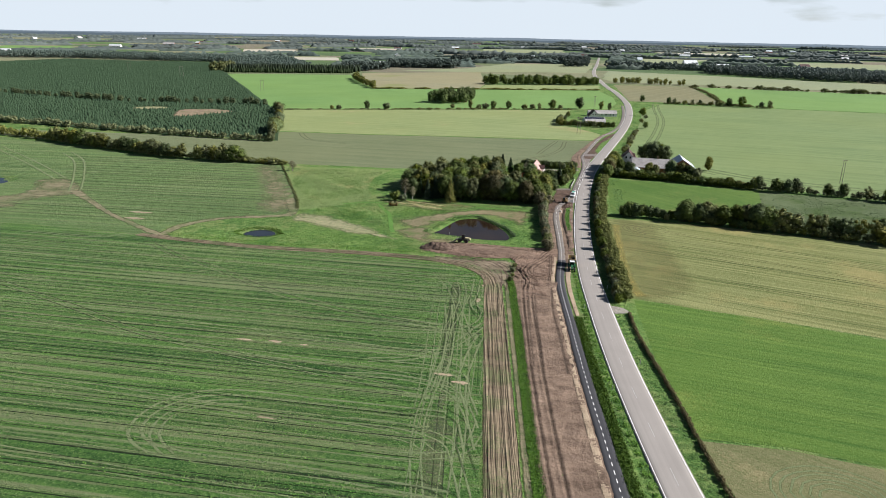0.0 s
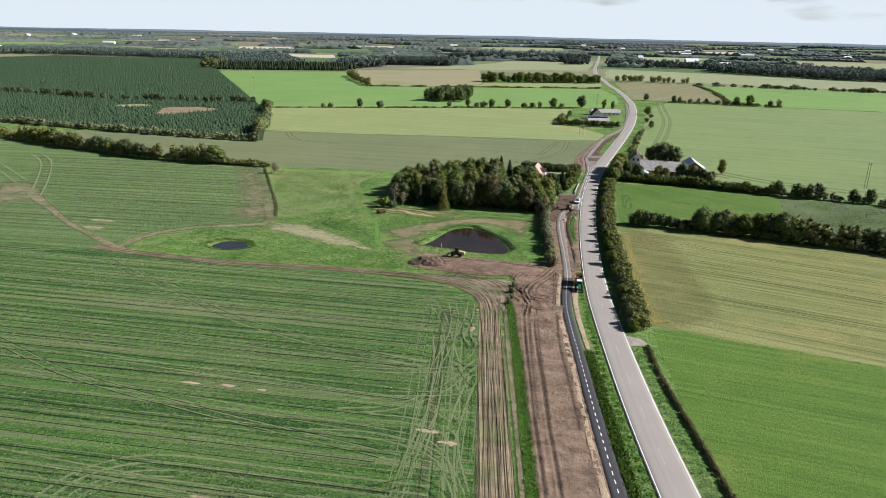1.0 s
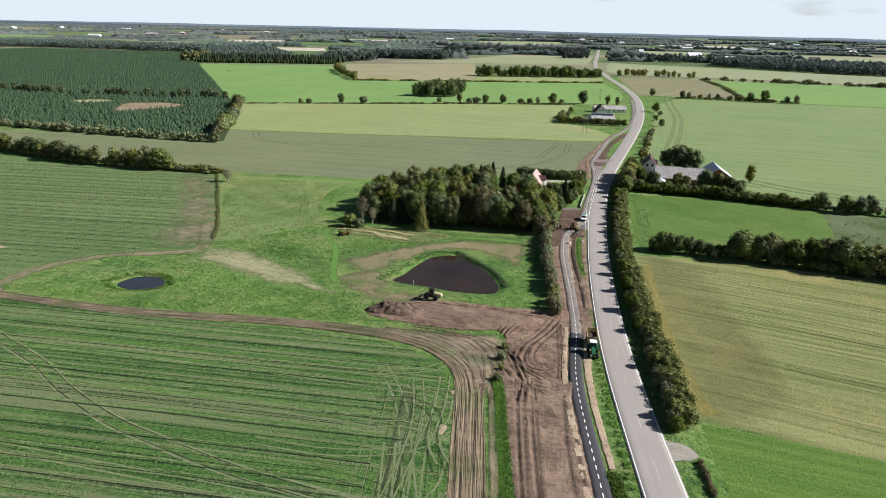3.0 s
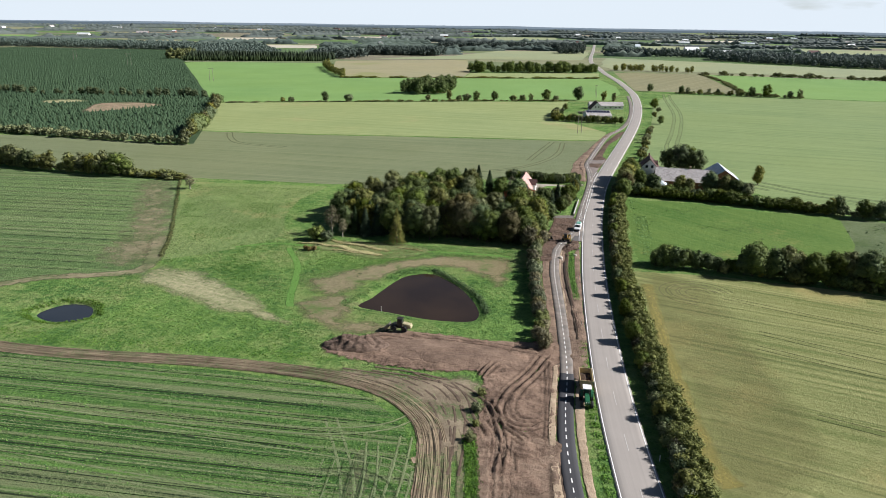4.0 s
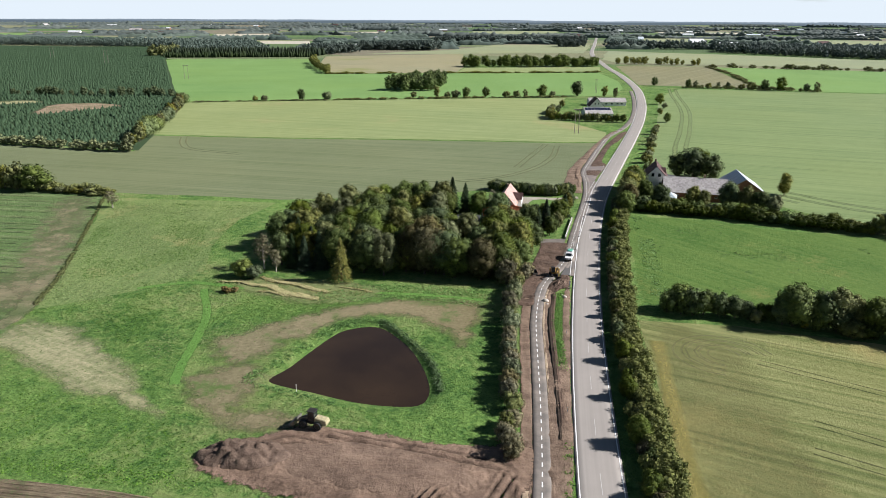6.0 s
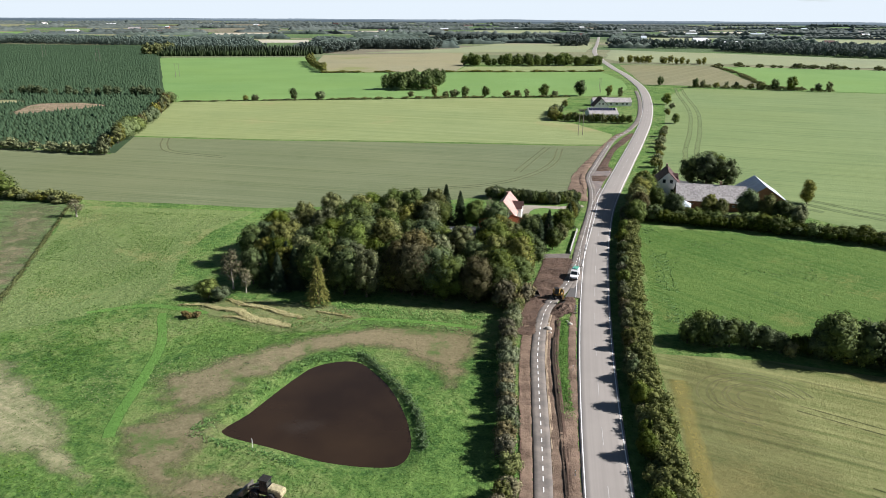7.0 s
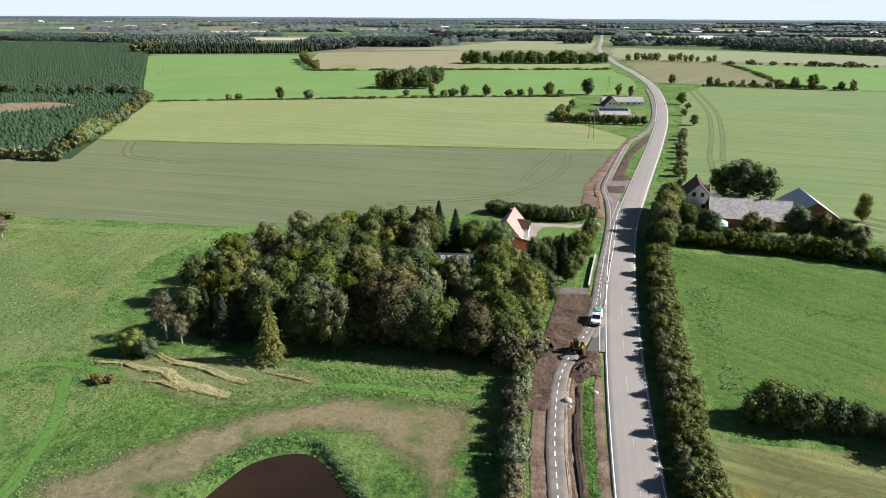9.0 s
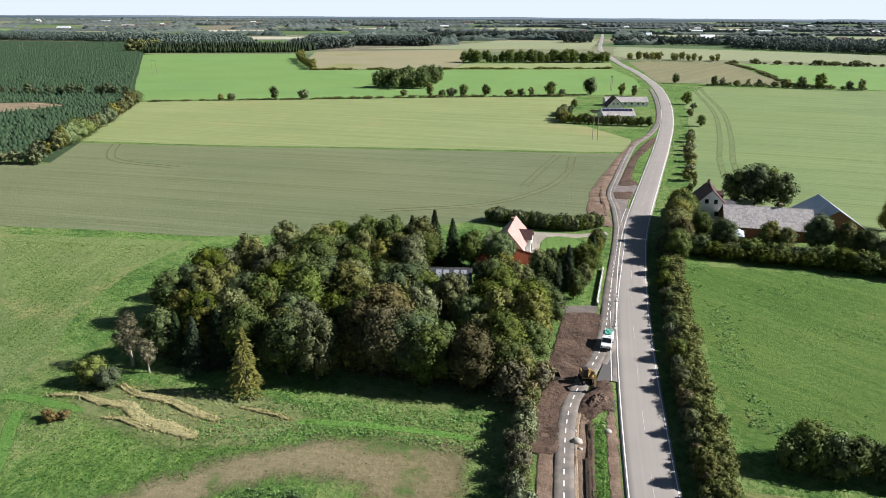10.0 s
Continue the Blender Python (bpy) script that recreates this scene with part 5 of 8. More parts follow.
def far_trees(name, label, spots, seed, detail=1, hmin=8, hmax=13, mat=None, cone=False):
    """A far wood or hedgerow: many small rough crowns, of a few lobes each, as one body."""
    rng = np.random.default_rng(seed)
    v0, f0 = ICO2 if detail == 2 else ICO1
    spots = np.asarray(spots, float)
    n = len(spots)
    z = height(spots[:, 0], spots[:, 1])
    h = rng.uniform(hmin, hmax, n)
    w = h * (rng.uniform(0.16, 0.24, n) if cone else rng.uniform(0.36, 0.56, n))
    reps = 1 if cone or detail == 1 else 3
    Vs = []
    for r in range(reps):
        s = 1.0 if r == 0 else 0.66
        off = np.zeros((n, 3)) if r == 0 else rng.uniform(-1, 1, (n, 3)) * np.stack([w, w, h * 0.3], 1) * np.array([0.75, 0.75, 1])
        k = 1 + 0.13 * rng.normal(size=(n, len(v0), 1))
        V = v0[None] * k * np.stack([w * s, w * s, h * 0.55 * s], 1)[:, None, :]
        if cone:
            V[:, :, :2] *= np.clip(1.35 - (v0[None, :, 2:3] + 1) * 0.62, 0.12, 1.4)
        V += (np.stack([spots[:, 0], spots[:, 1], z + h * 0.45], 1) + off)[:, None, :]
        Vs.append(V)
    V = np.concatenate(Vs)
    F = f0[None] + (np.arange(n * reps) * len(v0))[:, None, None]
    me = quads_mesh(name, V.reshape(-1, 3), F.reshape(-1, 3), mat or FAR_LEAF_HAZED, True)
    return tagged(new(name, me), label, "woodland", kind="stuff")


def far_hedge(pts, spacing, hmin, hmax, seed, label, mat=None):
    """A hedge too far off to tell its bushes apart."""
    rng = np.random.default_rng(seed)
    line = curve(pts, spacing)
    line = line[rng.uniform(0, 1, len(line)) < 0.9] + 0.0
    line = line + rng.uniform(-0.25, 0.25, line.shape) * spacing
    return stand("far_hedge", ["low_bush"], line, hmin, hmax, seed, label, max(1.0, 1.25 * spacing / (0.5 * (hmin + hmax))), mat)


def scatter_line(pts, spacing, spread, rng, step=None):
    line = curve(pts, spacing)
    return line + rng.uniform(-spread, spread, line.shape)


def scatter_area(loop, spacing, rng):
    P = np.array(loop, float)
    xs, ys = np.arange(P[:, 0].min(), P[:, 0].max(), spacing), np.arange(P[:, 1].min(), P[:, 1].max(), spacing)
    X, Y = np.meshgrid(xs, ys)
    q = np.stack([X.ravel(), Y.ravel()], 1) + rng.uniform(-0.45, 0.45, (X.size, 2)) * spacing
    return q[inside_depth(P, q[:, 0], q[:, 1]) > 0]


def stand(name, kinds, spots, hmin, hmax, seed, label, wide=1.0, mat=None):
    """A wood or a thick hedge whose trees cannot be told apart, as one body of full crowns."""
    rng = np.random.default_rng(seed)
    Vs, Fs, k = [], [], 0
    for i, (x, y) in enumerate(np.asarray(spots, float)):
        ph, pw, tm, cm = PROTO[kinds[i % len(kinds)]][int(rng.integers(0, 2))]
        co = np.zeros(len(cm.vertices) * 3, np.float32)
        cm.vertices.foreach_get("co", co)
        cm.calc_loop_triangles()
        tri = np.zeros(len(cm.loop_triangles) * 3, np.int32)
        cm.loop_triangles.foreach_get("vertices", tri)
        co, h, a = co.reshape(-1, 3), rng.uniform(hmin, hmax) / ph, rng.uniform(0, 6.28)
        w = h * wide * rng.uniform(0.9, 1.15)
        Vs.append(np.stack([x + w * (co[:, 0] * math.cos(a) - co[:, 1] * math.sin(a)), y + w * (co[:, 0] * math.sin(a) + co[:, 1] * math.cos(a)), hz(x, y) + h * co[:, 2]], 1))
        Fs.append(tri.reshape(-1, 3) + k)
        k += len(co)
    me = quads_mesh(name, np.concatenate(Vs), np.concatenate(Fs), mat or PROTO[kinds[0]][0][3].materials[0], True)
    return tagged(new(name, me), label, "woodland", kind="stuff")

# ---------------------------------------------------------------- water
def water_mat(name, c, murk):
    k = Mat(name, 0.03, 0.0, 0.5)
    k.b.inputs["IOR"].default_value = 1.33
    pos = k.position()
    k.color(k.mix(k.ramp(k.noise(pos, 0.06, 4), 0.35, 0.65), c, murk))
    k.bump(k.noise(pos, 1.6, 4), 0.04, 0.05)
    return k.m


WATER = water_mat("murky_water", (0.02, 0.0125, 0.008), (0.034, 0.021, 0.012))
WATER_BLUE = water_mat("clear_pond_water", (0.02, 0.025, 0.03), (0.03, 0.035, 0.04))


def pond(name, loop, mat, drop, label):
    c = loop.mean(0)
    bm = bmesh.new()
    z = float(base_height(np.array([c[0]]), np.array([c[1]]))[0]) - drop
    bm.faces.new([bm.verts.new((c[0] + (x - c[0]) * 1.12, c[1] + (y - c[1]) * 1.12, z)) for x, y in loop])
    bmesh.ops.triangulate(bm, faces=bm.faces[:])
    me = bpy.data.meshes.new(name)
    bm.to_mesh(me)
    bm.free()
    if me.polygons[0].normal.z < 0:
        me.flip_normals()
    me.materials.append(mat)
    return tagged(new(name, me), label, "water", kind="structure")


pond("pond_water", POND_LOOPS[0], WATER, 0.75, "still dark brown pond water")
pond("small_pond_water", POND_LOOPS[1], WATER_BLUE, 0.8, "small dark field pond")
pond("far_pond_water", POND_LOOPS[2], WATER_BLUE, 0.8, "pale field pond in a green hollow")

# ---------------------------------------------------------------- road and cycle path
road = ribbon("road", ROAD, 6.75, ROAD_GREY, 0.20, label="pale grey asphalt country road", category="road", across=6, skirt=0.3, crown=0.04)


def cut(line, y0, y1):
    return line[(line[:, 1] >= y0) & (line[:, 1] <= y1)]


ribbon("edge_line", cut(ROAD, -100, 2000), 0.16, LINE_WHITE, 0.235, road, "solid white edge line", across=1, offset=3.12)
ribbon("edge_line", cut(ROAD, -100, 2000), 0.16, LINE_WHITE, 0.235, road, "solid white edge line", across=1, offset=-3.12)


def dashes(name, line, length, gap, width, lift, parent, y0, y1, offset=0.0, label=""):
    """Painted dashes, each a thin plate of its own."""
    fine = line
    s = np.concatenate([[0], np.cumsum(np.linalg.norm(np.diff(fine, axis=0), axis=1))])
    t = np.gradient(fine, axis=0)
    t /= np.linalg.norm(t, axis=1)[:, None]
    bm = bmesh.new()
    box(bm, (0, 0, 0), (width, length, 0.012))
    me = bpy.data.meshes.new(name)
    bm.to_mesh(me)
    bm.free()
    me.materials.append(WORN_PAINT if name == "centre_dash" else LINE_WHITE)
    d = s[0] + 1
    while d < s[-1]:
        x, y = np.interp(d, s, fine[:, 0]), np.interp(d, s, fine[:, 1])
        tx, ty = np.interp(d, s, t[:, 0]), np.interp(d, s, t[:, 1])
        x, y = x + ty * offset, y - tx * offset
        if y0 < y < y1:
            ob = new(name, me)
            a = np.array([[x - tx * length / 2, y - ty * length / 2], [x + tx * length / 2, y + ty * length / 2]])
            za, zb = height(a[:, 0], a[:, 1])
            ob.parent = parent
            ob.matrix_basis = pose(x, y, (za + zb) / 2 + lift, math.degrees(math.atan2(zb - za, length)), 0, math.degrees(math.atan2(-tx, ty)))
        d += length + gap


ribbon("road_shoulder", cut(ROAD, 322, 428), 1.2, PATH_DUSTY, 0.195, label="dusty asphalt shoulder between road and cycle path", category="road", across=3, skirt=0.25, offset=-3.95)
ribbon("shoulder_line", cut(ROAD, 322, 428), 0.14, LINE_WHITE, 0.225, road, "solid white line along the shoulder", across=1, offset=-4.3)
soft_patch("works_verge", [(1.3, 231), (3.7, 232), (4.3, 246), (3.9, 262), (3.3, 276), (1.0, 278), (-0.4, 270), (0.3, 246)], WORK_SOIL, 0.16, "churned brown soil between path and road", 0.4, 1.2, "soil", relief=0.3, seed=12)
soft_patch("works_verge", [(2.2, 270), (3.7, 270), (3.5, 296), (3.4, 316), (2.2, 314), (1.9, 300)], WORK_SOIL, 0.15, "trodden brown earth along the road edge", 0.4, 1.2, "soil", relief=0.1, seed=14)
dashes("centre_dash", ROAD, 5.0, 10.0, 0.09, 0.248, road, 60, 900)
path_new = ribbon("cycle_path_new", cut(PATH, 0, 233), 2.5, PATH_BLACK, 0.24, label="freshly laid black asphalt cycle path", category="path", across=4, skirt=0.3)
path_old = ribbon("cycle_path", cut(PATH, 231.5, 770), 2.5, PATH_DUSTY, 0.225, label="dusty grey asphalt cycle path under construction", category="path", across=4, skirt=0.3)
dashes("path_dash", PATH, 1.15, 1.25, 0.17, 0.252, path_new, 70, 232)
dashes("path_dash", PATH, 1.15, 1.25, 0.17, 0.238, path_old, 232, 560)

# edge strips of the path where it runs along the road
ribbon("path_edge_line", cut(PATH, 345, 410), 0.16, LINE_WHITE, 0.245, path_old, "white line between path and road", across=1, offset=1.75)
ribbon("separator", cut(PATH, 330, 420), 1.3, PATH_DUSTY, 0.215, label="paved strip between path and road", category="kerb", across=2, skirt=0.25, offset=1.6)
soft_patch("junction_apron", [(9.2, 420), (9, 430), (8.6, 440), (10, 455), (13, 457), (18, 456.5), (16, 446.6), (13.6, 436), (11.5, 420)], soft(asphalt_mat("apron_asphalt", (0.16, 0.14, 0.13), 0.2, dust=(0.26, 0.2, 0.16)), 0.2), 0.20, "patched dark asphalt beside the junction", 1.0, 2.0, "path")
field("side_road", [(1.6, 351.5), (-7.5, 350.2), (-8, 353.2), (1.9, 355.6)], plain_mat("side_asphalt", (0.16, 0.14, 0.12), 0.9, 0, 0.2, 0.6), 0.09, "short paved driveway entrance", 2.0, 0.05, category="drive")

# bare earth along the works
ribbon("sand_strip", cut(PATH, 60, 236), (1.2, 1.9, 1.3, 1.8, 1.2), SAND, 0.3, label="pale sandy strip beside the path", category="sand", across=8, rim=True, offset=-2.3, relief=0.03)
ribbon("sand_strip", cut(PATH, 176, 236), (1.4, 1.9, 2.6), SAND, 0.15, label="pale sand bed between path and verge", category="sand", across=6, rim=True, offset=2.6)
ribbon("works_verge", cut(PATH, 240, 318), (2.0, 2.4, 2.8), WORK_SOIL, 0.12, label="raw brown earth beside the path", category="soil", across=10, rim=True, offset=2.5, relief=0.18)
ribbon("trench_spoil", cut(PATH, 250, 312), (0.9, 1.0, 1.4), DARK_SOIL, 0.2, label="ridge of spoil beside the trench", category="soil", across=6, rim=True, offset=3.6, relief=0.3, crown=0.12)
ribbon("trench_spoil", cut(PATH, 250, 318), (0.7, 0.6, 0.7), SAND, 0.15, label="raw earth edge beside the path", category="soil", across=5, rim=True, offset=1.6, relief=0.1)
# the trench is a raised ribbon, its shaded depth put into the colour
ribbon("trench", cut(PATH, 248, 303), (0.5, 0.8, 0.9), soft(soil_mat("trench_shade_soil", (0.025, 0.018, 0.013), (0.07, 0.05, 0.036), pebbles=0.2), 0.5, 1.2), 0.34, label="dark raised strip painted as the shade of a narrow trench", category="trench", across=6, rim=True, offset=3.05, relief=0.15)
ribbon("topsoil_strip", cut(PATH, 230, 312), (2.4, 2.6, 3.0), WORK_SOIL, 0.13, label="raw brown earth beside the path", category="soil", across=6, rim=True, offset=-2.4, relief=0.15)
soft_patch("topsoil_bed", [(-9.2, 304), (-9, 312), (-8.4, 318), (-7.6, 325), (-6.3, 336), (-5.2, 346.7), (-4.8, 350.4), (2.7, 351), (1.9, 341), (1.0, 335.5), (-0.1, 331), (-1.5, 326), (-3.1, 321), (-4.5, 314), (-4.9, 304)], DARK_SOIL, 0.13, "dark brown tilled topsoil bed", 0.33, 0.9, relief=0.42)
soft_patch("topsoil_bed", [(-1.0, 320), (0.8, 324), (3.2, 324.4), (3.2, 317.4), (1.4, 315.2), (-0.1, 313), (-2.0, 314.3), (-1.7, 317)], DARK_SOIL, 0.14, "rough dark dug-out earth", 0.33, 1.0, relief=0.8)
field("path_widening", [(0.9, 324.6), (3.6, 325), (4.1, 336), (3.6, 337)], asphalt_mat("dark_asphalt_wedge", (0.1, 0.095, 0.09), 0.2), 0.205, "dark asphalt wedge between path and road", 2.0, 0.05, category="path")
soft_patch("topsoil_bed", [(3.5, 411), (1.2, 417), (0.6, 426), (1.4, 436), (1.8, 445), (3.8, 455), (6, 467), (8.9, 479), (11, 490), (13.4, 501), (18.5, 523), (23, 541), (28, 553), (31.5, 557), (26, 540), (20, 519), (16.4, 502), (12.4, 481), (9.8, 464), (7.2, 447), (7.6, 430), (7.2, 418), (7.4, 409)], WORK_SOIL, 0.13, "brown stripped soil beside the path", 0.6, 1.6, relief=0.35)
ribbon("soil_ridge", cut(PATH, 418, 450), (0.7, 1.1, 0.8), DARK_SOIL, 0.2, label="dark ridge of soil beside the path", category="soil", across=6, rim=True, offset=-3.2, relief=0.3, crown=0.15)
soft_patch("topsoil_bed", [(11.6, 456), (13.4, 468), (16.2, 485), (19.4, 503), (24, 523), (30, 545), (33.5, 550), (31.5, 538), (27, 519), (22, 502), (18.6, 481), (16.8, 466), (18.4, 459), (15, 455.6)], DARK_SOIL, 0.14, "brown soil between path and road", 0.6, 1.3, relief=0.45)
soft_patch("topsoil_bed", [(9.4, 446.6), (12, 447.2), (15.4, 448.2), (15.4, 445), (13.8, 438.4), (11.5, 438), (9.3, 438.2), (9.2, 442)], DARK_SOIL, 0.235, "square of dark soil in the junction apron", 0.4, 0.8, relief=0.1)
field("gravel_drive", [(-17.5, 379), (-16.8, 388), (-15.6, 396), (-14.6, 400.6), (-8.5, 401), (-2, 401), (5.6, 404.6), (6.2, 402), (1, 399.4), (-2.6, 397.8), (-7.2, 398.4), (-10.2, 396.8), (-11.5, 393.2), (-11.8, 384.4), (-12.2, 378.5)], GRAVEL, 0.06, "pale gravel drive in front of the house", 3.0, 0.12, category="drive")
field("lawn", [(-11.6, 384.4), (-11.3, 393.2), (-10.0, 396.4), (-7.2, 398), (-2.8, 397.3), (0.5, 392), (0, 387), (-4.7, 382), (-8.5, 381.6)], LAWN, 0.08, "small mown lawn", 4, 0.1)

# ---------------------------------------------------------------- the grove by the pond
GROVE = [(-78, 314), (-68, 314), (-55, 317), (-40, 318), (-18, 316), (-9.5, 322), (-7.5, 346), (-12, 360), (-22, 362), (-34, 370), (-52, 374), (-66, 368), (-78, 354), (-83, 334)]


def clear_of_houses(x, y):
    return (-36 < x < -21 and 343 < y < 366) or (-27 < x < -2 and y > 368) or (x - path_x(y) > -6 and y < 350)


grove(["oak", "ash", "ash", "oak", "ash", "ash", "maple", "oak"], GROVE, 7.0, 9.0, 12.5, 11, "grove", clear_of_houses)
for x, y, kind, h in ((-36, 374, "spruce", 13), (-41, 372, "spruce", 12), (-31.5, 373, "spruce", 11.5), (-38, 369, "oak", 10), (-54, 310.5, "larch", 11.5), (-77, 315, "birch", 10), (-73, 313.5, "birch", 6.5), (-80, 308.5, "willow", 4.8), (-76.5, 308, "willow", 3.6),
                      (-58, 330, "larch", 11), (-72, 328, "spruce", 11), (-66, 322, "spruce", 10.5), (-61, 320, "spruce", 11), (-70, 318, "spruce", 9.5),  (-19, 318, "beech", 11), (-20, 372, "maple", 9), (-23, 379, "birch", 8),
                      (-27, 372, "maple", 9), (-0.5, 371.5, "oak", 8), (1.2, 378.5, "spruce", 8), (-4.5, 365, "spruce", 9.5), (2.0, 384.5, "ash", 6.5), (2.6, 389, "oak", 6), (-5, 370, "oak", 6.5), (-8.5, 375, "oak", 5), (-5.5, 376.5, "ash", 5), (-11, 368, "ash", 7)):
    tree(kind, x, y, h, None, "grove")
hedge(["ash", "oak", "ash", "hedge_bush"], [(-12.5, 317), (-11, 328), (-9, 338), (-8, 349)], 3.4, 5.5, 8.5, 81, "grove", 0)
for x, y, kind, h in ((-3, 358, "oak", 6.5), (-6.5, 357, "spruce", 9), (-9.5, 358, "oak", 9), (-1, 364, "ash", 6), (-13, 352, "ash", 9)):
    tree(kind, x, y, h, None, "grove")
for x, y, kind, h in ((-66, 316.5, "spruce", 9.5), (-62.5, 318.5, "spruce", 10.5), (-60, 321, "ash", 12), (-50, 317, "oak", 11.5), (-44.5, 316.5, "ash", 11.5), (-26, 318, "oak", 11)):
    tree(kind, x, y, h, None, "grove")
for x, y, h, w in ((-37.4, 321, 12.6, 10.0), (-31.4, 320.4, 12.2, 9.6), (-34.2, 319.4, 13.0, 9.6), (-34.6, 324.5, 14.2, 10.5)):
    tree("beech", x, y, h, w, "grove")
for i, (x, y) in enumerate(((-78.5, 297.5), (-77.2, 298.3), (-79.8, 298.2))):
    tree("rust_bush", x, y, 1.5, 2.2, "rust bushes")

# hedges
hedge(["hedge_bush", "bush", "hedge_bush"], [(-5.5, 243), (-6.8, 262), (-9, 285), (-10, 300), (-9.5, 316), (-7.5, 322)], 2.2, 3.2, 4.4, 5, "hedge beside the path")
hedge(["hedge_bush", "bush", "bush", "green_bush"], [(16.9, 193), (16.9, 215), (15.5, 240), (14.5, 265), (14.0, 300), (15.0, 335), (16.8, 365), (19.4, 398)], 1.9, 2.2, 3.3, 6, "roadside hedge")
stand("hedge_thicket", ["bush", "bush"], scatter_line([(18.8, 195), (18.8, 215), (17.5, 240), (16.5, 265), (15.9, 300), (16.9, 335), (18.8, 365), (21.6, 396)], 2.0, 0.5, np.random.default_rng(61)), 2.8, 4.2, 61, "dense olive green thicket behind the roadside bushes", 1.1)
hedge(["ash", "oak", "maple"], [(16.2, 198), (16.4, 215), (15, 240), (14, 265), (13.6, 300), (14.6, 335), (16.4, 365), (18.4, 390)], 10.0, 4.0, 5.2, 62, "roadside hedge", 0, 0.5)
hedge(["ash", "oak"], [(22.5, 394), (23, 404), (25, 414), (26.5, 420)], 4.4, 8, 10.5, 7, "roadside trees", 0.85)
hedge(["ash", "oak"], [(29, 430), (32.5, 444), (38, 466)], 7.5, 2.4, 3.6, 73, "roadside trees", 0)
hedge(["oak", "ash", "oak", "beech"], [(21.5, 385), (23, 396), (24, 408), (26.5, 420)], 3.6, 7.0, 9.0, 71, "roadside trees", 0.8, 0.8)
hedge(["green_bush", "bush"], [(36, 470), (41, 500), (46, 535), (51, 565)], 9.0, 2.4, 4.6, 8, "roadside bushes", 0)
far_hedge([(19.6, 183), (21, 165), (25.5, 134), (29.5, 103), (36, 70)], 0.45, 0.7, 1.1, 9, "dark weedy ditch edge beside the road", TWIG)
hedge(["green_bush", "oak", "green_bush"], [(26, 306), (38, 305.5), (46, 305), (62, 301)], 2.3, 4.0, 6.4, 10, "pasture hedge")
hedge(["oak", "ash", "oak", "green_bush"], [(52, 304.5), (64, 302.5), (80, 299.5), (100, 294.5), (125, 287.5)], 4.0, 7.5, 11.0, 12, "pasture hedge", 0)
hedge(["green_bush", "bush", "green_bush"], [(62, 300), (80, 296.5), (100, 291.5), (125, 284.5)], 3.0, 3.0, 5.0, 121, "pasture hedge")
far_hedge([(125, 286), (190, 273), (260, 258)], 4, 6, 9, 115, "field hedge of mixed bushes")
tree("yellow_bush", 44, 303.4, 3.4, 3.6, "pasture hedge")
tree("yellow_bush", 54, 302.5, 3.0, 3.6, "pasture hedge")
tree("oak", 28.5, 308, 6.4, 6.4, "pasture hedge")
hedge(["green_bush", "oak", "green_bush"], [(27, 392), (40, 391), (55, 388), (72, 383), (95, 378)], 4.2, 3.0, 6.0, 14, "farm hedge")
stand("hedge_thicket", ["green_bush"], scatter_line([(30, 389), (55, 386), (95, 377)], 2.4, 0.6, np.random.default_rng(62)), 2.6, 4.2, 141, "dense dark green thicket along the farm", 1.1)
hedge(["oak", "ash"], [(97, 378), (130, 371), (190, 358), (280, 340)], 10, 5, 8, 142, "farm hedge", 0)
far_hedge([(95, 377), (130, 371), (190, 358), (280, 340)], 3.0, 2.5, 4.5, 114, "dense hedge along the pasture", LEAF_OLIVE)
for x, y, h, kind in ((29, 400, 8.5, "maple"), (34, 396, 8, "oak"), (45, 397, 8, "ash"), (48, 394, 7.5, "ash"), (57, 399, 9.5, "oak"), (62, 396, 9, "ash"), (66, 394, 8, "oak"), (70, 391, 7.5, "ash"), (51, 438, 13, "oak"), (45, 441, 10.5, "oak"), (57.5, 436, 11.5, "oak"), (54, 443, 12.5, "maple"),
                      (81, 420, 8.5, "ash"), (25, 412, 9, "ash"), (27, 418, 9, "oak"), (24, 405, 8, "ash"), (99, 377, 7.5, "oak"), (112, 373, 7.5, "oak")):
    tree(kind, x, y, h, None, "farm trees")
hedge(["green_bush", "bush"], [(-26, 408.5), (-20, 406), (-14, 404.2), (-8, 404), (-2, 404.6), (3.6, 408.5)], 1.2, 3.4, 4.4, 16, "garden hedge")
stand("hedge_thicket", ["green_bush"], scatter_line([(-25, 410), (-14, 406), (-2, 406.4), (2, 409.4)], 1.5, 0.3, np.random.default_rng(63)), 3.0, 4.2, 161, "dense dark green garden hedge")
hedge(["bush", "oak", "hedge_bush", "green_bush", "ash"], [(-345, 409), (-290, 393), (-244, 380), (-205, 377)], 5.0, 7, 11, 17, "western field hedge")
far_hedge([(-600, 470), (-480, 445), (-345, 410)], 5, 4, 7, 117, "field hedge of mixed bushes")
far_hedge([(-345, 409), (-290, 393), (-244, 380), (-166, 375.5)], 2.4, 2.2, 4.2, 118, "low undergrowth of the field hedge", LEAF_OLIVE)
hedge(["bush", "hedge_bush", "green_bush"], [(-200, 376.5), (-185, 376), (-166, 375)], 3.5, 1.8, 3.2, 18, "western field hedge")
tree("oak", -196, 376, 10.5, 13, "western field hedge")
tree("birch", -154, 361, 6.0, 5.5, "lone birch")
WEST_DITCH = [(-167, 376), (-147.4, 339.2), (-127.2, 301.1), (-119, 282)]
far_hedge(WEST_DITCH, 0.9, 0.35, 0.7, 119, "dark weedy ditch along the field edge", LEAF_HEDGE)
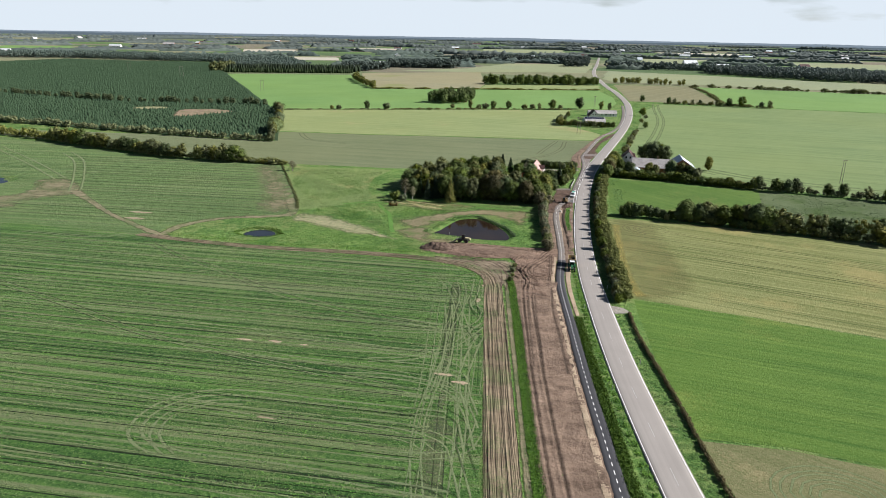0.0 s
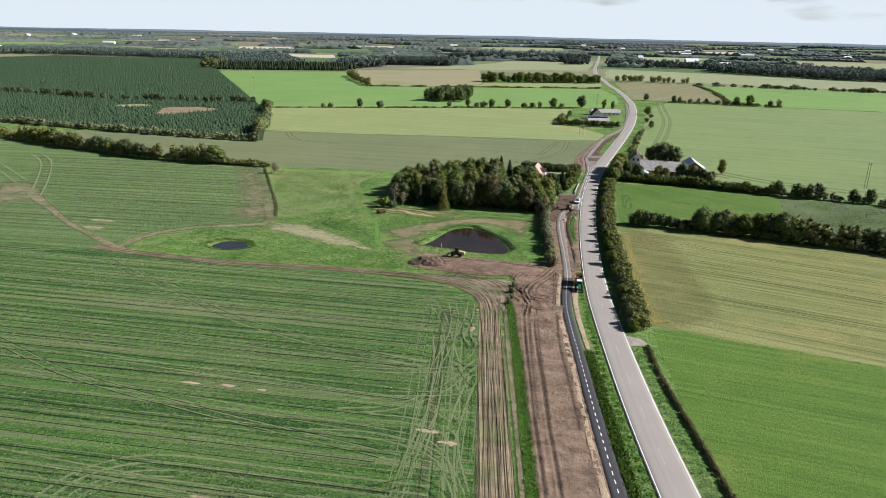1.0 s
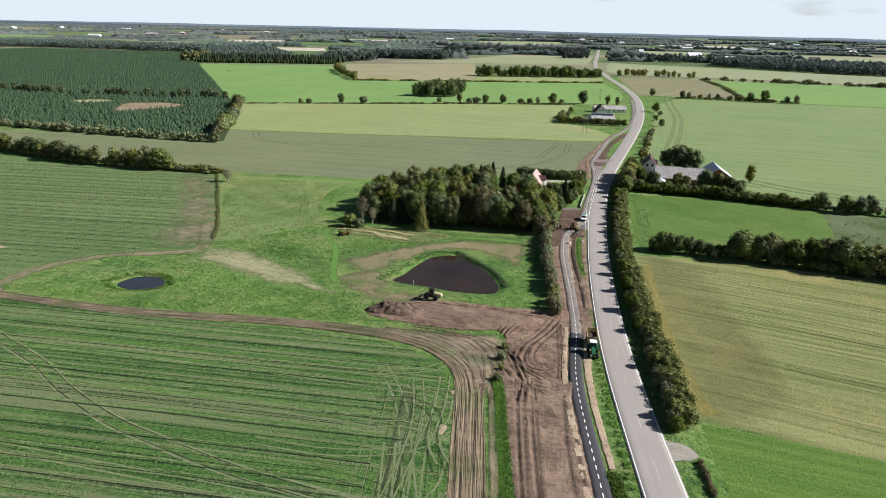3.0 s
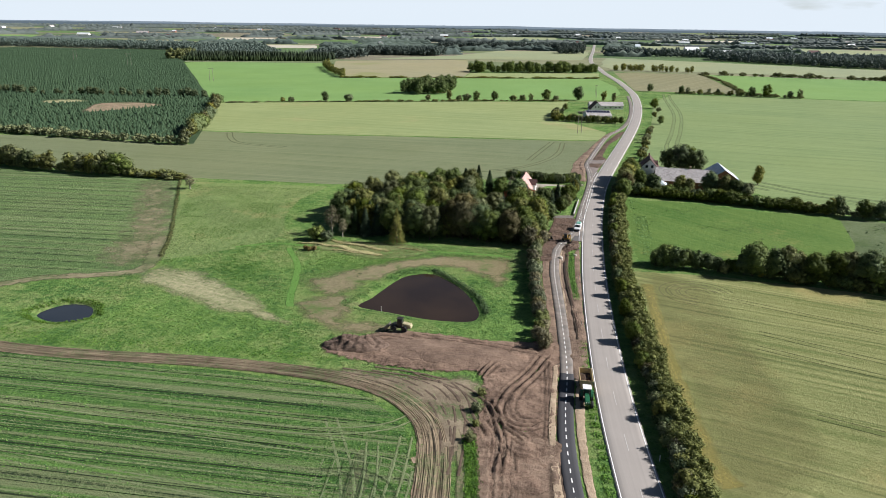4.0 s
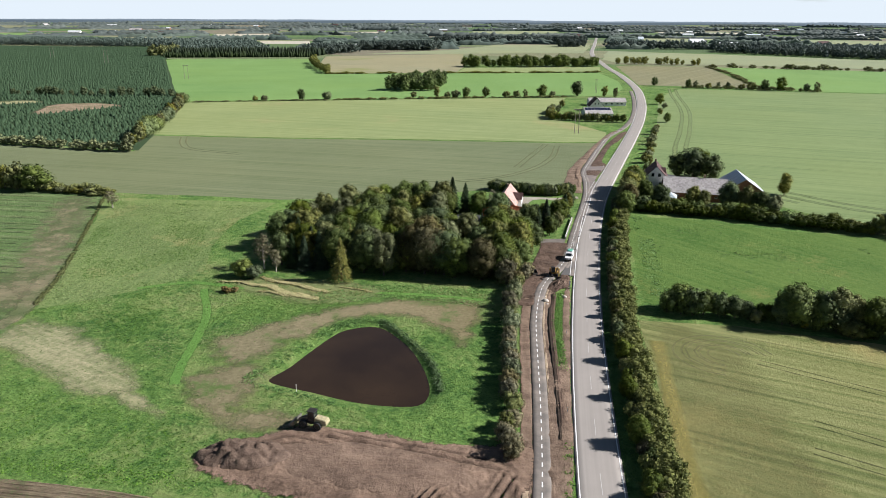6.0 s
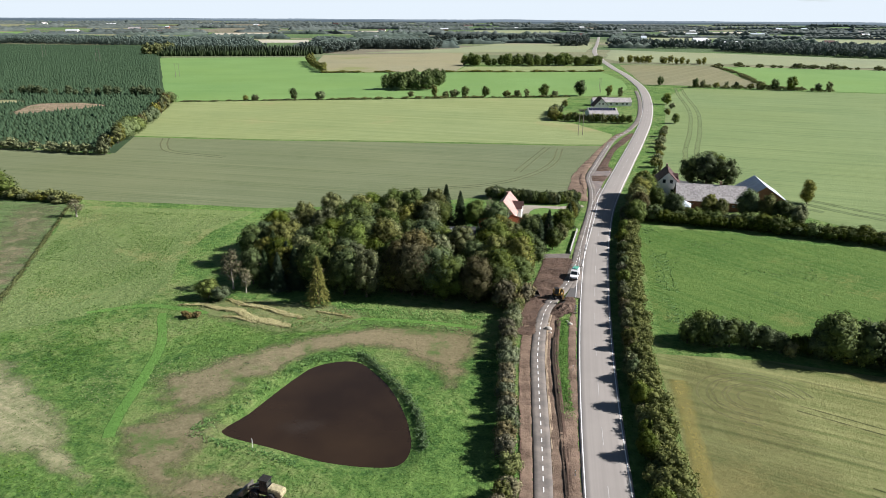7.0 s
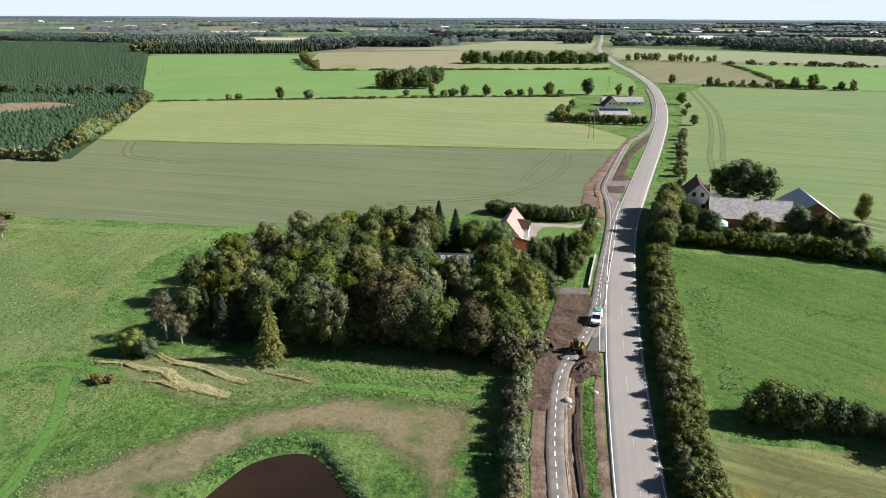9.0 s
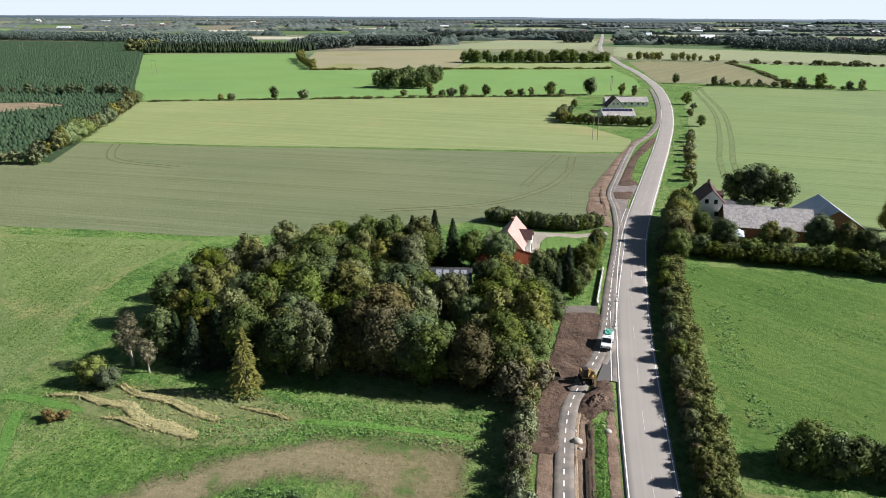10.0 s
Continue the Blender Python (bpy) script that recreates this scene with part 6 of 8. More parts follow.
hedge(["ash", "beech", "ash", "willow"], [(-206, 449), (-214, 470), (-224, 498), (-248, 560), (-274, 617)], 5.5, 6.5, 10, 19, "plantation hedge", 0)
far_hedge([(-205, 447), (-240, 449), (-300, 455), (-400, 470), (-480, 480)], 4.5, 3, 6, 20, "hedge along the plantation")
stand("plantation_bushes", ["far_oak"], scatter_line([(-300, 646), (-380, 638), (-460, 632), (-620, 664)], 8, 2.5, np.random.default_rng(22)), 4, 8.5, 21, "pale bushes between the plantation blocks", 1.2, LEAF_WILLOW)
far_hedge([(-172, 652), (-118, 670), (-60, 690), (-2, 706)], 2.6, 0.6, 2.2, 121, "low field hedge", LEAF_OLIVE)
far_hedge([(-268, 620), (-200, 644), (-172, 652)], 3.0, 0.5, 1.4, 122, "low field hedge", LEAF_OLIVE)
far_hedge([(98, 798), (150, 795), (205, 786)], 3.2, 1.5, 3.8, 123, "low field hedge", LEAF_OLIVE)
for x, y, h, kind in ((-228, 636, 4, "green_bush"), (-221, 637, 4.5, "green_bush"), (-196, 647, 8.5, "oak"), (-178, 652, 6.5, "willow"), (-118, 682, 4.5, "bush"), (-101, 686, 9, "ash"), (-92, 684, 5, "bush"), (-86, 686, 6, "green_bush"), (-78, 687, 8.5, "oak"), (-63, 692, 8.5, "oak"),
                      (-48, 696, 5, "bush"), (-40, 698, 5.5, "bush"), (-33, 700, 6.5, "ash"), (-20, 704, 10, "oak"), (-12, 704, 5, "bush"), (6, 716, 12, "oak"), (28, 716, 9, "ash"), (36, 712, 8, "ash"),
                      (76, 810, 8, "oak"), (103, 798, 8, "oak"), (109, 798, 7, "ash"), (120, 798, 5, "bush"), (128, 798, 6, "ash"), (136, 797, 6, "oak"), (147, 795, 5, "bush"), (155, 794, 7, "bush"), (165, 792, 9, "oak"), (177, 790, 12, "maple"), (196, 786, 7, "oak"), (204, 785, 9, "ash"),
                      (65, 677, 8, "oak"), (-8, 590, 5, "ash"), (-6, 620, 5.5, "ash"), (-4, 650, 5, "bush"), (66, 655, 4, "bush"), (60, 625, 4, "bush"), (60, 590, 6, "oak")):
    tree(kind, x, y, h, None, "field trees")
hedge(["green_bush", "oak", "green_bush"], [(-8, 587), (4, 586), (18, 585), (33, 584)], 2.2, 4.0, 5.6, 23, "garden hedge")
hedge(["oak", "green_bush"], [(-9, 588), (-12, 602), (-10, 626)], 3.0, 4.0, 6.0, 231, "garden hedge")
copse = scatter_area([(-152, 722), (-140, 718), (-112, 722), (-106, 782), (-128, 790), (-150, 760)], 8, np.random.default_rng(30))
stand("field_copse", ["far_oak"], copse[~((copse[:, 0] > -130) & (copse[:, 0] < -110) & (copse[:, 1] > 733) & (copse[:, 1] < 754))], 9, 14, 31, "round copse of broad green trees")
rng = np.random.default_rng(31)
stand("hedge_wood", ["far_oak"], scatter_area([(-128, 990), (-50, 1012), (34, 1040), (38, 1064), (-50, 1042), (-128, 1014)], 9.5, rng), 9, 15, 32, "dense line of tall trees between far fields", 1.1)
stand("hedge_wood", ["far_ash"], scatter_area([(52, 1096), (110, 1092), (164, 1084), (166, 1100), (54, 1116)], 9, rng), 6, 11, 33, "dense line of trees beside the road", 1.2)
far_hedge([(-253, 868), (-190, 888), (-124, 908), (-60, 924), (30, 952)], 5, 0.8, 2.6, 34, "low hedge between far fields")
far_hedge([(170, 1064), (240, 1056), (360, 1040), (560, 1012)], 6, 2, 7, 35, "hedge between far fields")
far_hedge([(166, 1066), (172, 960), (166, 830), (190, 800)], 5, 0.8, 2.2, 136, "low hedge between far fields")
stand("field_hedge", ["far_ash"], scatter_line([(-255, 872), (-272, 905), (-300, 960), (-330, 1030)], 7, 2, rng), 7, 12, 36, "tall field hedge of broad trees", 1.2)

# the plantation of young firs: thousands of small cones in rows
rng = np.random.default_rng(5)
PLANT = [(-480, 482), (-300, 460), (-206, 454), (-226, 500), (-280, 622), (-299, 647), (-553, 1050), (-738, 1355), (-1080, 1346), (-1145, 800), (-700, 564)]


SCAR_SOIL = soft(soil_mat("clearing_soil", (0.16, 0.115, 0.075), (0.36, 0.27, 0.18), green=0.5), 0.7, 0.15, 0.25, 0.7)
SCARS = [[(-336, 542), (-321, 562), (-307, 590), (-333, 601), (-357, 590), (-352, 570)],
         [(-398, 579), (-373, 593), (-388, 606), (-409, 596)]]


def firs(loop, seed):
    r = np.random.default_rng(seed)
    a = radians(24)
    P = np.array(loop)
    U = np.arange(-1600, 1600, 3.3)
    W = np.arange(-400, 1900, 3.7)
    X, Y = np.meshgrid(U, W)
    x, y = (X * math.cos(a) - Y * math.sin(a)).ravel(), (X * math.sin(a) + Y * math.cos(a)).ravel()
    x, y = x + r.uniform(-1.3, 1.3, x.size), y + r.uniform(-1.3, 1.3, x.size)
    keep = inside_depth(P, x, y) > 2
    for scar in SCARS:
        keep &= ~(inside_depth(np.array(scar, float), x, y) > -3)
    keep &= r.uniform(0, 1, x.size) < 0.93
    x, y = x[keep], y[keep]
    n, z = len(x), height(x, y)
    h, w = r.uniform(1.8, 3.2, n), r.uniform(0.9, 1.4, n)
    ang = r.uniform(0, 6.28, n)
    ring = [np.stack([x + w * np.cos(ang + k * 2 * math.pi / 5), y + w * np.sin(ang + k * 2 * math.pi / 5), z + 0.15], 1) for k in range(5)]
    V = np.stack(ring + [np.stack([x, y, z + h], 1)], 1)
    F = np.array([[k, (k + 1) % 5, 5] for k in range(5)])[None] + (np.arange(n) * 6)[:, None, None]
    me = quads_mesh("fir_plantation", V.reshape(-1, 3), F.reshape(-1, 3), leaf_mat("young_fir", (0.02, 0.046, 0.02), (0.05, 0.09, 0.038), 0.01))
    tagged(new("fir_plantation", me), "rows of young dark green firs", "plantation", kind="stuff")


firs(PLANT, 77)
for scar in SCARS:
    soft_patch("plantation_scar", scar, STRAW_PATCH if scar is SCARS[1] else SCAR_SOIL, 0.12, "bare straw-coloured clearing in the plantation", 3, 6)

# far fields that lie open between the woods
FAR_PALE = field_mat("far_pale_crop", (0.2, 0.235, 0.11), (0.27, 0.3, 0.15), 5, bands=0.5, grain=0.5)
FAR_CREAM = field_mat("far_cream_stubble", (0.36, 0.34, 0.22), (0.5, 0.47, 0.32), 5, bands=0.5, grain=0.5)
FAR_OPEN = [([(-327, 1250), (20, 1368), (40, 1740), (-160, 1700), (-215, 1420), (-250, 1380)], FAR_PALE), ([(44, 1194), (60, 1122), (172, 1112), (246, 1100), (345, 1076), (560, 1040), (560, 1240), (421, 1288), (240, 1390), (65, 1465)], FAR_PALE),
            ([(157, 1838), (270, 1952), (412, 2293), (200, 2286)], FAR_PALE), ([(-334, 2563), (-40, 2654), (-68, 3030), (-388, 2946)], FAR_PALE), ([(-998, 2016), (-849, 2087), (-961, 2316), (-1111, 2240)], FAR_CREAM),
            ([(-1700, 1800), (-1471, 1890), (-1634, 2069), (-1800, 1980)], BRIGHT_FAR), ([(-791, 2468), (-640, 2551), (-689, 2731), (-848, 2632)], FAR_CREAM), ([(-657, 1587), (-559, 1622), (-627, 1795), (-735, 1755)], FAR_CREAM), ([(560, 1900), (760, 1840), (860, 2200), (620, 2260)], FAR_PALE),
            ([(-1010, 1306), (-900, 1340), (-905, 1366), (-1010, 1360)], FAR_CREAM), ([(330, 2700), (620, 2760), (640, 3050), (320, 3000)], FAR_CREAM)]
for corners, mat in FAR_OPEN:
    field("far_field", corners, mat, 0.3, "far open field between dark woods", 60, 4)

# far woods and hedgerows
rng = np.random.default_rng(12)
far_trees("far_wood", "dark conifer shelter belt", scatter_area([(-574, 1078), (-380, 1146), (-376, 1164), (-580, 1096)], 4.0, rng), 40, 2, 7, 9, NEEDLE, True)
far_trees("far_wood", "tall dark conifer shelter belt", scatter_area([(-590, 1112), (-382, 1186), (-376, 1216), (-600, 1142)], 4.4, rng), 45, 2, 11.5, 13.5, NEEDLE, True)
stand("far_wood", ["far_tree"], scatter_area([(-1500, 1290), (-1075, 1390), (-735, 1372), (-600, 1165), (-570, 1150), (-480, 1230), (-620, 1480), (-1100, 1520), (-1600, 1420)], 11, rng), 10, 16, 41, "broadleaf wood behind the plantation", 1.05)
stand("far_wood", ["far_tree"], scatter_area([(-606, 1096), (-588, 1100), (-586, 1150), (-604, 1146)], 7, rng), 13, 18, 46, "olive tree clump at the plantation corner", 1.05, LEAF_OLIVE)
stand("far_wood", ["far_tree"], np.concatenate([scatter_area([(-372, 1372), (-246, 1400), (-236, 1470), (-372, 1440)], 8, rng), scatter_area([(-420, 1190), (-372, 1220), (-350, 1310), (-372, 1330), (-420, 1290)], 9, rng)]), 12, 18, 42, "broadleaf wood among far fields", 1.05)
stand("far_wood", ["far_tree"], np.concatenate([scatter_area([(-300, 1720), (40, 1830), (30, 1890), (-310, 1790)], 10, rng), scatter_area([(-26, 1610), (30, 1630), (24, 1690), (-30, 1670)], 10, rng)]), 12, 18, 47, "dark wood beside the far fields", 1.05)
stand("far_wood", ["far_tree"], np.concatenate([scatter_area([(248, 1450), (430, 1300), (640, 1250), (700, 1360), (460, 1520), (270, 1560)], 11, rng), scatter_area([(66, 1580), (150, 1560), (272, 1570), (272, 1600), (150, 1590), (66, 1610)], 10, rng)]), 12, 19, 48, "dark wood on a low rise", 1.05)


def canopy(name, label, lines, seed, mat=None):
    """Far hedgerows and woods whose trees cannot be told apart: bumpy strips of closed canopy. lines: (points, depth, height)."""
    r = np.random.default_rng(seed)
    Vs, Fs, k = [], [], 0
    for pts, depth, h in lines:
        pts = np.asarray(pts, float)
        n = len(pts)
        t = np.gradient(pts, axis=0)
        t /= np.linalg.norm(t, axis=1)[:, None] + 1e-9
        nrm = np.stack([-t[:, 1], t[:, 0]], 1)
        ends = np.clip(np.minimum(np.arange(n), np.arange(n)[::-1]) / 2.0, 0, 1) * 0.6 + 0.4
        tall = h * ends * (1 + 0.2 * r.normal(size=n))
        inner = max(1, int(depth / 9))
        prof = [(0.0, 0.0), (0.04, 0.62)] + [(0.12 + 0.76 * (q + 0.5) / inner, 1.0) for q in range(inner)] + [(0.96, 0.6), (1.0, 0.0)]
        rows = []
        for f, e in prof:
            p = pts + nrm * (f - 0.5) * depth + r.normal(size=(n, 2)) * 0.9
            rows.append(np.stack([p[:, 0], p[:, 1], height(p[:, 0], p[:, 1]) - 0.3 + tall * e * (1 + 0.17 * r.normal(size=n))], 1))
        m = len(prof)
        Vs.append(np.concatenate(rows))
        a, b = np.meshgrid(np.arange(n - 1), np.arange(m - 1))
        c = (b * n + a).ravel() + k
        Fs.append(np.stack([c, c + 1, c + 1 + n, c + n], 1))
        k += n * m
    me = quads_mesh(name, np.concatenate(Vs), np.concatenate(Fs), mat or FAR_LEAF_HAZED)
    return tagged(new(name, me), label, "woodland", kind="stuff")


def far_country(seed):
    """Hedgerows and narrow woods in long broken lines across the far country."""
    r = np.random.default_rng(seed)
    open_fields = [np.array(c, float) for c, m in FAR_OPEN]
    bands = {"hedgerows and small woods beyond the fields": [], "distant woods towards the horizon": []}
    d = 1330.0
    while d < 4050:
        a = -1.0
        while a < 0.85:
            ln, gap = r.uniform(90, 520) / d, r.uniform(30, 260) / d * (1.2 if d < 2000 else 0.7)
            depth, h, lift, wob = (r.uniform(5, 10) if r.uniform() < 0.6 or d < 2100 else r.uniform(20, 60)), r.uniform(4.5, 11), r.uniform(-45, 45), r.uniform(0, 6)
            b = np.arange(a, min(a + ln, 0.85), 5.5 / d)
            q = d + lift + 150 * np.sin(b * 3 + d * 0.01) + 14 * np.sin(b * 40 + wob)
            x, y = q * np.sin(b), 150 + q * np.cos(b)
            ok = ~((np.abs(x - np.interp(y, ROAD[:, 1], ROAD[:, 0])) < 20 + depth / 2) & (y < 2300)) & ~((y < 1330 + depth) & (x > -560) & (x < 650)) & ~((y < 1560) & (x < -480))
            for P in open_fields:
                ok &= inside_depth(P, x, y) < -4 - depth / 2
            run = []
            for xx, yy, good in zip(x, y, ok):
                if good:
                    run.append((xx, yy))
                if (not good or (xx, yy) == (x[-1], y[-1])) and run:
                    if len(run) > (12 if depth > 15 else 3):
                        bands["hedgerows and small woods beyond the fields" if d < 2100 else "distant woods towards the horizon"].append((run, depth, h))
                    run = []
            a += ln + gap
        d *= 1.042
    for i, (label, lines) in enumerate(bands.items()):
        canopy("far_hedgerow", label, lines, seed + i)


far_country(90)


def ridge(radius, top, vary, colour, seed):
    """A plain glowing backdrop of wooded hills on the horizon, with the blue haze put into its colour."""
    m = bpy.data.materials.new("hazy_distance")
    m.use_nodes = True
    t = m.node_tree
    t.nodes.clear()
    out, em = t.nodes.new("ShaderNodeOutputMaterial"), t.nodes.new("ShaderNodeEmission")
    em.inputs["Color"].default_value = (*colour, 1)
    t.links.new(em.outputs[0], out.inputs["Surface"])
    a = np.linspace(-1.25, 1.1, 1400)
    z = np.array([top + vary * (noise.noise((v * 5, seed, 0)) + 0.5 * noise.noise((v * 17, seed, 2))) + 1.3 * noise.noise((v * 220, seed, 4)) for v in a])
    x, y = radius * np.sin(a), 200 + radius * np.cos(a)
    V = np.concatenate([np.stack([x, y, np.full(len(a), -20.0)], 1), np.stack([x, y, z], 1)])
    i = np.arange(len(a) - 1)
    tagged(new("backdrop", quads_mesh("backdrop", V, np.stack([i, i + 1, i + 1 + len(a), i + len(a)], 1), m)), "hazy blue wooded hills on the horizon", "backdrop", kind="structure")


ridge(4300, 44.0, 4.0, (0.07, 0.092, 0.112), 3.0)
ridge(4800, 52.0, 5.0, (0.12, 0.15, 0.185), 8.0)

for x, y, h in ((-15.6, 204, 1.6), (-15.2, 209, 1.2), (-15.8, 214, 1.8), (-15.6, 220, 1.4)):
    tree("bush", x, y, h, h * 1.3, "weeds by the yard")

# ---------------------------------------------------------------- buildings
def tile_mat(name, c, rows=0.35, vary=0.3, along=0.9):
    """A roof of tiles or sheets: courses across the slope, sheets along it, weathered in patches."""
    k = Mat(name, 0.75, 0.0, 0.3)
    p = k.local()
    sep = k.node("ShaderNodeSeparateXYZ")
    k.link(p, sep.inputs[0])
    n, big = k.noise(p, 3.0, 4), k.noise(p, 0.5, 4)
    cells = k.node("ShaderNodeTexVoronoi", Scale=1.0, Randomness=0.25)
    k.link(k.mapped(p, (1 / along, 1 / rows, 1 / rows)), cells.inputs["Vector"])
    sc = k.node("ShaderNodeSeparateColor")
    k.link(cells.outputs["Color"], sc.inputs[0])
    f = k.math("ADD", k.math("MULTIPLY", sc.outputs[0], 0.4), k.math("ADD", k.math("MULTIPLY", n, 0.25), k.math("MULTIPLY", big, 0.35)))
    k.color(k.mix(k.ramp(f, 0.25, 0.75), tuple(v * (1 - vary) for v in c), tuple(min(1, v * (1 + vary)) for v in c)))
    wave = k.math("SINE", k.math("MULTIPLY", sep.outputs[0], 2 * math.pi / (along * 0.35)))
    course = k.math("FRACT", k.math("MULTIPLY", sep.outputs[2], 1 / rows))
    k.bump(k.math("ADD", k.math("MULTIPLY", wave, 0.5), course), 0.6, 0.05)
    return k.m


def brick_mat(name, c):
    k = Mat(name, 0.9, 0.0, 0.2)
    p = k.local()
    n1, n2 = k.noise(p, 1.2, 5), k.noise(p, 14, 3)
    k.color(k.mix(k.ramp(k.math("ADD", k.math("MULTIPLY", n1, 0.5), k.math("MULTIPLY", n2, 0.5)), 0.3, 0.7), tuple(v * 0.65 for v in c), tuple(v * 1.2 for v in c)))
    k.bump(n2, 0.4, 0.02)
    return k.m


WHITE_WALL = plain_mat("white_render", (0.78, 0.77, 0.74), 0.85, 0, 0.07, 0.6)
BRICK_WALL = brick_mat("red_brick", (0.26, 0.12, 0.08))
DARK_WALL = plain_mat("black_timber", (0.04, 0.038, 0.036), 0.8, 0, 0.2)
PINK_TILE = tile_mat("sunlit_red_tile", (0.46, 0.29, 0.25), 0.33, 0.2, 0.3)
ORANGE_TILE = tile_mat("new_orange_tile", (0.5, 0.13, 0.05), 0.33, 0.15, 0.3)
DARK_TILE = tile_mat("dark_red_tile", (0.085, 0.045, 0.04), 0.33, 0.3, 0.3)
GREY_SHEET = tile_mat("lichen_fibre_cement", (0.36, 0.335, 0.32), 0.6, 0.28, 0.5)
BLUE_SHEET = tile_mat("grey_steel_sheet", (0.5, 0.56, 0.6), 1.2, 0.12, 1.0)
SLATE = tile_mat("dark_slate", (0.06, 0.06, 0.065), 0.3, 0.3, 0.5)
WHITE_SHEET = tile_mat("white_roof_sheet", (0.6, 0.62, 0.62), 1.2, 0.12, 1.0)
FRAME_WHITE = plain_mat("painted_wood_white", (0.75, 0.74, 0.71), 0.5)
FRAME_DARK = plain_mat("painted_wood_dark", (0.05, 0.06, 0.05), 0.5)
PANE = Mat("window_glass", 0.06, 0.0, 0.6).color((0.02, 0.025, 0.03)).m
PANEL = Mat("solar_cell", 0.15, 0.0, 0.6).color((0.02, 0.025, 0.05)).m
PALE_PANEL = Mat("grey_solar_panel", 0.2, 0.0, 0.6).color((0.3, 0.32, 0.36)).m
CHIMNEY_BRICK = brick_mat("chimney_brick", (0.3, 0.2, 0.15))


def slab(bm, corners, thick):
    """A flat plate from four corners, thickened upwards along its normal."""
    c = [Vector(p) for p in corners]
    n = (c[1] - c[0]).cross(c[3] - c[0]).normalized()
    if n.z < 0:
        n.negate()
    lo, hi = [bm.verts.new(p) for p in c], [bm.verts.new(p + n * thick) for p in c]
    bm.faces.new(lo[::-1])
    bm.faces.new(hi)
    for i in range(4):
        bm.faces.new((lo[i], lo[(i + 1) % 4], hi[(i + 1) % 4], hi[i]))
    bmesh.ops.recalc_face_normals(bm, faces=bm.faces)
    return bm


def window(parent, side, at, z, w, h, L, W, frame_mat=None, name="window"):
    """A window in a wall: a frame with a cross bar, and a pane set back in it. side: which wall; at: its place along that wall."""
    m = {"+x": pose(L / 2, at, z, 0, 0, 90), "-x": pose(-L / 2, -at, z, 0, 0, -90), "+y": pose(-at, W / 2, z, 0, 0, 180), "-y": pose(at, -W / 2, z)}[side]
    bm = bmesh.new()
    t = 0.09
    for c, s in (((0, -0.03, h / 2 - t / 2), (w, 0.1, t)), ((0, -0.03, -h / 2 + t / 2), (w, 0.1, t)), ((w / 2 - t / 2, -0.03, 0), (t, 0.1, h - 2 * t)), ((-w / 2 + t / 2, -0.03, 0), (t, 0.1, h - 2 * t)), ((0, -0.02, 0), (t * 0.7, 0.06, h - 2 * t))):
        box(bm, c, s, m)
    frame_ob = part(name, bm, frame_mat or FRAME_WHITE, parent)
    bm = bmesh.new()
    box(bm, (0, 0.0, 0), (w - 2 * t, 0.04, h - 2 * t), m)
    part("pane", bm, PANE, frame_ob)
    return frame_ob


def gable_house(name, x, y, rz, L, W, eave, ridge, wall_mat, roof_mat, label, category="house", windows=(), chimneys=(), over=0.35, frame_mat=None, group="", roof_label="", plinth=1.2):
    """A house with a saddle roof; its ridge lies along the local x."""
    ob = thing(name, x, y, rz, label, category, group)
    bm = bmesh.new()
    prism(bm, [(-W / 2, -plinth), (W / 2, -plinth), (W / 2, eave), (0, ridge - 0.05), (-W / 2, eave)], "x", -L / 2, L / 2)
    part("wall", bm, wall_mat, ob)
    s = (ridge - eave) / (W / 2)
    for sgn in (1, -1):
        bm = bmesh.new()
        yo, zo = sgn * (W / 2 + over), eave - s * over
        slab(bm, [(-L / 2 - over, 0, ridge), (L / 2 + over, 0, ridge), (L / 2 + over, yo, zo), (-L / 2 - over, yo, zo)], 0.16)
        part("roof_slope", bm, roof_mat, ob, roof_label)
    bm = bmesh.new()
    tube(bm, (-L / 2 - over, 0, ridge + 0.12), (L / 2 + over, 0, ridge + 0.12), 0.14, n=6)
    part("ridge_cap", bm, roof_mat, ob)
    for cx, cy, top in chimneys:
        bm = bmesh.new()
        base = ridge - abs(cy) * s - 0.4
        box(bm, (cx, cy, (base + top) / 2), (0.7, 0.6, top - base))
        box(bm, (cx, cy, top + 0.06), (0.85, 0.75, 0.14), bevel=0.02)
        part("chimney", bm, CHIMNEY_BRICK, ob)
    for w in windows:
        window(ob, *w[:5], L, W, frame_mat, w[5] if len(w) > 5 else "window")
    return ob


# the farm east of the road
farmhouse = gable_house("farmhouse", 35.2, 425.8, 85.5, 12, 8.0, 4.8, 8.8, WHITE_WALL, DARK_TILE, "white rendered farmhouse with a steep dark tiled roof",
                        windows=[("-x", -1.2, 5.6, 1.0, 1.3), ("-x", 1.2, 5.6, 1.0, 1.3), ("-x", 1.8, 2.2, 1.1, 1.3), ("-x", -1.8, 2.2, 1.1, 1.3), ("-y", -3, 2.4, 1.1, 1.3), ("-y", 0, 2.4, 1.1, 1.3), ("-y", 3, 2.4, 1.1, 1.3), ("+y", 2, 2.4, 1.1, 1.3)],
                        chimneys=[(3.6, 0.3, 9.9)], frame_mat=FRAME_DARK)
bm = bmesh.new()
prism(bm, [(-1.1, 5.4), (1.1, 5.4), (1.1, 6.5), (0, 7.5), (-1.1, 6.5)], "y", -3.7, -1.2)
part("dormer", bm, DARK_TILE, farmhouse, "small gabled dormer")
bm = bmesh.new()
box(bm, (0.5, -5.6, 1.4), (4.4, 3.2, 5.0))
part("porch_wall", bm, WHITE_WALL, farmhouse)
bm = bmesh.new()
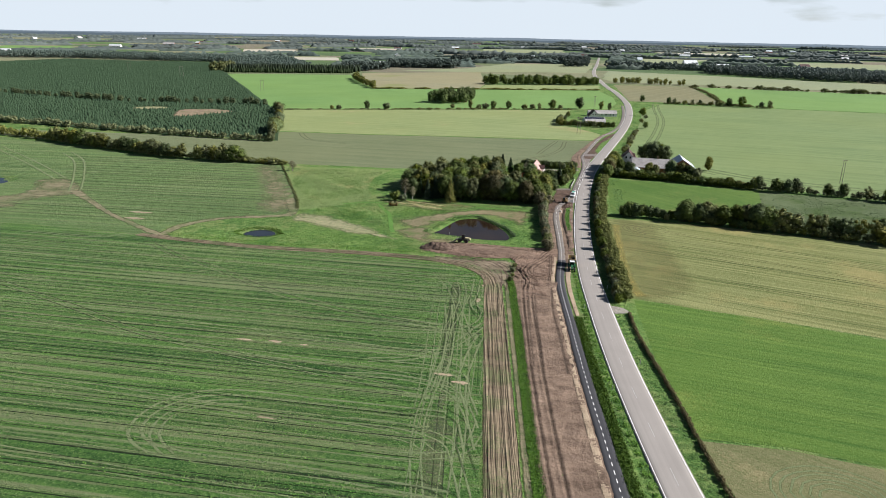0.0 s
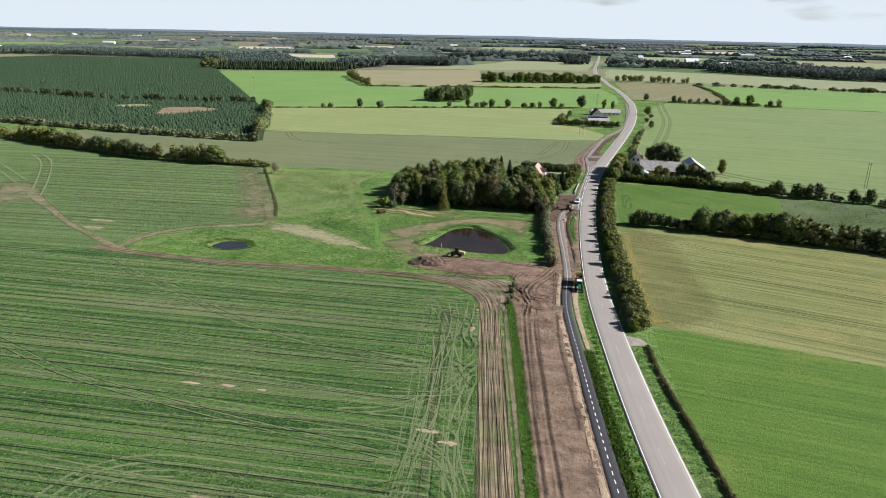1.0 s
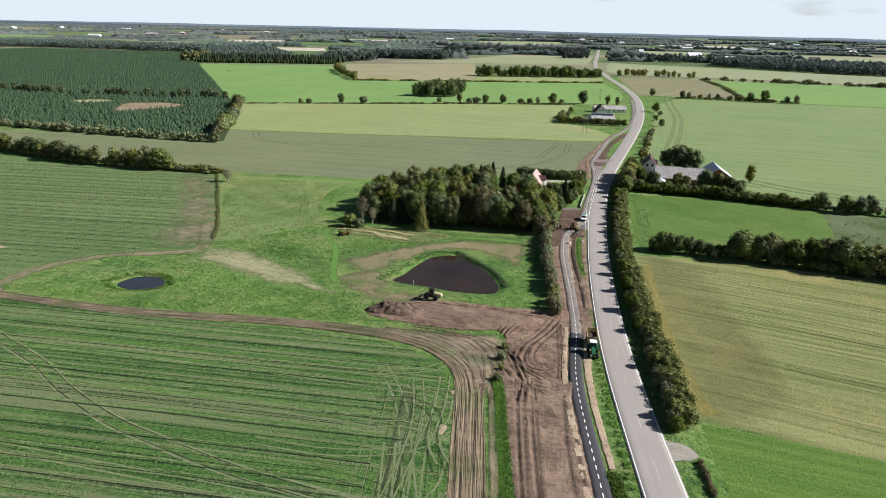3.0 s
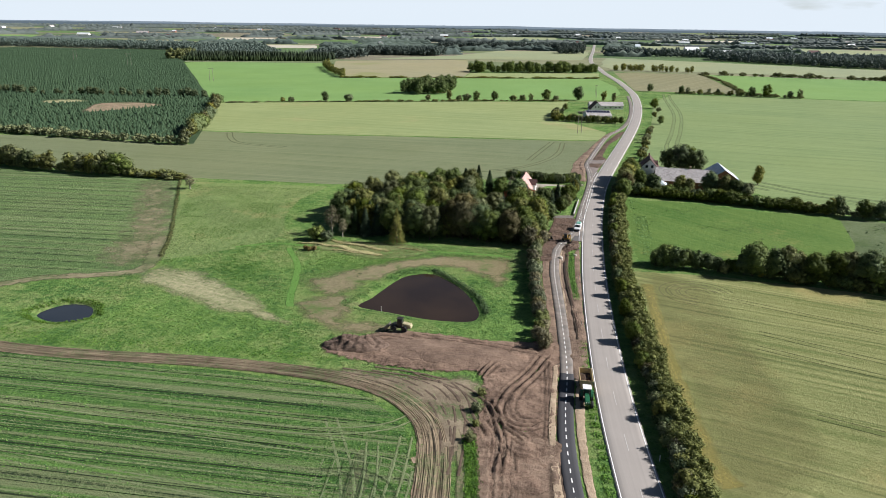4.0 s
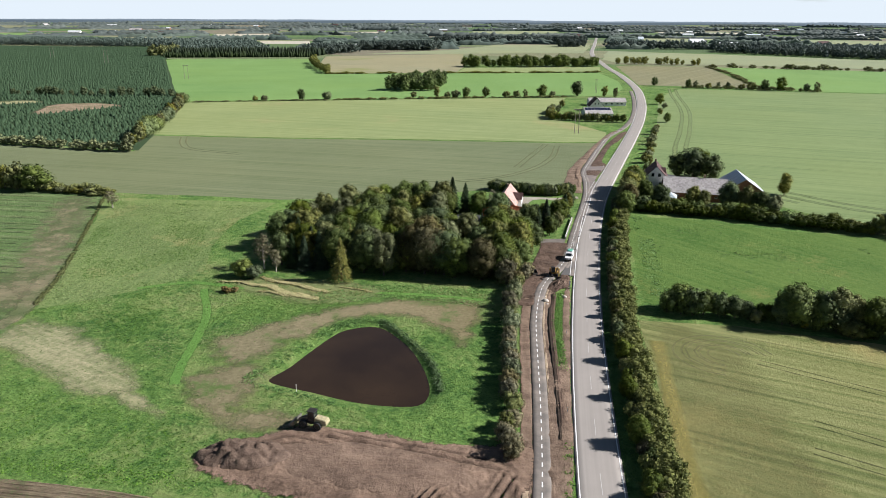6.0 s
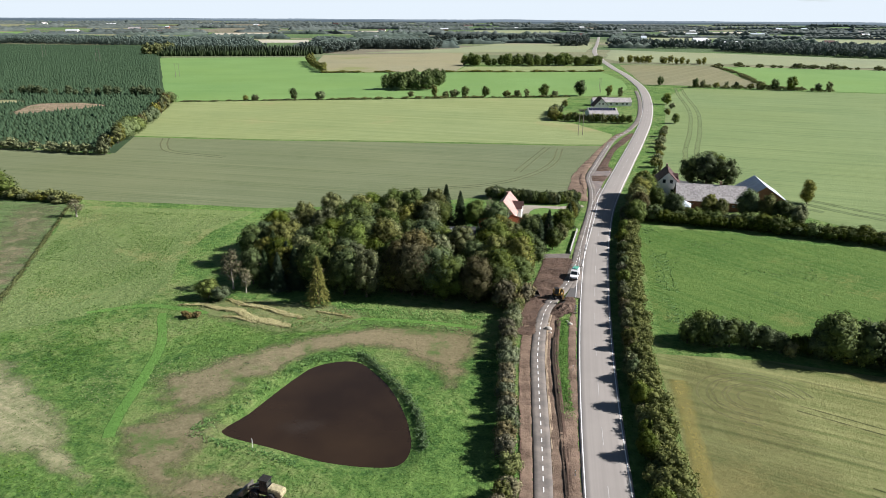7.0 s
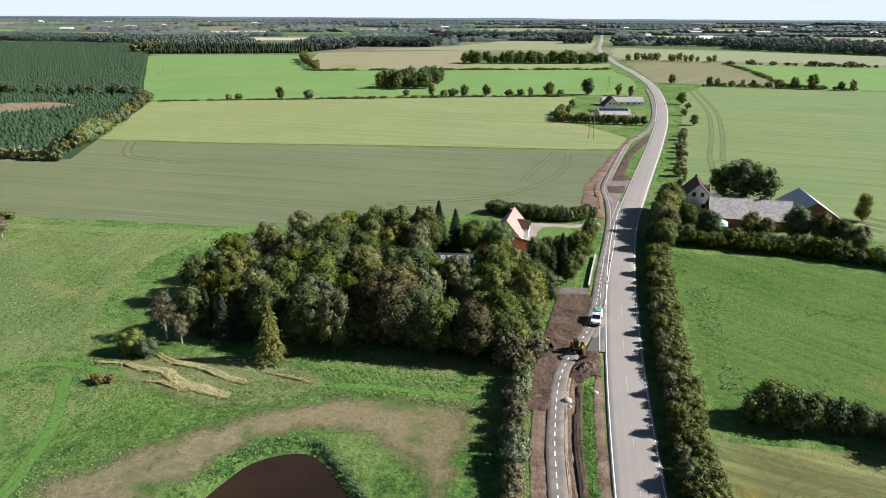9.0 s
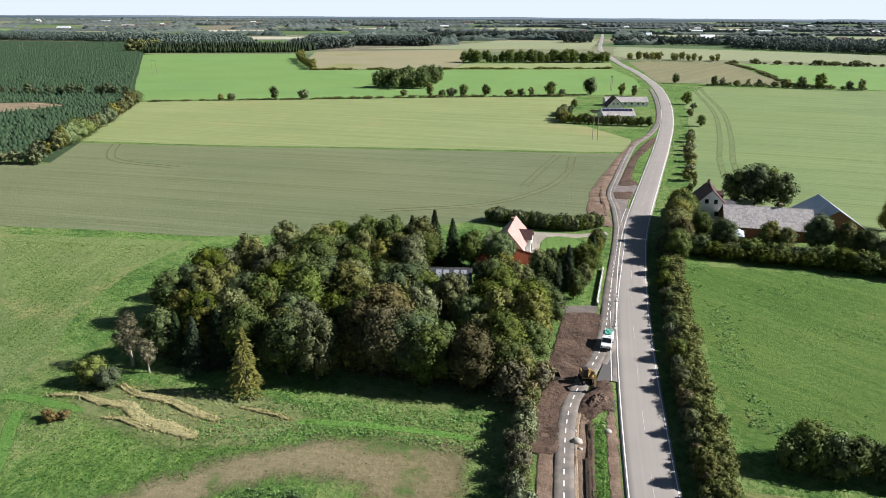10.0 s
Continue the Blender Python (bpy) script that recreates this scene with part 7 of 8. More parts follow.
slab(bm, [(-2.0, -4.0, 4.3), (3.0, -4.0, 4.3), (3.0, -7.5, 3.85), (-2.0, -7.5, 3.85)], 0.16)
part("porch_roof", bm, SLATE, farmhouse)
barn = gable_house("barn", 47.6, 412.2, -3.5, 21.5, 12.4, 3.0, 7.0, BRICK_WALL, GREY_SHEET, "long red brick barn under a lichen-grey sheet roof", "barn", windows=[("-y", -6, 1.6, 0.9, 0.7), ("-y", -1, 1.6, 0.9, 0.7), ("-y", 3, 1.6, 0.9, 0.7), ("-y", 7, 1.6, 0.9, 0.7)], chimneys=[(3.2, 0.2, 8.2)], over=0.5)
gable_house("barn", 64.6, 418.0, -91.0, 17, 14.0, 3.0, 7.6, BRICK_WALL, BLUE_SHEET, "brick machine barn with a steep grey steel roof", "barn", over=0.5)
tin = thing("shed", 37.6, 403.6, -10, "low shed with a pale tin pyramid roof", "shed")
bm = bmesh.new()
box(bm, (0, 0, 0.6), (5.2, 5.0, 3.0))
part("wall", bm, BRICK_WALL, tin)
bm = bmesh.new()
vs = [bm.verts.new(p) for p in ((-2.9, -2.8, 2.1), (2.9, -2.8, 2.1), (2.9, 2.8, 2.1), (-2.9, 2.8, 2.1), (-0.5, 0, 3.7), (0.5, 0, 3.7))]
for f in ((0, 1, 5, 4), (1, 2, 5), (2, 3, 4, 5), (3, 0, 4), (3, 2, 1, 0)):
    bm.faces.new([vs[i] for i in f])
part("roof", bm, BLUE_SHEET, tin)

# the red-roofed house in the grove
cottage = gable_house("cottage", -18.6, 385.2, 86.5, 13.5, 7.2, 2.9, 7.0, WHITE_WALL, PINK_TILE, "white cottage with a steep red tiled roof", windows=[("-x", 0, 4.2, 1.1, 1.2), ("-x", -1.8, 1.5, 1.1, 1.2), ("-x", 1.8, 1.5, 1.1, 1.2), ("-y", -4, 1.5, 1.1, 1.2), ("-y", 4.6, 1.5, 1.1, 1.2)], chimneys=[(2.5, 0.2, 7.9)])
bm = bmesh.new()
prism(bm, [(-0.4, -1.0), (3.4, -1.0), (3.4, 3.6), (1.5, 5.3), (-0.4, 3.6)], "y", -4.9, -1.2)
part("porch_wall", bm, WHITE_WALL, cottage)
for sgn in (1, -1):
    bm = bmesh.new()
    slab(bm, [(1.5, -5.2, 5.35), (1.5, -1.0, 5.35), (1.5 + sgn * 2.25, -1.0, 3.4), (1.5 + sgn * 2.25, -5.2, 3.4)], 0.14)
    part("porch_roof", bm, DARK_TILE, cottage, "dark red gabled porch roof")
bm = bmesh.new()
box(bm, (1.5, -5.0, 1.0), (1.0, 0.08, 2.1))
part("door", bm, FRAME_DARK, cottage)
gable_house("outbuilding", -13.4, 373.6, -35, 6.4, 4.8, 2.1, 3.9, WHITE_WALL, ORANGE_TILE, "low outbuilding with a bright orange tiled roof", "outbuilding", windows=[("-x", 0, 1.2, 0.9, 0.9)])
gable_house("outbuilding", -22.5, 371.5, 20, 6.0, 4.6, 2.2, 3.9, WHITE_WALL, ORANGE_TILE, "small garden house with a red tiled roof", "outbuilding", windows=[("-x", 0, 1.2, 0.9, 0.9)])
shed = gable_house("summer_house", -29.4, 358.8, 8, 8.6, 6.4, 2.5, 4.7, DARK_WALL, SLATE, "black timber summer house with grey roof panels", "house", windows=[("-y", -2, 1.3, 1.4, 1.1), ("-y", 2, 1.3, 1.4, 1.1)])
for i, (px, py) in enumerate(((-3.2, -0.9), (-1.6, -0.9), (0.6, -0.9), (2.2, -0.9))):
    bm = bmesh.new()
    s = 2.2 / 3.2
    slab(bm, [(px, -0.5, 4.7 - 0.5 * s + 0.2), (px + 1.2, -0.5, 4.7 - 0.5 * s + 0.2), (px + 1.2, -2.7, 4.7 - 2.7 * s + 0.2), (px, -2.7, 4.7 - 2.7 * s + 0.2)], 0.05)
    part("roof_panel", bm, PALE_PANEL, shed, "pale grey tilted roof panel")

# the houses farther up the road
solar = gable_house("annex_building", 18.6, 607.5, 11, 17, 15, 2.6, 5.4, WHITE_WALL, GREY_SHEET, "low white annex with solar panels on its roof", "building", windows=[("-y", -6, 1.4, 1.6, 1.2), ("-y", -2, 1.4, 1.6, 1.2), ("-y", 2, 1.4, 1.6, 1.2), ("-y", 6, 1.4, 1.6, 1.2)])
s = 2.8 / 7.5
for i in range(8):
    bm = bmesh.new()
    slab(bm, [(-8.2 + i * 2.05, -0.4, 5.4 - 0.4 * s + 0.22), (-6.4 + i * 2.05, -0.4, 5.4 - 0.4 * s + 0.22), (-6.4 + i * 2.05, -3.2, 5.4 - 3.2 * s + 0.22), (-8.2 + i * 2.05, -3.2, 5.4 - 3.2 * s + 0.22)], 0.05)
    part("solar_panel", bm, PANEL, solar, "dark blue solar panel")
gable_house("house", 18.4, 636, 98, 11, 9.5, 3.4, 8.4, WHITE_WALL, DARK_TILE, "white house with a dark red tiled roof", windows=[("-x", -1.1, 5.0, 1.1, 1.2), ("-x", 1.1, 5.0, 1.1, 1.2), ("-x", -2.6, 1.6, 1.2, 1.3), ("-x", 2.6, 1.6, 1.2, 1.3)], chimneys=[(0, 0.2, 9.3)])
gable_house("long_house", 27, 665, 11, 26, 8.5, 2.6, 5.0, WHITE_WALL, GREY_SHEET, "long low white house with a grey roof", windows=[("-y", a, 1.5, 1.5, 1.2) for a in (-9, -5, -1, 3, 7, 10)])
gable_house("house", -121, 743, 15, 15, 8.5, 3.0, 6.6, BRICK_WALL, SLATE, "farmhouse with a grey roof hidden among trees", windows=[("-y", -3, 1.5, 1.2, 1.2), ("-y", 3, 1.5, 1.2, 1.2)])

# far farms and houses
rnd = random.Random(21)
for i in range(64):
    d, a = rnd.uniform(1320, 3600), rnd.uniform(-0.85, 0.62)
    x, y = d * math.sin(a), 150 + d * math.cos(a)
    if abs(x - road_x(y)) < 25 or (y < 1560 and x < -480):
        continue
    L = rnd.uniform(14, 46)
    gable_house("far_building", x, y, rnd.choice([12, 12, 102]) + rnd.uniform(-8, 8), L, rnd.uniform(9, 15), rnd.uniform(3.5, 5.5), rnd.uniform(7, 10), WHITE_WALL if rnd.random() < 0.7 else BRICK_WALL,
                rnd.choice([GREY_SHEET, WHITE_SHEET, BLUE_SHEET, DARK_TILE, WHITE_SHEET]), "far farm building among the fields", "building", group="far farms")
gable_house("house", -389, 1284, 20, 12, 9, 3.2, 7.5, WHITE_WALL, DARK_TILE, "white house at the edge of a far wood")

# ---------------------------------------------------------------- vehicles
RUBBER = plain_mat("tyre_rubber", (0.025, 0.025, 0.026), 0.85, 0, 0.2, 6)
PAINT_GREEN = plain_mat("green_machine_paint", (0.02, 0.11, 0.05), 0.35, 0, 0.12, 3)
PAINT_YELLOW = plain_mat("yellow_machine_paint", (0.62, 0.46, 0.06), 0.4, 0, 0.12, 3)
PAINT_DULL = plain_mat("faded_machine_paint", (0.42, 0.37, 0.22), 0.55, 0, 0.3, 3)
PAINT_ORANGE = plain_mat("dusty_orange_paint", (0.46, 0.29, 0.09), 0.6, 0, 0.3, 3)
PAINT_TAN = plain_mat("tan_trailer_paint", (0.48, 0.38, 0.21), 0.5, 0, 0.15, 2)
PAINT_WHITE = plain_mat("white_vehicle_paint", (0.8, 0.8, 0.79), 0.3, 0, 0.04, 2)
PAINT_TEAL = plain_mat("green_pipe_plastic", (0.1, 0.38, 0.28), 0.5)
STEEL_DARK = plain_mat("dark_steel", (0.06, 0.055, 0.05), 0.55, 0.6, 0.25, 4)
STEEL_WORN = plain_mat("worn_steel", (0.3, 0.28, 0.25), 0.45, 0.7, 0.25, 4)
GLASS_DARK = Mat("cab_glass", 0.05, 0.0, 0.6).color((0.015, 0.02, 0.022)).m
LOAD_SOIL = soil_mat("trailer_soil", (0.05, 0.035, 0.025), (0.12, 0.085, 0.06))


def wheel(parent, x, y, r, w, rim_mat, lugs=0):
    """A wheel with its axle along the local x: tyre and rim."""
    m = pose(x, y, r, 0, 90, 0)
    bm = bmesh.new()
    lathe(bm, [(r * 0.55, -w * 0.42), (r * 0.9, -w / 2), (r, -w * 0.34), (r, w * 0.34), (r * 0.9, w / 2), (r * 0.55, w * 0.42)], m, 22)
    for i in range(lugs):
        a = 2 * math.pi * i / lugs
        box(bm, (0, 0, 0), (0.1 * r, w * 0.95, 0.1 * r), m @ Matrix.Rotation(a, 4, "Z") @ pose(r * 1.0, 0, 0, 90, 0, 0) @ pose(0, 0, 0, 0, 0, 24))
    tyre_ob = part("wheel", bm, RUBBER, parent)
    bm = bmesh.new()
    lathe(bm, [(r * 0.2, -w * 0.3), (r * 0.56, -w * 0.43), (r * 0.56, w * 0.43), (r * 0.2, w * 0.3)], m, 16)
    part("rim", bm, rim_mat, tyre_ob)
    return tyre_ob


def tractor(x, y, rz):
    """A farm tractor; its nose points along local -y."""
    ob = thing("tractor", x, y, rz, "green farm tractor with a white cab roof hitched to a trailer", "tractor", z=hz(x, y) + 0.15)
    for sx in (-1, 1):
        wheel(ob, sx * 0.95, 0.75, 0.9, 0.58, PAINT_YELLOW, 16)
        wheel(ob, sx * 0.9, -1.95, 0.62, 0.46, PAINT_YELLOW, 14)
    bm = bmesh.new()
    prism(bm, [(-2.75, 0.85), (-0.4, 0.85), (-0.4, 1.95), (-1.4, 1.9), (-2.5, 1.62), (-2.78, 1.4)], "x", -0.42, 0.42)
    bmesh.ops.bevel(bm, geom=bm.edges[:], offset=0.06, segments=2, affect="EDGES")
    part("hood", bm, PAINT_GREEN, ob)
    bm = bmesh.new()
    box(bm, (0, -0.6, 0.75), (0.5, 3.6, 0.5), bevel=0.05)
    tube(bm, (-0.85, -1.95, 0.62), (0.85, -1.95, 0.62), 0.09)
    tube(bm, (-0.85, 0.75, 0.9), (0.85, 0.75, 0.9), 0.13)
    part("chassis", bm, STEEL_DARK, ob)
    bm = bmesh.new()
    box(bm, (0, 0.45, 1.95), (1.5, 1.5, 1.5), bevel=0.12, taper=0.88)
    part("cab_glass", bm, GLASS_DARK, ob)
    bm = bmesh.new()
    for sx in (-1, 1):
        for sy in (-0.3, 1.2):
            tube(bm, (sx * 0.74, sy, 1.2), (sx * 0.66, 0.45 + (sy - 0.45) * 0.9, 2.72), 0.05, n=6)
    part("cab_pillars", bm, PAINT_GREEN, ob)
    bm = bmesh.new()
    box(bm, (0, 0.45, 2.78), (1.6, 1.65, 0.2), bevel=0.07)
    part("cab_roof", bm, PAINT_WHITE, ob, "white cab roof")
    for sx in (-1, 1):
        bm = bmesh.new()
        pts = [(0.75 + 1.02 * math.cos(a), 0.9 + 1.02 * math.sin(a)) for a in np.linspace(0.35, 2.9, 9)]
        pts += [(0.75 + 0.96 * math.cos(a), 0.9 + 0.96 * math.sin(a)) for a in np.linspace(2.9, 0.35, 9)]
        prism(bm, pts, "x", sx * 0.68, sx * 1.22)
        part("fender", bm, PAINT_GREEN, ob)
        bm = bmesh.new()
        tube(bm, (sx * 0.8, -0.25, 2.2), (sx * 1.2, -0.4, 2.3), 0.025, n=6)
        box(bm, (sx * 1.25, -0.4, 2.2), (0.22, 0.08, 0.36), bevel=0.03)
        part("mirror", bm, STEEL_DARK, ob)
        bm = bmesh.new()
        box(bm, (sx * 0.22, -2.76, 1.35), (0.2, 0.06, 0.14), bevel=0.02)
        part("headlight", bm, PAINT_WHITE, ob)
    bm = bmesh.new()
    tube(bm, (0.36, -0.75, 1.8), (0.36, -0.75, 2.75), 0.05)
    part("exhaust", bm, STEEL_DARK, ob)
    return ob


def trailer(x, y, rz):
    """A tipping trailer with a box body open at the top."""
    ob = thing("dump_trailer", x, y, rz, "tan steel dump trailer half filled with soil", "trailer", z=hz(x, y) + 0.15)
    bm = bmesh.new()
    prism(bm, [(-1.0, 1.15), (1.0, 1.15), (1.2, 2.75), (1.12, 2.75), (0.94, 1.25), (-0.94, 1.25), (-1.12, 2.75), (-1.2, 2.75)], "y", -2.6, 2.5)
    part("body", bm, PAINT_TAN, ob)
    for yy, nm in ((-2.6, "front_board"), (2.48, "tailgate")):
        bm = bmesh.new()
        prism(bm, [(-0.95, 1.24), (0.95, 1.24), (1.13, 2.78), (-1.13, 2.78)], "y", yy + 0.003, yy + 0.09)
        part(nm, bm, PAINT_TAN, ob)
    for sx in (-1, 1):
        bm = bmesh.new()
        box(bm, (sx * 1.19, -0.05, 2.78), (0.14, 5.3, 0.1), bevel=0.03)
        part("rail", bm, PAINT_TAN, ob)
        for i in range(5):
            bm = bmesh.new()
            box(bm, (sx * 1.14, -2.1 + i * 1.05, 1.95), (0.1, 0.09, 1.5), pose(0, 0, 0, 0, 0, 0))
            part("rib", bm, PAINT_TAN, ob)
    bm = bmesh.new()
    n = 12
    vs = [[bm.verts.new((-1.05 + 2.1 * i / n, -2.5 + 4.95 * j / n, 1.75 + 0.35 * math.sin(math.pi * i / n) * math.sin(math.pi * j / n) + 0.1 * noise.noise((i * 0.7, j * 0.7, 3)))) for i in range(n + 1)] for j in range(n + 1)]
    for j in range(n):
        for i in range(n):
            bm.faces.new((vs[j][i], vs[j][i + 1], vs[j + 1][i + 1], vs[j + 1][i]))
    part("load", bm, LOAD_SOIL, ob, "dark soil load")
    bm = bmesh.new()
    for sx in (-0.45, 0.45):
        box(bm, (sx, 0, 1.0), (0.14, 5.0, 0.22))
    tube(bm, (0, -2.5, 0.95), (0, -3.9, 0.7), 0.09)
    tube(bm, (-0.9, 0.2, 0.6), (0.9, 0.2, 0.6), 0.08)
    tube(bm, (-0.9, 1.5, 0.6), (0.9, 1.5, 0.6), 0.08)
    part("frame", bm, STEEL_DARK, ob)
    for sx in (-1, 1):
        for yy in (0.2, 1.5):
            wheel(ob, sx * 0.92, yy, 0.58, 0.42, STEEL_WORN)
    return ob


def van(x, y, rz):
    """A white delivery van, its nose along local -y, with a load of pipes on the roof rack."""
    ob = thing("van", x, y, rz, "white panel van with green pipes on its roof rack", "van", z=hz(x, y) + 0.24)
    bm = bmesh.new()
    prism(bm, [(-2.45, 0.3), (2.4, 0.3), (2.45, 1.75), (2.35, 1.98), (-0.75, 1.98), (-1.55, 1.2), (-2.4, 0.98)], "x", -0.95, 0.95)
    bmesh.ops.bevel(bm, geom=bm.edges[:], offset=0.09, segments=2, affect="EDGES")
    part("body", bm, PAINT_WHITE, ob)
    bm = bmesh.new()
    slab(bm, [(-0.78, -1.48, 1.3), (0.78, -1.48, 1.3), (0.7, -0.9, 1.88), (-0.7, -0.9, 1.88)], 0.03)
    part("windscreen", bm, GLASS_DARK, ob)
    for sx in (-1, 1):
        bm = bmesh.new()
        prism(bm, [(-1.25, 1.22), (0.0, 1.22), (0.0, 1.78), (-0.75, 1.78)], "x", sx * 0.94, sx * 0.965)
        part("side_window", bm, GLASS_DARK, ob)
        bm = bmesh.new()
        box(bm, (sx * 0.72, -2.42, 0.78), (0.32, 0.08, 0.2), bevel=0.03)
        part("headlight", bm, GLASS_DARK, ob)
        bm = bmesh.new()
        box(bm, (sx * 1.06, -1.0, 1.3), (0.2, 0.12, 0.24), bevel=0.03)
        part("mirror", bm, STEEL_DARK, ob)
        for yy in (-1.55, 1.45):
            wheel(ob, sx * 0.84, yy, 0.34, 0.22, STEEL_WORN)
    bm = bmesh.new()
    box(bm, (0, -2.45, 0.45), (1.7, 0.12, 0.26), bevel=0.04)
    part("bumper", bm, STEEL_DARK, ob)
    bm = bmesh.new()
    for yy in (-0.4, 0.7, 1.8):
        tube(bm, (-0.8, yy, 2.06), (0.8, yy, 2.06), 0.03, n=6)
    part("roof_rack", bm, STEEL_DARK, ob)
    for i in range(6):
        bm = bmesh.new()
        tube(bm, (-0.55 + i * 0.22, 0.3, 2.15), (-0.55 + i * 0.22, 2.6, 2.15), 0.08)
        part("pipe", bm, PAINT_TEAL, ob, "green plastic pipe")
    return ob


def track_unit(ob, sx, length, w, r):
    """A rubber crawler track with its road wheels."""
    bm = bmesh.new()
    pts = [(length / 2 + r * math.cos(a), r + r * math.sin(a)) for a in np.linspace(-math.pi / 2, math.pi / 2, 8)] + [(-length / 2 + r * math.cos(a), r + r * math.sin(a)) for a in np.linspace(math.pi / 2, 3 * math.pi / 2, 8)]
    prism(bm, pts, "x", sx - w / 2, sx + w / 2)
    for i in range(14):
        for zz in (0.0, 2 * r):
            box(bm, (sx, -length / 2 + i * length / 13, zz), (w * 1.02, 0.06, 0.05))
    part("track", bm, RUBBER, ob)


def excavator(x, y, rz):
    """A midi excavator; its boom reaches along local -y."""
    ob = thing("excavator", x, y, rz, "dusty orange-yellow excavator digging beside the path", "excavator", z=hz(x, y) + 0.2)
    for sx in (-0.78, 0.78):
        track_unit(ob, sx, 1.9, 0.42, 0.34)
    bm = bmesh.new()
    box(bm, (0, 0, 0.5), (1.2, 1.3, 0.34), bevel=0.05)
    lathe(bm, [(0.5, 0), (0.5, 0.16)], pose(0, 0, 0.66), 18)
    part("undercarriage", bm, STEEL_DARK, ob)
    bm = bmesh.new()
    prism(bm, [(-0.7, 0.82), (1.3, 0.82), (1.42, 1.1), (1.3, 1.75), (0.45, 1.85), (0.3, 1.3), (-0.7, 1.2)], "x", -0.95, 0.95)
    bmesh.ops.bevel(bm, geom=bm.edges[:], offset=0.07, segments=2, affect="EDGES")
    part("house_body", bm, PAINT_ORANGE, ob)
    bm = bmesh.new()
    box(bm, (-0.45, -0.25, 1.85), (0.9, 1.2, 1.35), bevel=0.08, taper=0.9)
    part("cab", bm, GLASS_DARK, ob)
    bm = bmesh.new()
    box(bm, (-0.45, -0.25, 2.56), (0.86, 1.12, 0.1), bevel=0.04)
    part("cab_roof", bm, STEEL_DARK, ob)
    bm = bmesh.new()
    for a, b, r in (((0.3, -0.6, 1.1), (0.3, -1.9, 2.9), 0.17), ((0.3, -1.9, 2.9), (0.3, -3.1, 2.8), 0.15)):
        m = Matrix.Translation((Vector(a) + Vector(b)) / 2) @ (Vector(b) - Vector(a)).to_track_quat("Z", "X").to_matrix().to_4x4()
        box(bm, (0, 0, 0), (0.28, 0.34, (Vector(b) - Vector(a)).length + 0.15), m)
    part("boom", bm, PAINT_ORANGE, ob)
    bm = bmesh.new()
    a, b = Vector((0.3, -3.1, 2.95)), Vector((0.3, -3.35, 1.0))
    m = Matrix.Translation((a + b) / 2) @ (b - a).to_track_quat("Z", "X").to_matrix().to_4x4()
    box(bm, (0, 0, 0), (0.22, 0.3, (b - a).length), m)
    part("stick", bm, PAINT_ORANGE, ob)
    for a, b in (((0.3, -0.9, 1.2), (0.3, -1.9, 2.55)), ((0.3, -2.2, 3.1), (0.3, -3.0, 3.05))):
        bm = bmesh.new()
        tube(bm, a, b, 0.06)
        part("ram", bm, STEEL_WORN, ob)
    bm = bmesh.new()
    prism(bm, [(-3.6, 1.0), (-3.1, 1.0), (-2.75, 0.55), (-2.85, 0.1), (-3.25, 0.05), (-2.95, 0.45)], "x", -0.25, 0.85)
    part("bucket", bm, STEEL_DARK, ob)
    bm = bmesh.new()
    prism(bm, [(1.3, 0.1), (1.5, 0.1), (1.62, 0.3), (1.5, 0.62), (1.4, 0.62), (1.48, 0.3)], "x", -0.98, 0.98)
    part("blade", bm, STEEL_DARK, ob)
    return ob


def wheel_loader(x, y, rz):
    """A wheel loader; its bucket points along local -y."""
    ob = thing("wheel_loader", x, y, rz, "wheel loader with a faded hood and a muddy bucket", "loader", z=hz(x, y) + 0.55)
    for sx in (-1, 1):
        for yy in (-1.25, 1.35):
            wheel(ob, sx * 0.85, yy, 0.68, 0.5, PAINT_DULL, 14)
    bm = bmesh.new()
    prism(bm, [(0.75, 0.7), (2.75, 0.8), (2.85, 1.3), (2.7, 1.75), (0.75, 1.95)], "x", -0.68, 0.68)
    bmesh.ops.bevel(bm, geom=bm.edges[:], offset=0.08, segments=2, affect="EDGES")
    part("engine_hood", bm, PAINT_DULL, ob, "faded dusty engine hood")
    bm = bmesh.new()
    box(bm, (0, 0.1, 0.85), (0.9, 3.6, 0.55), bevel=0.06)
    part("chassis", bm, STEEL_DARK, ob)
    bm = bmesh.new()
    box(bm, (0, 0.1, 2.0), (1.25, 1.25, 1.6), bevel=0.08, taper=0.9)
    part("cab", bm, GLASS_DARK, ob)
    bm = bmesh.new()
    box(bm, (0, 0.1, 2.86), (1.35, 1.4, 0.13), bevel=0.05)
    part("cab_roof", bm, STEEL_DARK, ob)
    for sx in (-0.42, 0.42):
        bm = bmesh.new()
        prism(bm, [(-0.5, 1.5), (-0.5, 1.8), (-1.7, 1.35), (-2.7, 0.75), (-2.7, 0.5), (-1.7, 1.05)], "x", sx - 0.08, sx + 0.08)
        part("lift_arm", bm, STEEL_WORN, ob)
    bm = bmesh.new()
    prism(bm, [(-2.65, 1.15), (-2.6, 0.35), (-2.95, 0.12), (-3.75, 0.1), (-3.75, 0.17), (-3.0, 0.24), (-2.75, 0.42), (-2.78, 1.15)], "x", -1.25, 1.25)
    for sx in (-1.22, 1.22):
        prism(bm, [(-2.7, 1.1), (-2.65, 0.3), (-3.6, 0.14)], "x", sx - 0.03, sx + 0.03)
    part("bucket", bm, STEEL_WORN, ob, "worn steel loader bucket")
    return ob


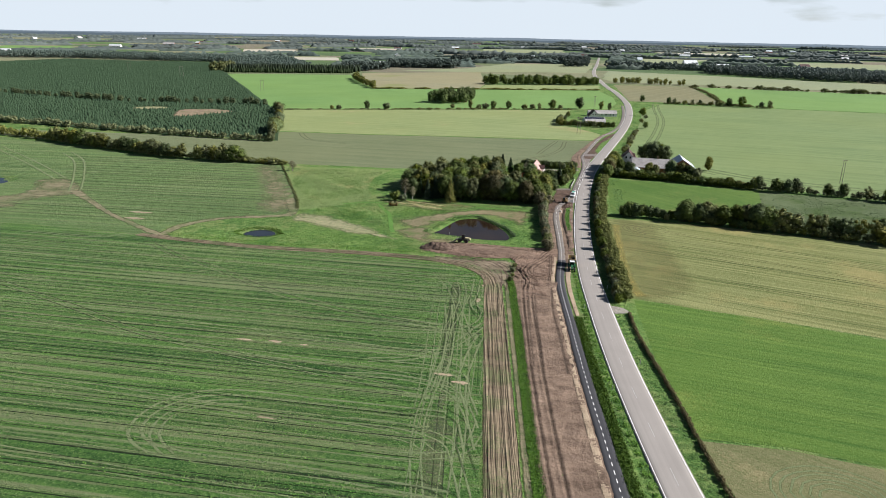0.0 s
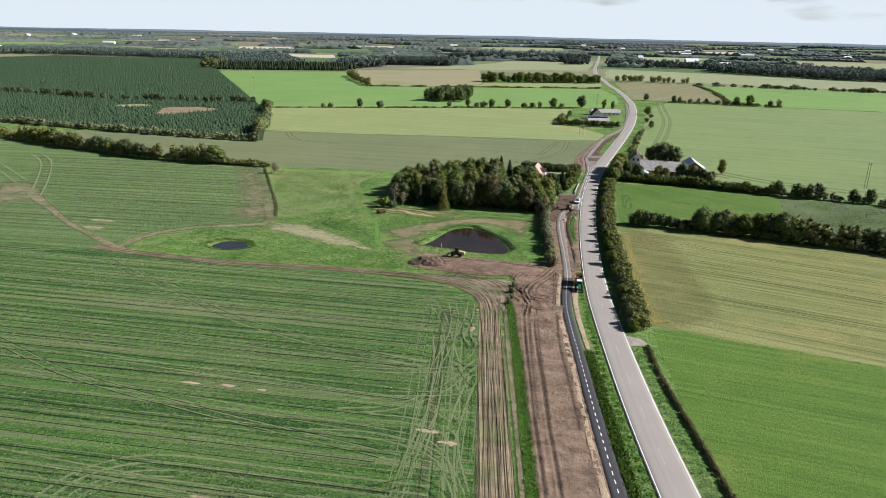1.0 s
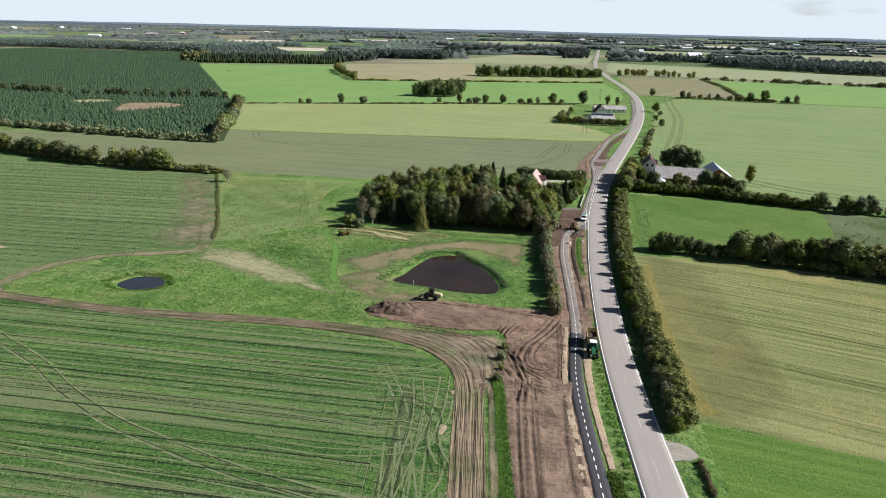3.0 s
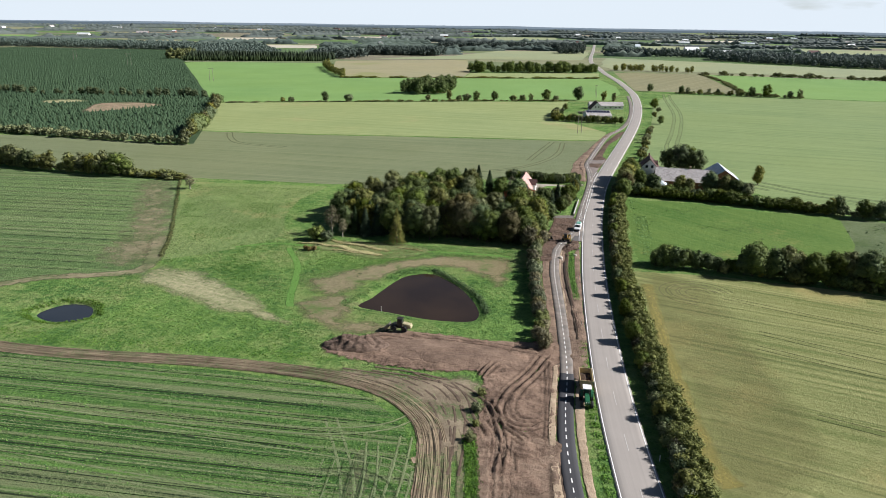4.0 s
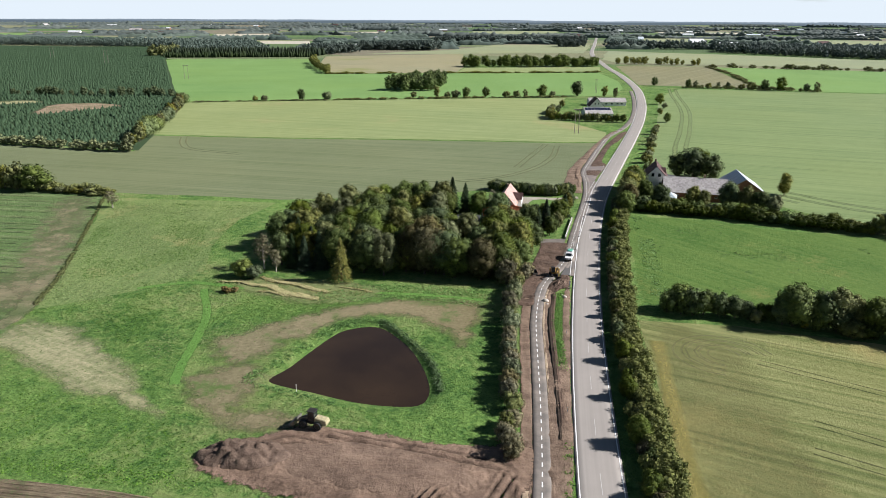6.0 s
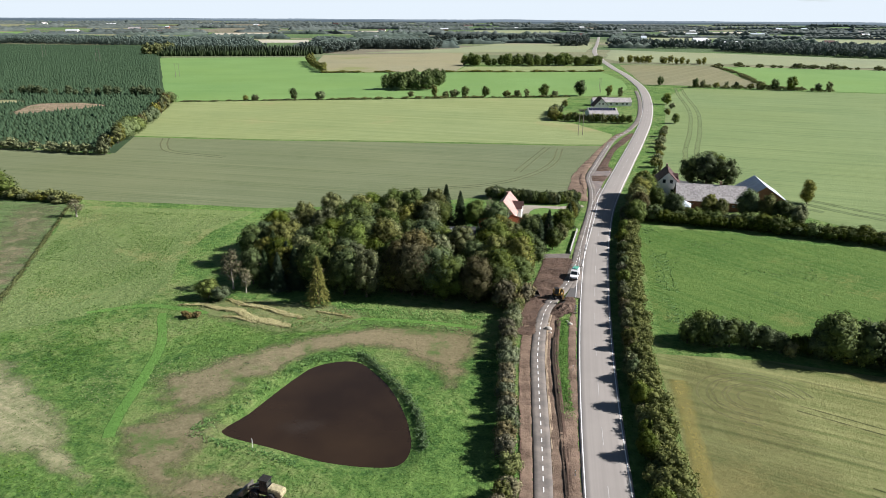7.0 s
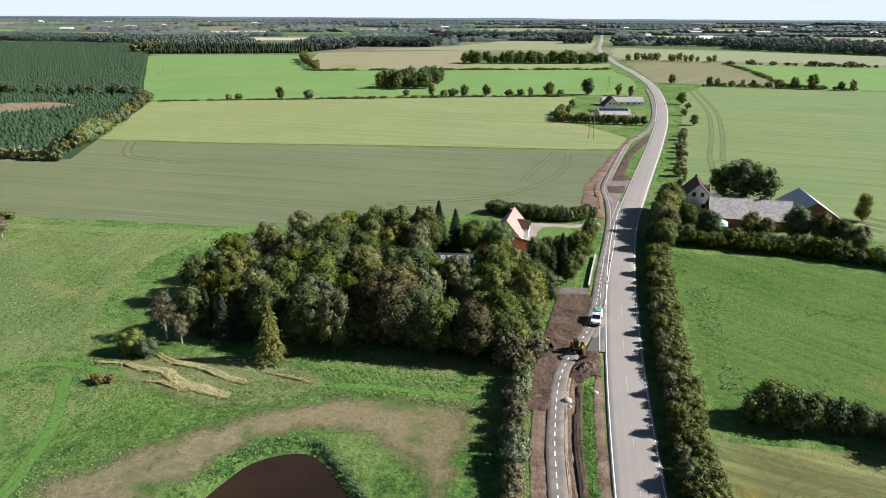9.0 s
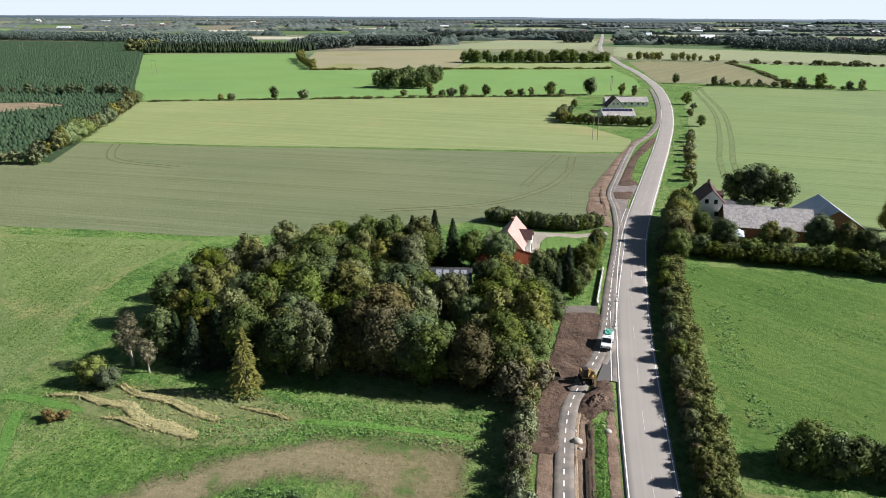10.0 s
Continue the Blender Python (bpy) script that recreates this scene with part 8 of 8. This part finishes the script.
tractor(3.5, 221.6, 2)
trailer(3.4, 227.3, 2)
van(3.1, 337.6, -8)
excavator(-0.7, 324.0, 16)
wheel_loader(-37.2, 245.0, 262)
spare = thing("excavator_bucket", -5.8, 324.1, 35, "spare steel excavator bucket lying on the topsoil", "bucket", z=hz(-5.8, 324.1) + 0.35)
bm = bmesh.new()
prism(bm, [(-0.7, 0.0), (0.6, 0.0), (0.75, 0.6), (0.5, 1.0), (0.42, 0.95), (0.62, 0.6), (0.5, 0.1), (-0.7, 0.1)], "x", -0.75, 0.75)
part("shell", bm, STEEL_DARK, spare)
for sx in (-0.78, 0.75):
    bm = bmesh.new()
    prism(bm, [(-0.65, 0.02), (0.58, 0.02), (0.72, 0.6), (0.48, 0.98)], "x", sx, sx + 0.04)
    part("cheek_plate", bm, STEEL_DARK, spare)

# ---------------------------------------------------------------- poles, posts, stones
WOOD_GREY = plain_mat("grey_weathered_wood", (0.26, 0.23, 0.19), 0.85, 0, 0.2, 3)
CERAMIC = plain_mat("insulator_ceramic", (0.3, 0.2, 0.15), 0.3)
CONCRETE = plain_mat("pale_concrete", (0.6, 0.58, 0.54), 0.85, 0, 0.1, 1)
STONE = plain_mat("pale_boulder", (0.5, 0.46, 0.4), 0.9, 0, 0.25, 1.5)


def twin_pole(x, y, rz, h, gap, label="twin wooden power pole with a cross arm"):
    ob = thing("power_pole", x, y, rz, label, "power pole", "power poles")
    for sx in (-gap / 2, gap / 2):
        bm = bmesh.new()
        tube(bm, (sx, 0, -0.8), (sx * 0.8, 0, h), 0.17, 0.11, 10)
        part("pole", bm, WOOD_GREY, ob)
    bm = bmesh.new()
    box(bm, (0, 0, h - 0.5), (gap + 1.6, 0.16, 0.2))
    part("cross_arm", bm, WOOD_GREY, ob)
    for sx in (-1, 0, 1):
        bm = bmesh.new()
        lathe(bm, [(0.04, 0), (0.1, 0.06), (0.06, 0.14), (0.1, 0.2), (0.03, 0.3)], pose(sx * (gap / 2 + 0.6), 0, h - 0.4), 10)
        part("insulator", bm, CERAMIC, ob)
    return ob


twin_pole(5.6, 539, 14, 13.5, 2.4)
twin_pole(-572, 950, 14, 16, 5)
twin_pole(-712, 1030, 14, 15, 5)
twin_pole(-368, 784, 14, 13, 4)
twin_pole(148, 404, 14, 13, 1.4)
twin_pole(22, 742, 20, 11, 1.2)


def road_sign(x, y, rz):
    ob = thing("road_sign", x, y, rz, "temporary white marker sign on a thin post", "road sign", "road signs", z=hz(x, y) + 0.2)
    bm = bmesh.new()
    tube(bm, (0, 0, 0), (0, 0, 1.9), 0.035)
    box(bm, (0, 0, 0.05), (0.7, 0.4, 0.1), bevel=0.02)
    part("post", bm, STEEL_WORN, ob)
    bm = bmesh.new()
    lathe(bm, [(0.22, 0), (0.22, 0.03)], pose(0, -0.05, 1.7, 90), 20)
    part("disc", bm, PAINT_WHITE, ob, "round white sign disc")
    bm = bmesh.new()
    box(bm, (0, -0.06, 1.1), (0.3, 0.03, 0.5))
    part("plate", bm, PAINT_WHITE, ob)
    return ob


for x, y in ((7.3, 373.6), (5.9, 358.1), (4.9, 345.8), (3.3, 316)):
    road_sign(x, y, 8)


def marker_post(x, y):
    ob = thing("marker_post", x, y, 0, "white plastic roadside marker post", "marker post", "marker posts")
    bm = bmesh.new()
    box(bm, (0, 0, 0.45), (0.14, 0.12, 1.3), taper=0.8)
    part("post", bm, PAINT_WHITE, ob)
    bm = bmesh.new()
    box(bm, (0, -0.061, 0.85), (0.06, 0.015, 0.14))
    part("reflector", bm, PAINT_YELLOW, ob)


for y in (135, 185, 215, 258, 290, 455, 520):
    marker_post(road_x(y) - 4.4, y)
for y in (150, 205, 460, 530):
    marker_post(road_x(y) + 4.5, y)

fence = thing("low_wall", 2.9, 366, 0, "low white concrete wall beside the path", "wall")
for i in range(9):
    y = 356.5 + i * 2.3
    x = path_x(y) - 2.3
    bm = bmesh.new()
    box(bm, (x - 2.9, y - 366, hz(x, y) - hz(2.9, 366) + 0.3), (0.35, 2.26, 1.0), bevel=0.03)
    part("wall_block", bm, CONCRETE, fence)


def boulder(x, y, s, seed):
    rng = np.random.default_rng(seed)
    v, f = ICO2
    v = v * (1 + 0.14 * np.array([noise.noise(tuple(p * 1.3 + seed)) for p in v])[:, None]) * s * np.array([1.1, 0.85, 0.75])
    me = mesh_of("boulder", v, f, [STONE], True)
    ob = new("boulder", me)
    ob.location = (x, y, hz(x, y) + 0.3 * s)
    return tagged(ob, "pale rounded boulder on the verge", "boulder", "boulders")


for i, (x, y, s) in enumerate(((-2.2, 306.8, 0.75), (2.2, 310.2, 0.55), (-1.8, 305.2, 0.35), (-2.5, 309.5, 0.3), (1.6, 311.6, 0.3))):
    boulder(x, y, s, i)

post = thing("stake", -44.7, 256.6, 0, "thin white stake at the pond edge", "stake", z=hz(-44.7, 256.6))
bm = bmesh.new()
tube(bm, (0, 0, -0.5), (0.05, 0, 1.6), 0.05)
part("pole", bm, PAINT_WHITE, post)


# ---------------------------------------------------------------- heaps of earth
def heap(name, x, y, rz, L, W, h, seed, mat, label, lumps=0.35):
    """A heap of dug earth, lumpy, with its foot on the ground."""
    n, m = 44, 26
    V, F = [], []
    M = pose(x, y, 0, 0, 0, rz)
    for j in range(m + 1):
        for i in range(n + 1):
            u, v = i / n * 2 - 1, j / m * 2 - 1
            r = math.sqrt(u * u + v * v)
            p = M @ Vector((u * L / 2, v * W / 2, 0))
            e = max(0.0, 1 - r ** 2.2)
            k = noise.noise((u * 2.6 + seed, v * 2.0, seed)) + 0.6 * noise.noise((u * 7 + seed, v * 5, seed)) + 0.35 * noise.noise((u * 17, v * 13, seed))
            V.append((p.x, p.y, hz(p.x, p.y) + (0.08 if r < 1 else -0.3) + h * (e ** 0.8) * (0.75 + lumps * k) + 0.25 * lumps * k * (r < 1)))
    for j in range(m):
        for i in range(n):
            a = j * (n + 1) + i
            F.append((a, a + 1, a + n + 2, a + n + 1))
    me = mesh_of(name, V, F, [mat], True)
    return tagged(new(name, me), label, "earth heap")


BANK_SOIL = soil_mat("bank_soil", (0.09, 0.06, 0.043), (0.25, 0.175, 0.125), pebbles=0.3)
HEAP_SOIL = soil_mat("heap_soil", (0.06, 0.04, 0.03), (0.19, 0.135, 0.1), pebbles=0.3)
heap("earth_mound", -44.5, 235.5, 8, 15, 7.5, 2.6, 3, HEAP_SOIL, "lumpy brown earth mound beside the track", 0.5)
heap("earth_mound", -25, 236.5, -2, 34, 12, 1.1, 5, BANK_SOIL, "broad levelled brown earth bank", 0.25)
heap("earth_mound", 0.9, 317.8, 60, 5.5, 3.6, 1.2, 8, HEAP_SOIL, "fresh dark heap of dug-out earth", 0.5)


# ---------------------------------------------------------------- grass tufts, weeds and reeds
TUFT_GREEN = leaf_mat("tuft_grass", (0.03, 0.09, 0.016), (0.165, 0.3, 0.062), 0.01, each=0.55)
TUFT_PALE = leaf_mat("tuft_pale_grass", (0.07, 0.11, 0.03), (0.25, 0.31, 0.1), 0.01, each=0.55)
TUFT_DARK = leaf_mat("tuft_dark_weed", (0.03, 0.065, 0.016), (0.09, 0.15, 0.04), 0.01)
TUFT_STRAW = leaf_mat("tuft_straw", (0.13, 0.14, 0.05), (0.42, 0.4, 0.17), 0.01, each=0.55)


def tufts(name, spots, hmin, hmax, wide, mat, seed, label, blades=5):
    """Tufts of grass or weeds: a few bent leaves at slightly different heights round each spot."""
    rng = np.random.default_rng(seed)
    spots = np.repeat(np.asarray(spots, float), blades, 0)
    n = len(spots)
    p = spots + rng.normal(size=(n, 2)) * wide * 0.6
    z = height(p[:, 0], p[:, 1]) + rng.uniform(0.15, 1.0, n) * rng.uniform(hmin, hmax, n)
    V, F = leaves(rng, np.stack([p[:, 0], p[:, 1], z], 1), np.tile(np.array([0.25, 0, 1.0]), (n, 1)), wide * 0.5, 0.5, 0.55)
    return tagged(new(name, quads_mesh(name, V, F, mat)), label, "grass", kind="stuff")


def band(line, o0, o1, y0, y1, per_m, rng):
    """Spots in a band beside a line, between two offsets to its right."""
    seg = cut(line, y0, y1)
    t = np.gradient(seg, axis=0)
    t /= np.linalg.norm(t, axis=1)[:, None]
    nrm = np.stack([t[:, 1], -t[:, 0]], 1)
    n = int(per_m * (y1 - y0))
    i = rng.integers(0, len(seg), n)
    return seg[i] + nrm[i] * rng.uniform(o0, o1, (n, 1)) + t[i] * rng.uniform(-1, 1, (n, 1))


rng = np.random.default_rng(303)
tufts("verge_weeds", band(PATH, 1.6, 3.6, 95, 176, 36, rng), 0.25, 0.6, 0.35, TUFT_DARK, 1, "dense dark green weeds between path and road")
tufts("verge_weeds", band(ROAD, -5.2, -3.7, 95, 250, 9, rng), 0.15, 0.4, 0.3, TUFT_GREEN, 2, "rough verge grass beside the road")
tufts("verge_weeds", band(PATH, 3.6, 5.6, 272, 312, 30, rng), 0.2, 0.55, 0.26, TUFT_GREEN, 3, "tall verge grass between trench and road")
tufts("verge_weeds", band(ROAD, 3.5, 6.5, 95, 400, 16, rng), 0.08, 0.25, 0.18, TUFT_GREEN, 4, "rough verge grass under the hedge")
tufts("strip_weeds", band(TRACK[::-1], 4.8, 6.8, 90, 205, 34, rng), 0.2, 0.55, 0.28, TUFT_GREEN, 5, "rank grass strip between two earth tracks")
tufts("strip_weeds", band(TRACK[::-1], 5.8, 7.0, 90, 205, 14, rng), 0.2, 0.5, 0.28, TUFT_DARK, 51, "dark weeds on the edge of the soil strip")
ribbon("beige_verge", cut(TRACK[::-1], 85, 208), (1.8, 1.4, 2.2, 1.6), BEIGE_TRACK, 0.13, label="worn beige verge beside the earth track", category="track", across=8, rim=True, offset=4.2, relief=0.06)
MEADOW_LOOP = [(-128, 298), (-118, 276), (-104, 279), (-90, 270), (-70, 258), (-66, 270), (-58, 284), (-44, 296), (-30, 303), (-14, 302), (-14, 308), (-50, 309), (-74, 304), (-92, 312), (-102, 335), (-104, 372), (-160, 368), (-140, 330)]
spots = scatter_area(MEADOW_LOOP, 0.8, rng)
mown = np.abs((spots[:, 0] + 86) * (261 - 297.5) - (spots[:, 1] - 297.5) * (-69.3 + 86)) / math.hypot(261 - 297.5, 16.7) < 2.3
spots = spots[~mown]
pick = np.array([noise.noise((x * 0.06, y * 0.06, 2.0)) + 0.3 * noise.noise((x * 0.3, y * 0.3, 5.0)) for x, y in spots])
tufts("meadow_tussocks", spots[pick > 0.12], 0.04, 0.13, 0.3, TUFT_GREEN, 6, "dark green tussocks on the meadow")
tufts("meadow_tussocks", spots[pick < -0.15], 0.04, 0.14, 0.3, TUFT_PALE, 7, "pale tussocks on the meadow")
SOUTH_LOOP = [(-125, 226), (-125, 232), (-106, 234), (-104, 250), (-70, 244), (-56, 240), (-50, 230), (-56, 226)]
spots = scatter_area(SOUTH_LOOP, 1.1, rng)
tufts("meadow_tussocks", spots[rng.uniform(0, 1, len(spots)) < 0.6], 0.05, 0.15, 0.3, TUFT_GREEN, 8, "green tussocks beside the farm track")
spots = scatter_area([(-150, 224.5), (-106, 222), (-72, 225), (-58, 225.5), (-48, 227), (-46, 230), (-60, 229.5), (-106, 226), (-150, 229)], 0.6, rng)
tufts("track_side_grass", spots, 0.1, 0.4, 0.34, TUFT_GREEN, 82, "rank dark green grass beside the earth track", 2)
ring = POND_LOOPS[0]
i = rng.integers(0, len(ring), 2600)
shore = ring[i] + (ring[i] - ring.mean(0)) * rng.uniform(0.07, 0.2, (2600, 1)) + rng.uniform(-0.5, 0.5, (2600, 2))
east = shore[:, 0] > -36
tufts("shore_grass", shore[~east][:500], 0.1, 0.35, 0.35, TUFT_GREEN, 10, "short grass on the pond shore")
ring = POND_LOOPS[1]
i = rng.integers(0, len(ring), 420)
shore = ring[i] + (ring[i] - ring.mean(0)) * rng.uniform(0.1, 0.4, (420, 1))
tufts("shore_grass", shore, 0.2, 0.6, 0.35, TUFT_DARK, 11, "reedy rim of the small pond")
spots = scatter_area([(23, 382), (46, 380), (62, 375), (90, 371), (80, 318), (60, 306), (38, 310), (23, 314)], 1.2, rng)
pick = np.array([noise.noise((x * 0.09, y * 0.09, 7.0)) + 0.6 * noise.noise((x * 0.4, y * 0.4, 8.0)) for x, y in spots])
tufts("pasture_tufts", spots[pick > 0.42], 0.05, 0.2, 0.34, TUFT_DARK, 12, "dark ungrazed tufts on the pasture")
near_hedge = spots[(spots[:, 0] < 27.5) & (pick > -0.25)]
tufts("pasture_tufts", near_hedge, 0.2, 0.5, 0.45, TUFT_GREEN, 13, "rank grass along the hedge foot")
spots = scatter_area([(98, 371), (170, 358), (230, 347), (230, 268), (125, 290), (84, 302), (92, 340)], 2.2, rng)
pick = np.array([noise.noise((x * 0.07, y * 0.07, 3.0)) for x, y in spots])
tufts("rough_tussocks", spots[pick > -0.05], 0.1, 0.3, 0.6, TUFT_DARK, 14, "dark tussocks on the rough grazing")

MOWN = soft(field_mat("fresh_mown_grass", (0.075, 0.175, 0.028), (0.14, 0.27, 0.052), 80, grain=1.0), 0.5, 0.5)
# the mown strip across the meadow and the windrows of cut reed
ribbon("mown_strip", curve([(-85.5, 299), (-84.4, 296.5), (-76.5, 283), (-69.4, 260), (-67, 254)], 2), 2.6, MOWN, 0.05, label="narrow mown strip across the meadow", category="path", across=6, rim=True)
ribbon("mown_strip", curve([(-102, 296), (-92, 302), (-84, 302), (-76, 301)], 2), 2.4, MOWN, 0.045, label="narrow mown strip across the meadow", category="path", across=6, rim=True)
ribbon("mown_strip", curve([(-52, 302), (-45, 304.2), (-30, 305.4), (-17, 305)], 2), 2.0, MOWN, 0.045, label="narrow mown strip beside the grove", category="path", across=6, rim=True)
REED = soft(field_mat("cut_reed", (0.19, 0.185, 0.07), (0.44, 0.41, 0.18), 60, bands=0.4, grain=1.2, bump=1.0), 0.9, 1.1, 0.3, 0.6)
soft_patch("reed_ground", [(-78, 308), (-66, 310), (-44, 309), (-41, 304), (-54, 294.5), (-66, 296), (-79, 301)], soft(field_mat("reed_stubble_ground", (0.1, 0.15, 0.045), (0.26, 0.285, 0.11), 60, bands=0.3, grain=0.9, patch=(0.09, 0.15, 0.04), patch_scale=0.14, patch_lo=0.52), 0.9, 0.3, 0.25, 0.8, 0.85), 0.05, "pale reed stubble with green regrowth", 1.0, 4.0)
for i, (pts, w, h) in enumerate((([(-75, 308.4), (-70, 306.6), (-64.7, 306.2), (-59, 304), (-54, 302.6)], (1.6, 2.4, 2.2, 2.6, 1.8), 0.55), ([(-79, 304.6), (-74, 303), (-70, 303.4), (-66, 300.8), (-60, 299.6), (-55.5, 297.8)], (1.4, 2.6, 3.2, 3.0, 3.6, 2.4), 0.6),
                                 ([(-72, 300.2), (-68, 299.4), (-63, 297.6)], (1.0, 1.8, 1.2), 0.4), ([(-53, 306.4), (-48, 306), (-44, 304.6)], (1.0, 1.6, 1.0), 0.35), ([(-84, 304), (-81, 304.4), (-78, 306)], (1.0, 1.5, 1.0), 0.3))):
    line = curve([(x + 0.5 * math.sin(x * 1.3), y + 0.5 * math.cos(x * 1.1)) for x, y in pts], 0.5)
    ribbon("reed_windrow", line, w, REED, 0.1, label="wavy windrow of pale cut reed", category="windrow", across=14, rim=True, crown=0.4 * h, relief=0.25)
    k = np.repeat(np.arange(len(line)), 9)
    tufts("reed_heap", line[k] + rng.normal(size=(len(k), 2)) * np.mean(w) * 0.32, 0.1, 0.4 * h + 0.35, 0.3, TUFT_STRAW, 150 + i, "loose cut reed on the windrow", 2)
spots = scatter_area([(-74, 309), (-46, 309), (-44, 303), (-56, 296.5), (-72, 300.5)], 0.8, rng)
tufts("reed_stubble", spots[rng.uniform(0, 1, len(spots)) < 0.5], 0.15, 0.5, 0.3, TUFT_STRAW, 15, "pale reed stubble between the windrows")

# bits of bare sand and plastic sheet in the crop
for i, (x, y, w, h) in enumerate(((-74, 139.3, 2.2, 0.7), (-66.5, 140.2, 1.8, 0.6), (-59, 140, 1.2, 0.4), (-53.6, 106.3, 2.2, 0.6), (-180, 257, 6, 1.6), (-176, 246, 5, 1.8), (-24, 133, 3.0, 0.6), (-19.5, 130, 2.0, 0.7), (-23, 183, 0.9, 2.0), (-22.5, 197, 1.4, 1.4))):
    soft_patch("bare_patch", [(x - w, y), (x, y + h), (x + w, y + 0.2 * h), (x + 0.2 * w, y - h)], SAND, 0.08 + 0.003 * i, "small pale bare patch in the crop", 0.4, 0.9)

# leaves of the crop in their drill rows, thinner where wheels have passed
CROP_LEAF = leaf_mat("crop_leaf", (0.018, 0.07, 0.016), (0.15, 0.29, 0.072), 0.01, each=0.6)
CROP_PALE = leaf_mat("crop_leaf_pale", (0.1, 0.15, 0.05), (0.33, 0.4, 0.17), 0.01, each=0.6)
rng = np.random.default_rng(71)
rx, ry, rs = [], [], []
for y0 in np.arange(84, 222, 0.62):
    x = np.arange(-165, -9 - 0.118 * (y0 - 92), 0.62)
    x = x + rng.uniform(-0.25, 0.25, len(x))
    rx.append(x)
    ry.append(y0 + 0.035 * x + 0.1 * rng.normal(size=len(x)))
    rs.append(np.array([noise.noise((y0 * 0.2, a * 0.006, 1.5)) + 0.8 * noise.noise((y0 * 0.75, a * 0.01, 8.5)) for a in x]))
crop_spots, vigour = np.stack([np.concatenate(rx), np.concatenate(ry)], 1), np.concatenate(rs)
keep = (rng.uniform(0, 1, len(crop_spots)) < np.clip(1.2 + crop_spots[:, 0] / 150, 0.3, 1)) & (crop_spots[:, 1] < 218.3 + 0.02 * crop_spots[:, 0] - np.clip((crop_spots[:, 0] + 40) * 0.75, 0, 30))
keep &= vigour > -0.22
crop_spots, vigour = crop_spots[keep], vigour[keep]
pale = (vigour > 0.26) | (rng.uniform(0, 1, len(crop_spots)) < 0.13)
tufts("crop_leaves", crop_spots[~pale], 0.06, 0.26, 0.34, CROP_LEAF, 72, "leafy green crop plants in drill rows", 2)
tufts("crop_leaves", crop_spots[pale], 0.1, 0.26, 0.24, CROP_PALE, 73, "pale yellowed leaves among the crop", 1)
bank_line = curve([(-37.6, 289), (-32.5, 284.2), (-25.8, 276.2), (-21.4, 268.4), (-19.2, 261)], 0.5)
k = np.repeat(np.arange(len(bank_line)), 12)
tufts("bank_sedge", bank_line[k] + rng.normal(size=(len(k), 2)) * 0.35, 0.2, 0.75, 0.32, TUFT_DARK, 160, "dark green sedge on the steep pond bank", 3)
lush = scatter_area([(-57, 297.5), (-44, 299), (-30, 303), (-20, 300.5), (-14, 302), (-13, 311), (-40, 311), (-50, 308), (-57, 303)], 0.6, rng)
lush = lush[np.abs(lush[:, 1] - 305) > 1.0]
tufts("lush_grass", lush, 0.1, 0.4, 0.36, leaf_mat("lush_leaf", (0.05, 0.14, 0.02), (0.18, 0.35, 0.06), 0.01, each=0.5), 161, "tall lush green grass beside the grove", 3)
# grass of the meadow round the pond
spots = scatter_area([(-126, 296), (-118, 250), (-104, 228), (-56, 226), (-30, 246), (-12, 246), (-11, 312), (-60, 312), (-92, 312), (-104, 372), (-158, 368), (-140, 330)], 0.85, rng)
dry = np.minimum.reduce([-inside_depth(l, spots[:, 0], spots[:, 1]) for l in POND_LOOPS[:2]])
spots = spots[(dry > 1.5) & (np.array([noise.noise((x * 0.11, y * 0.11, 6.0)) for x, y in spots]) > -0.25)]
tufts("meadow_grass", spots, 0.03, 0.1, 0.3, TUFT_GREEN, 74, "lush uneven meadow grass", 2)
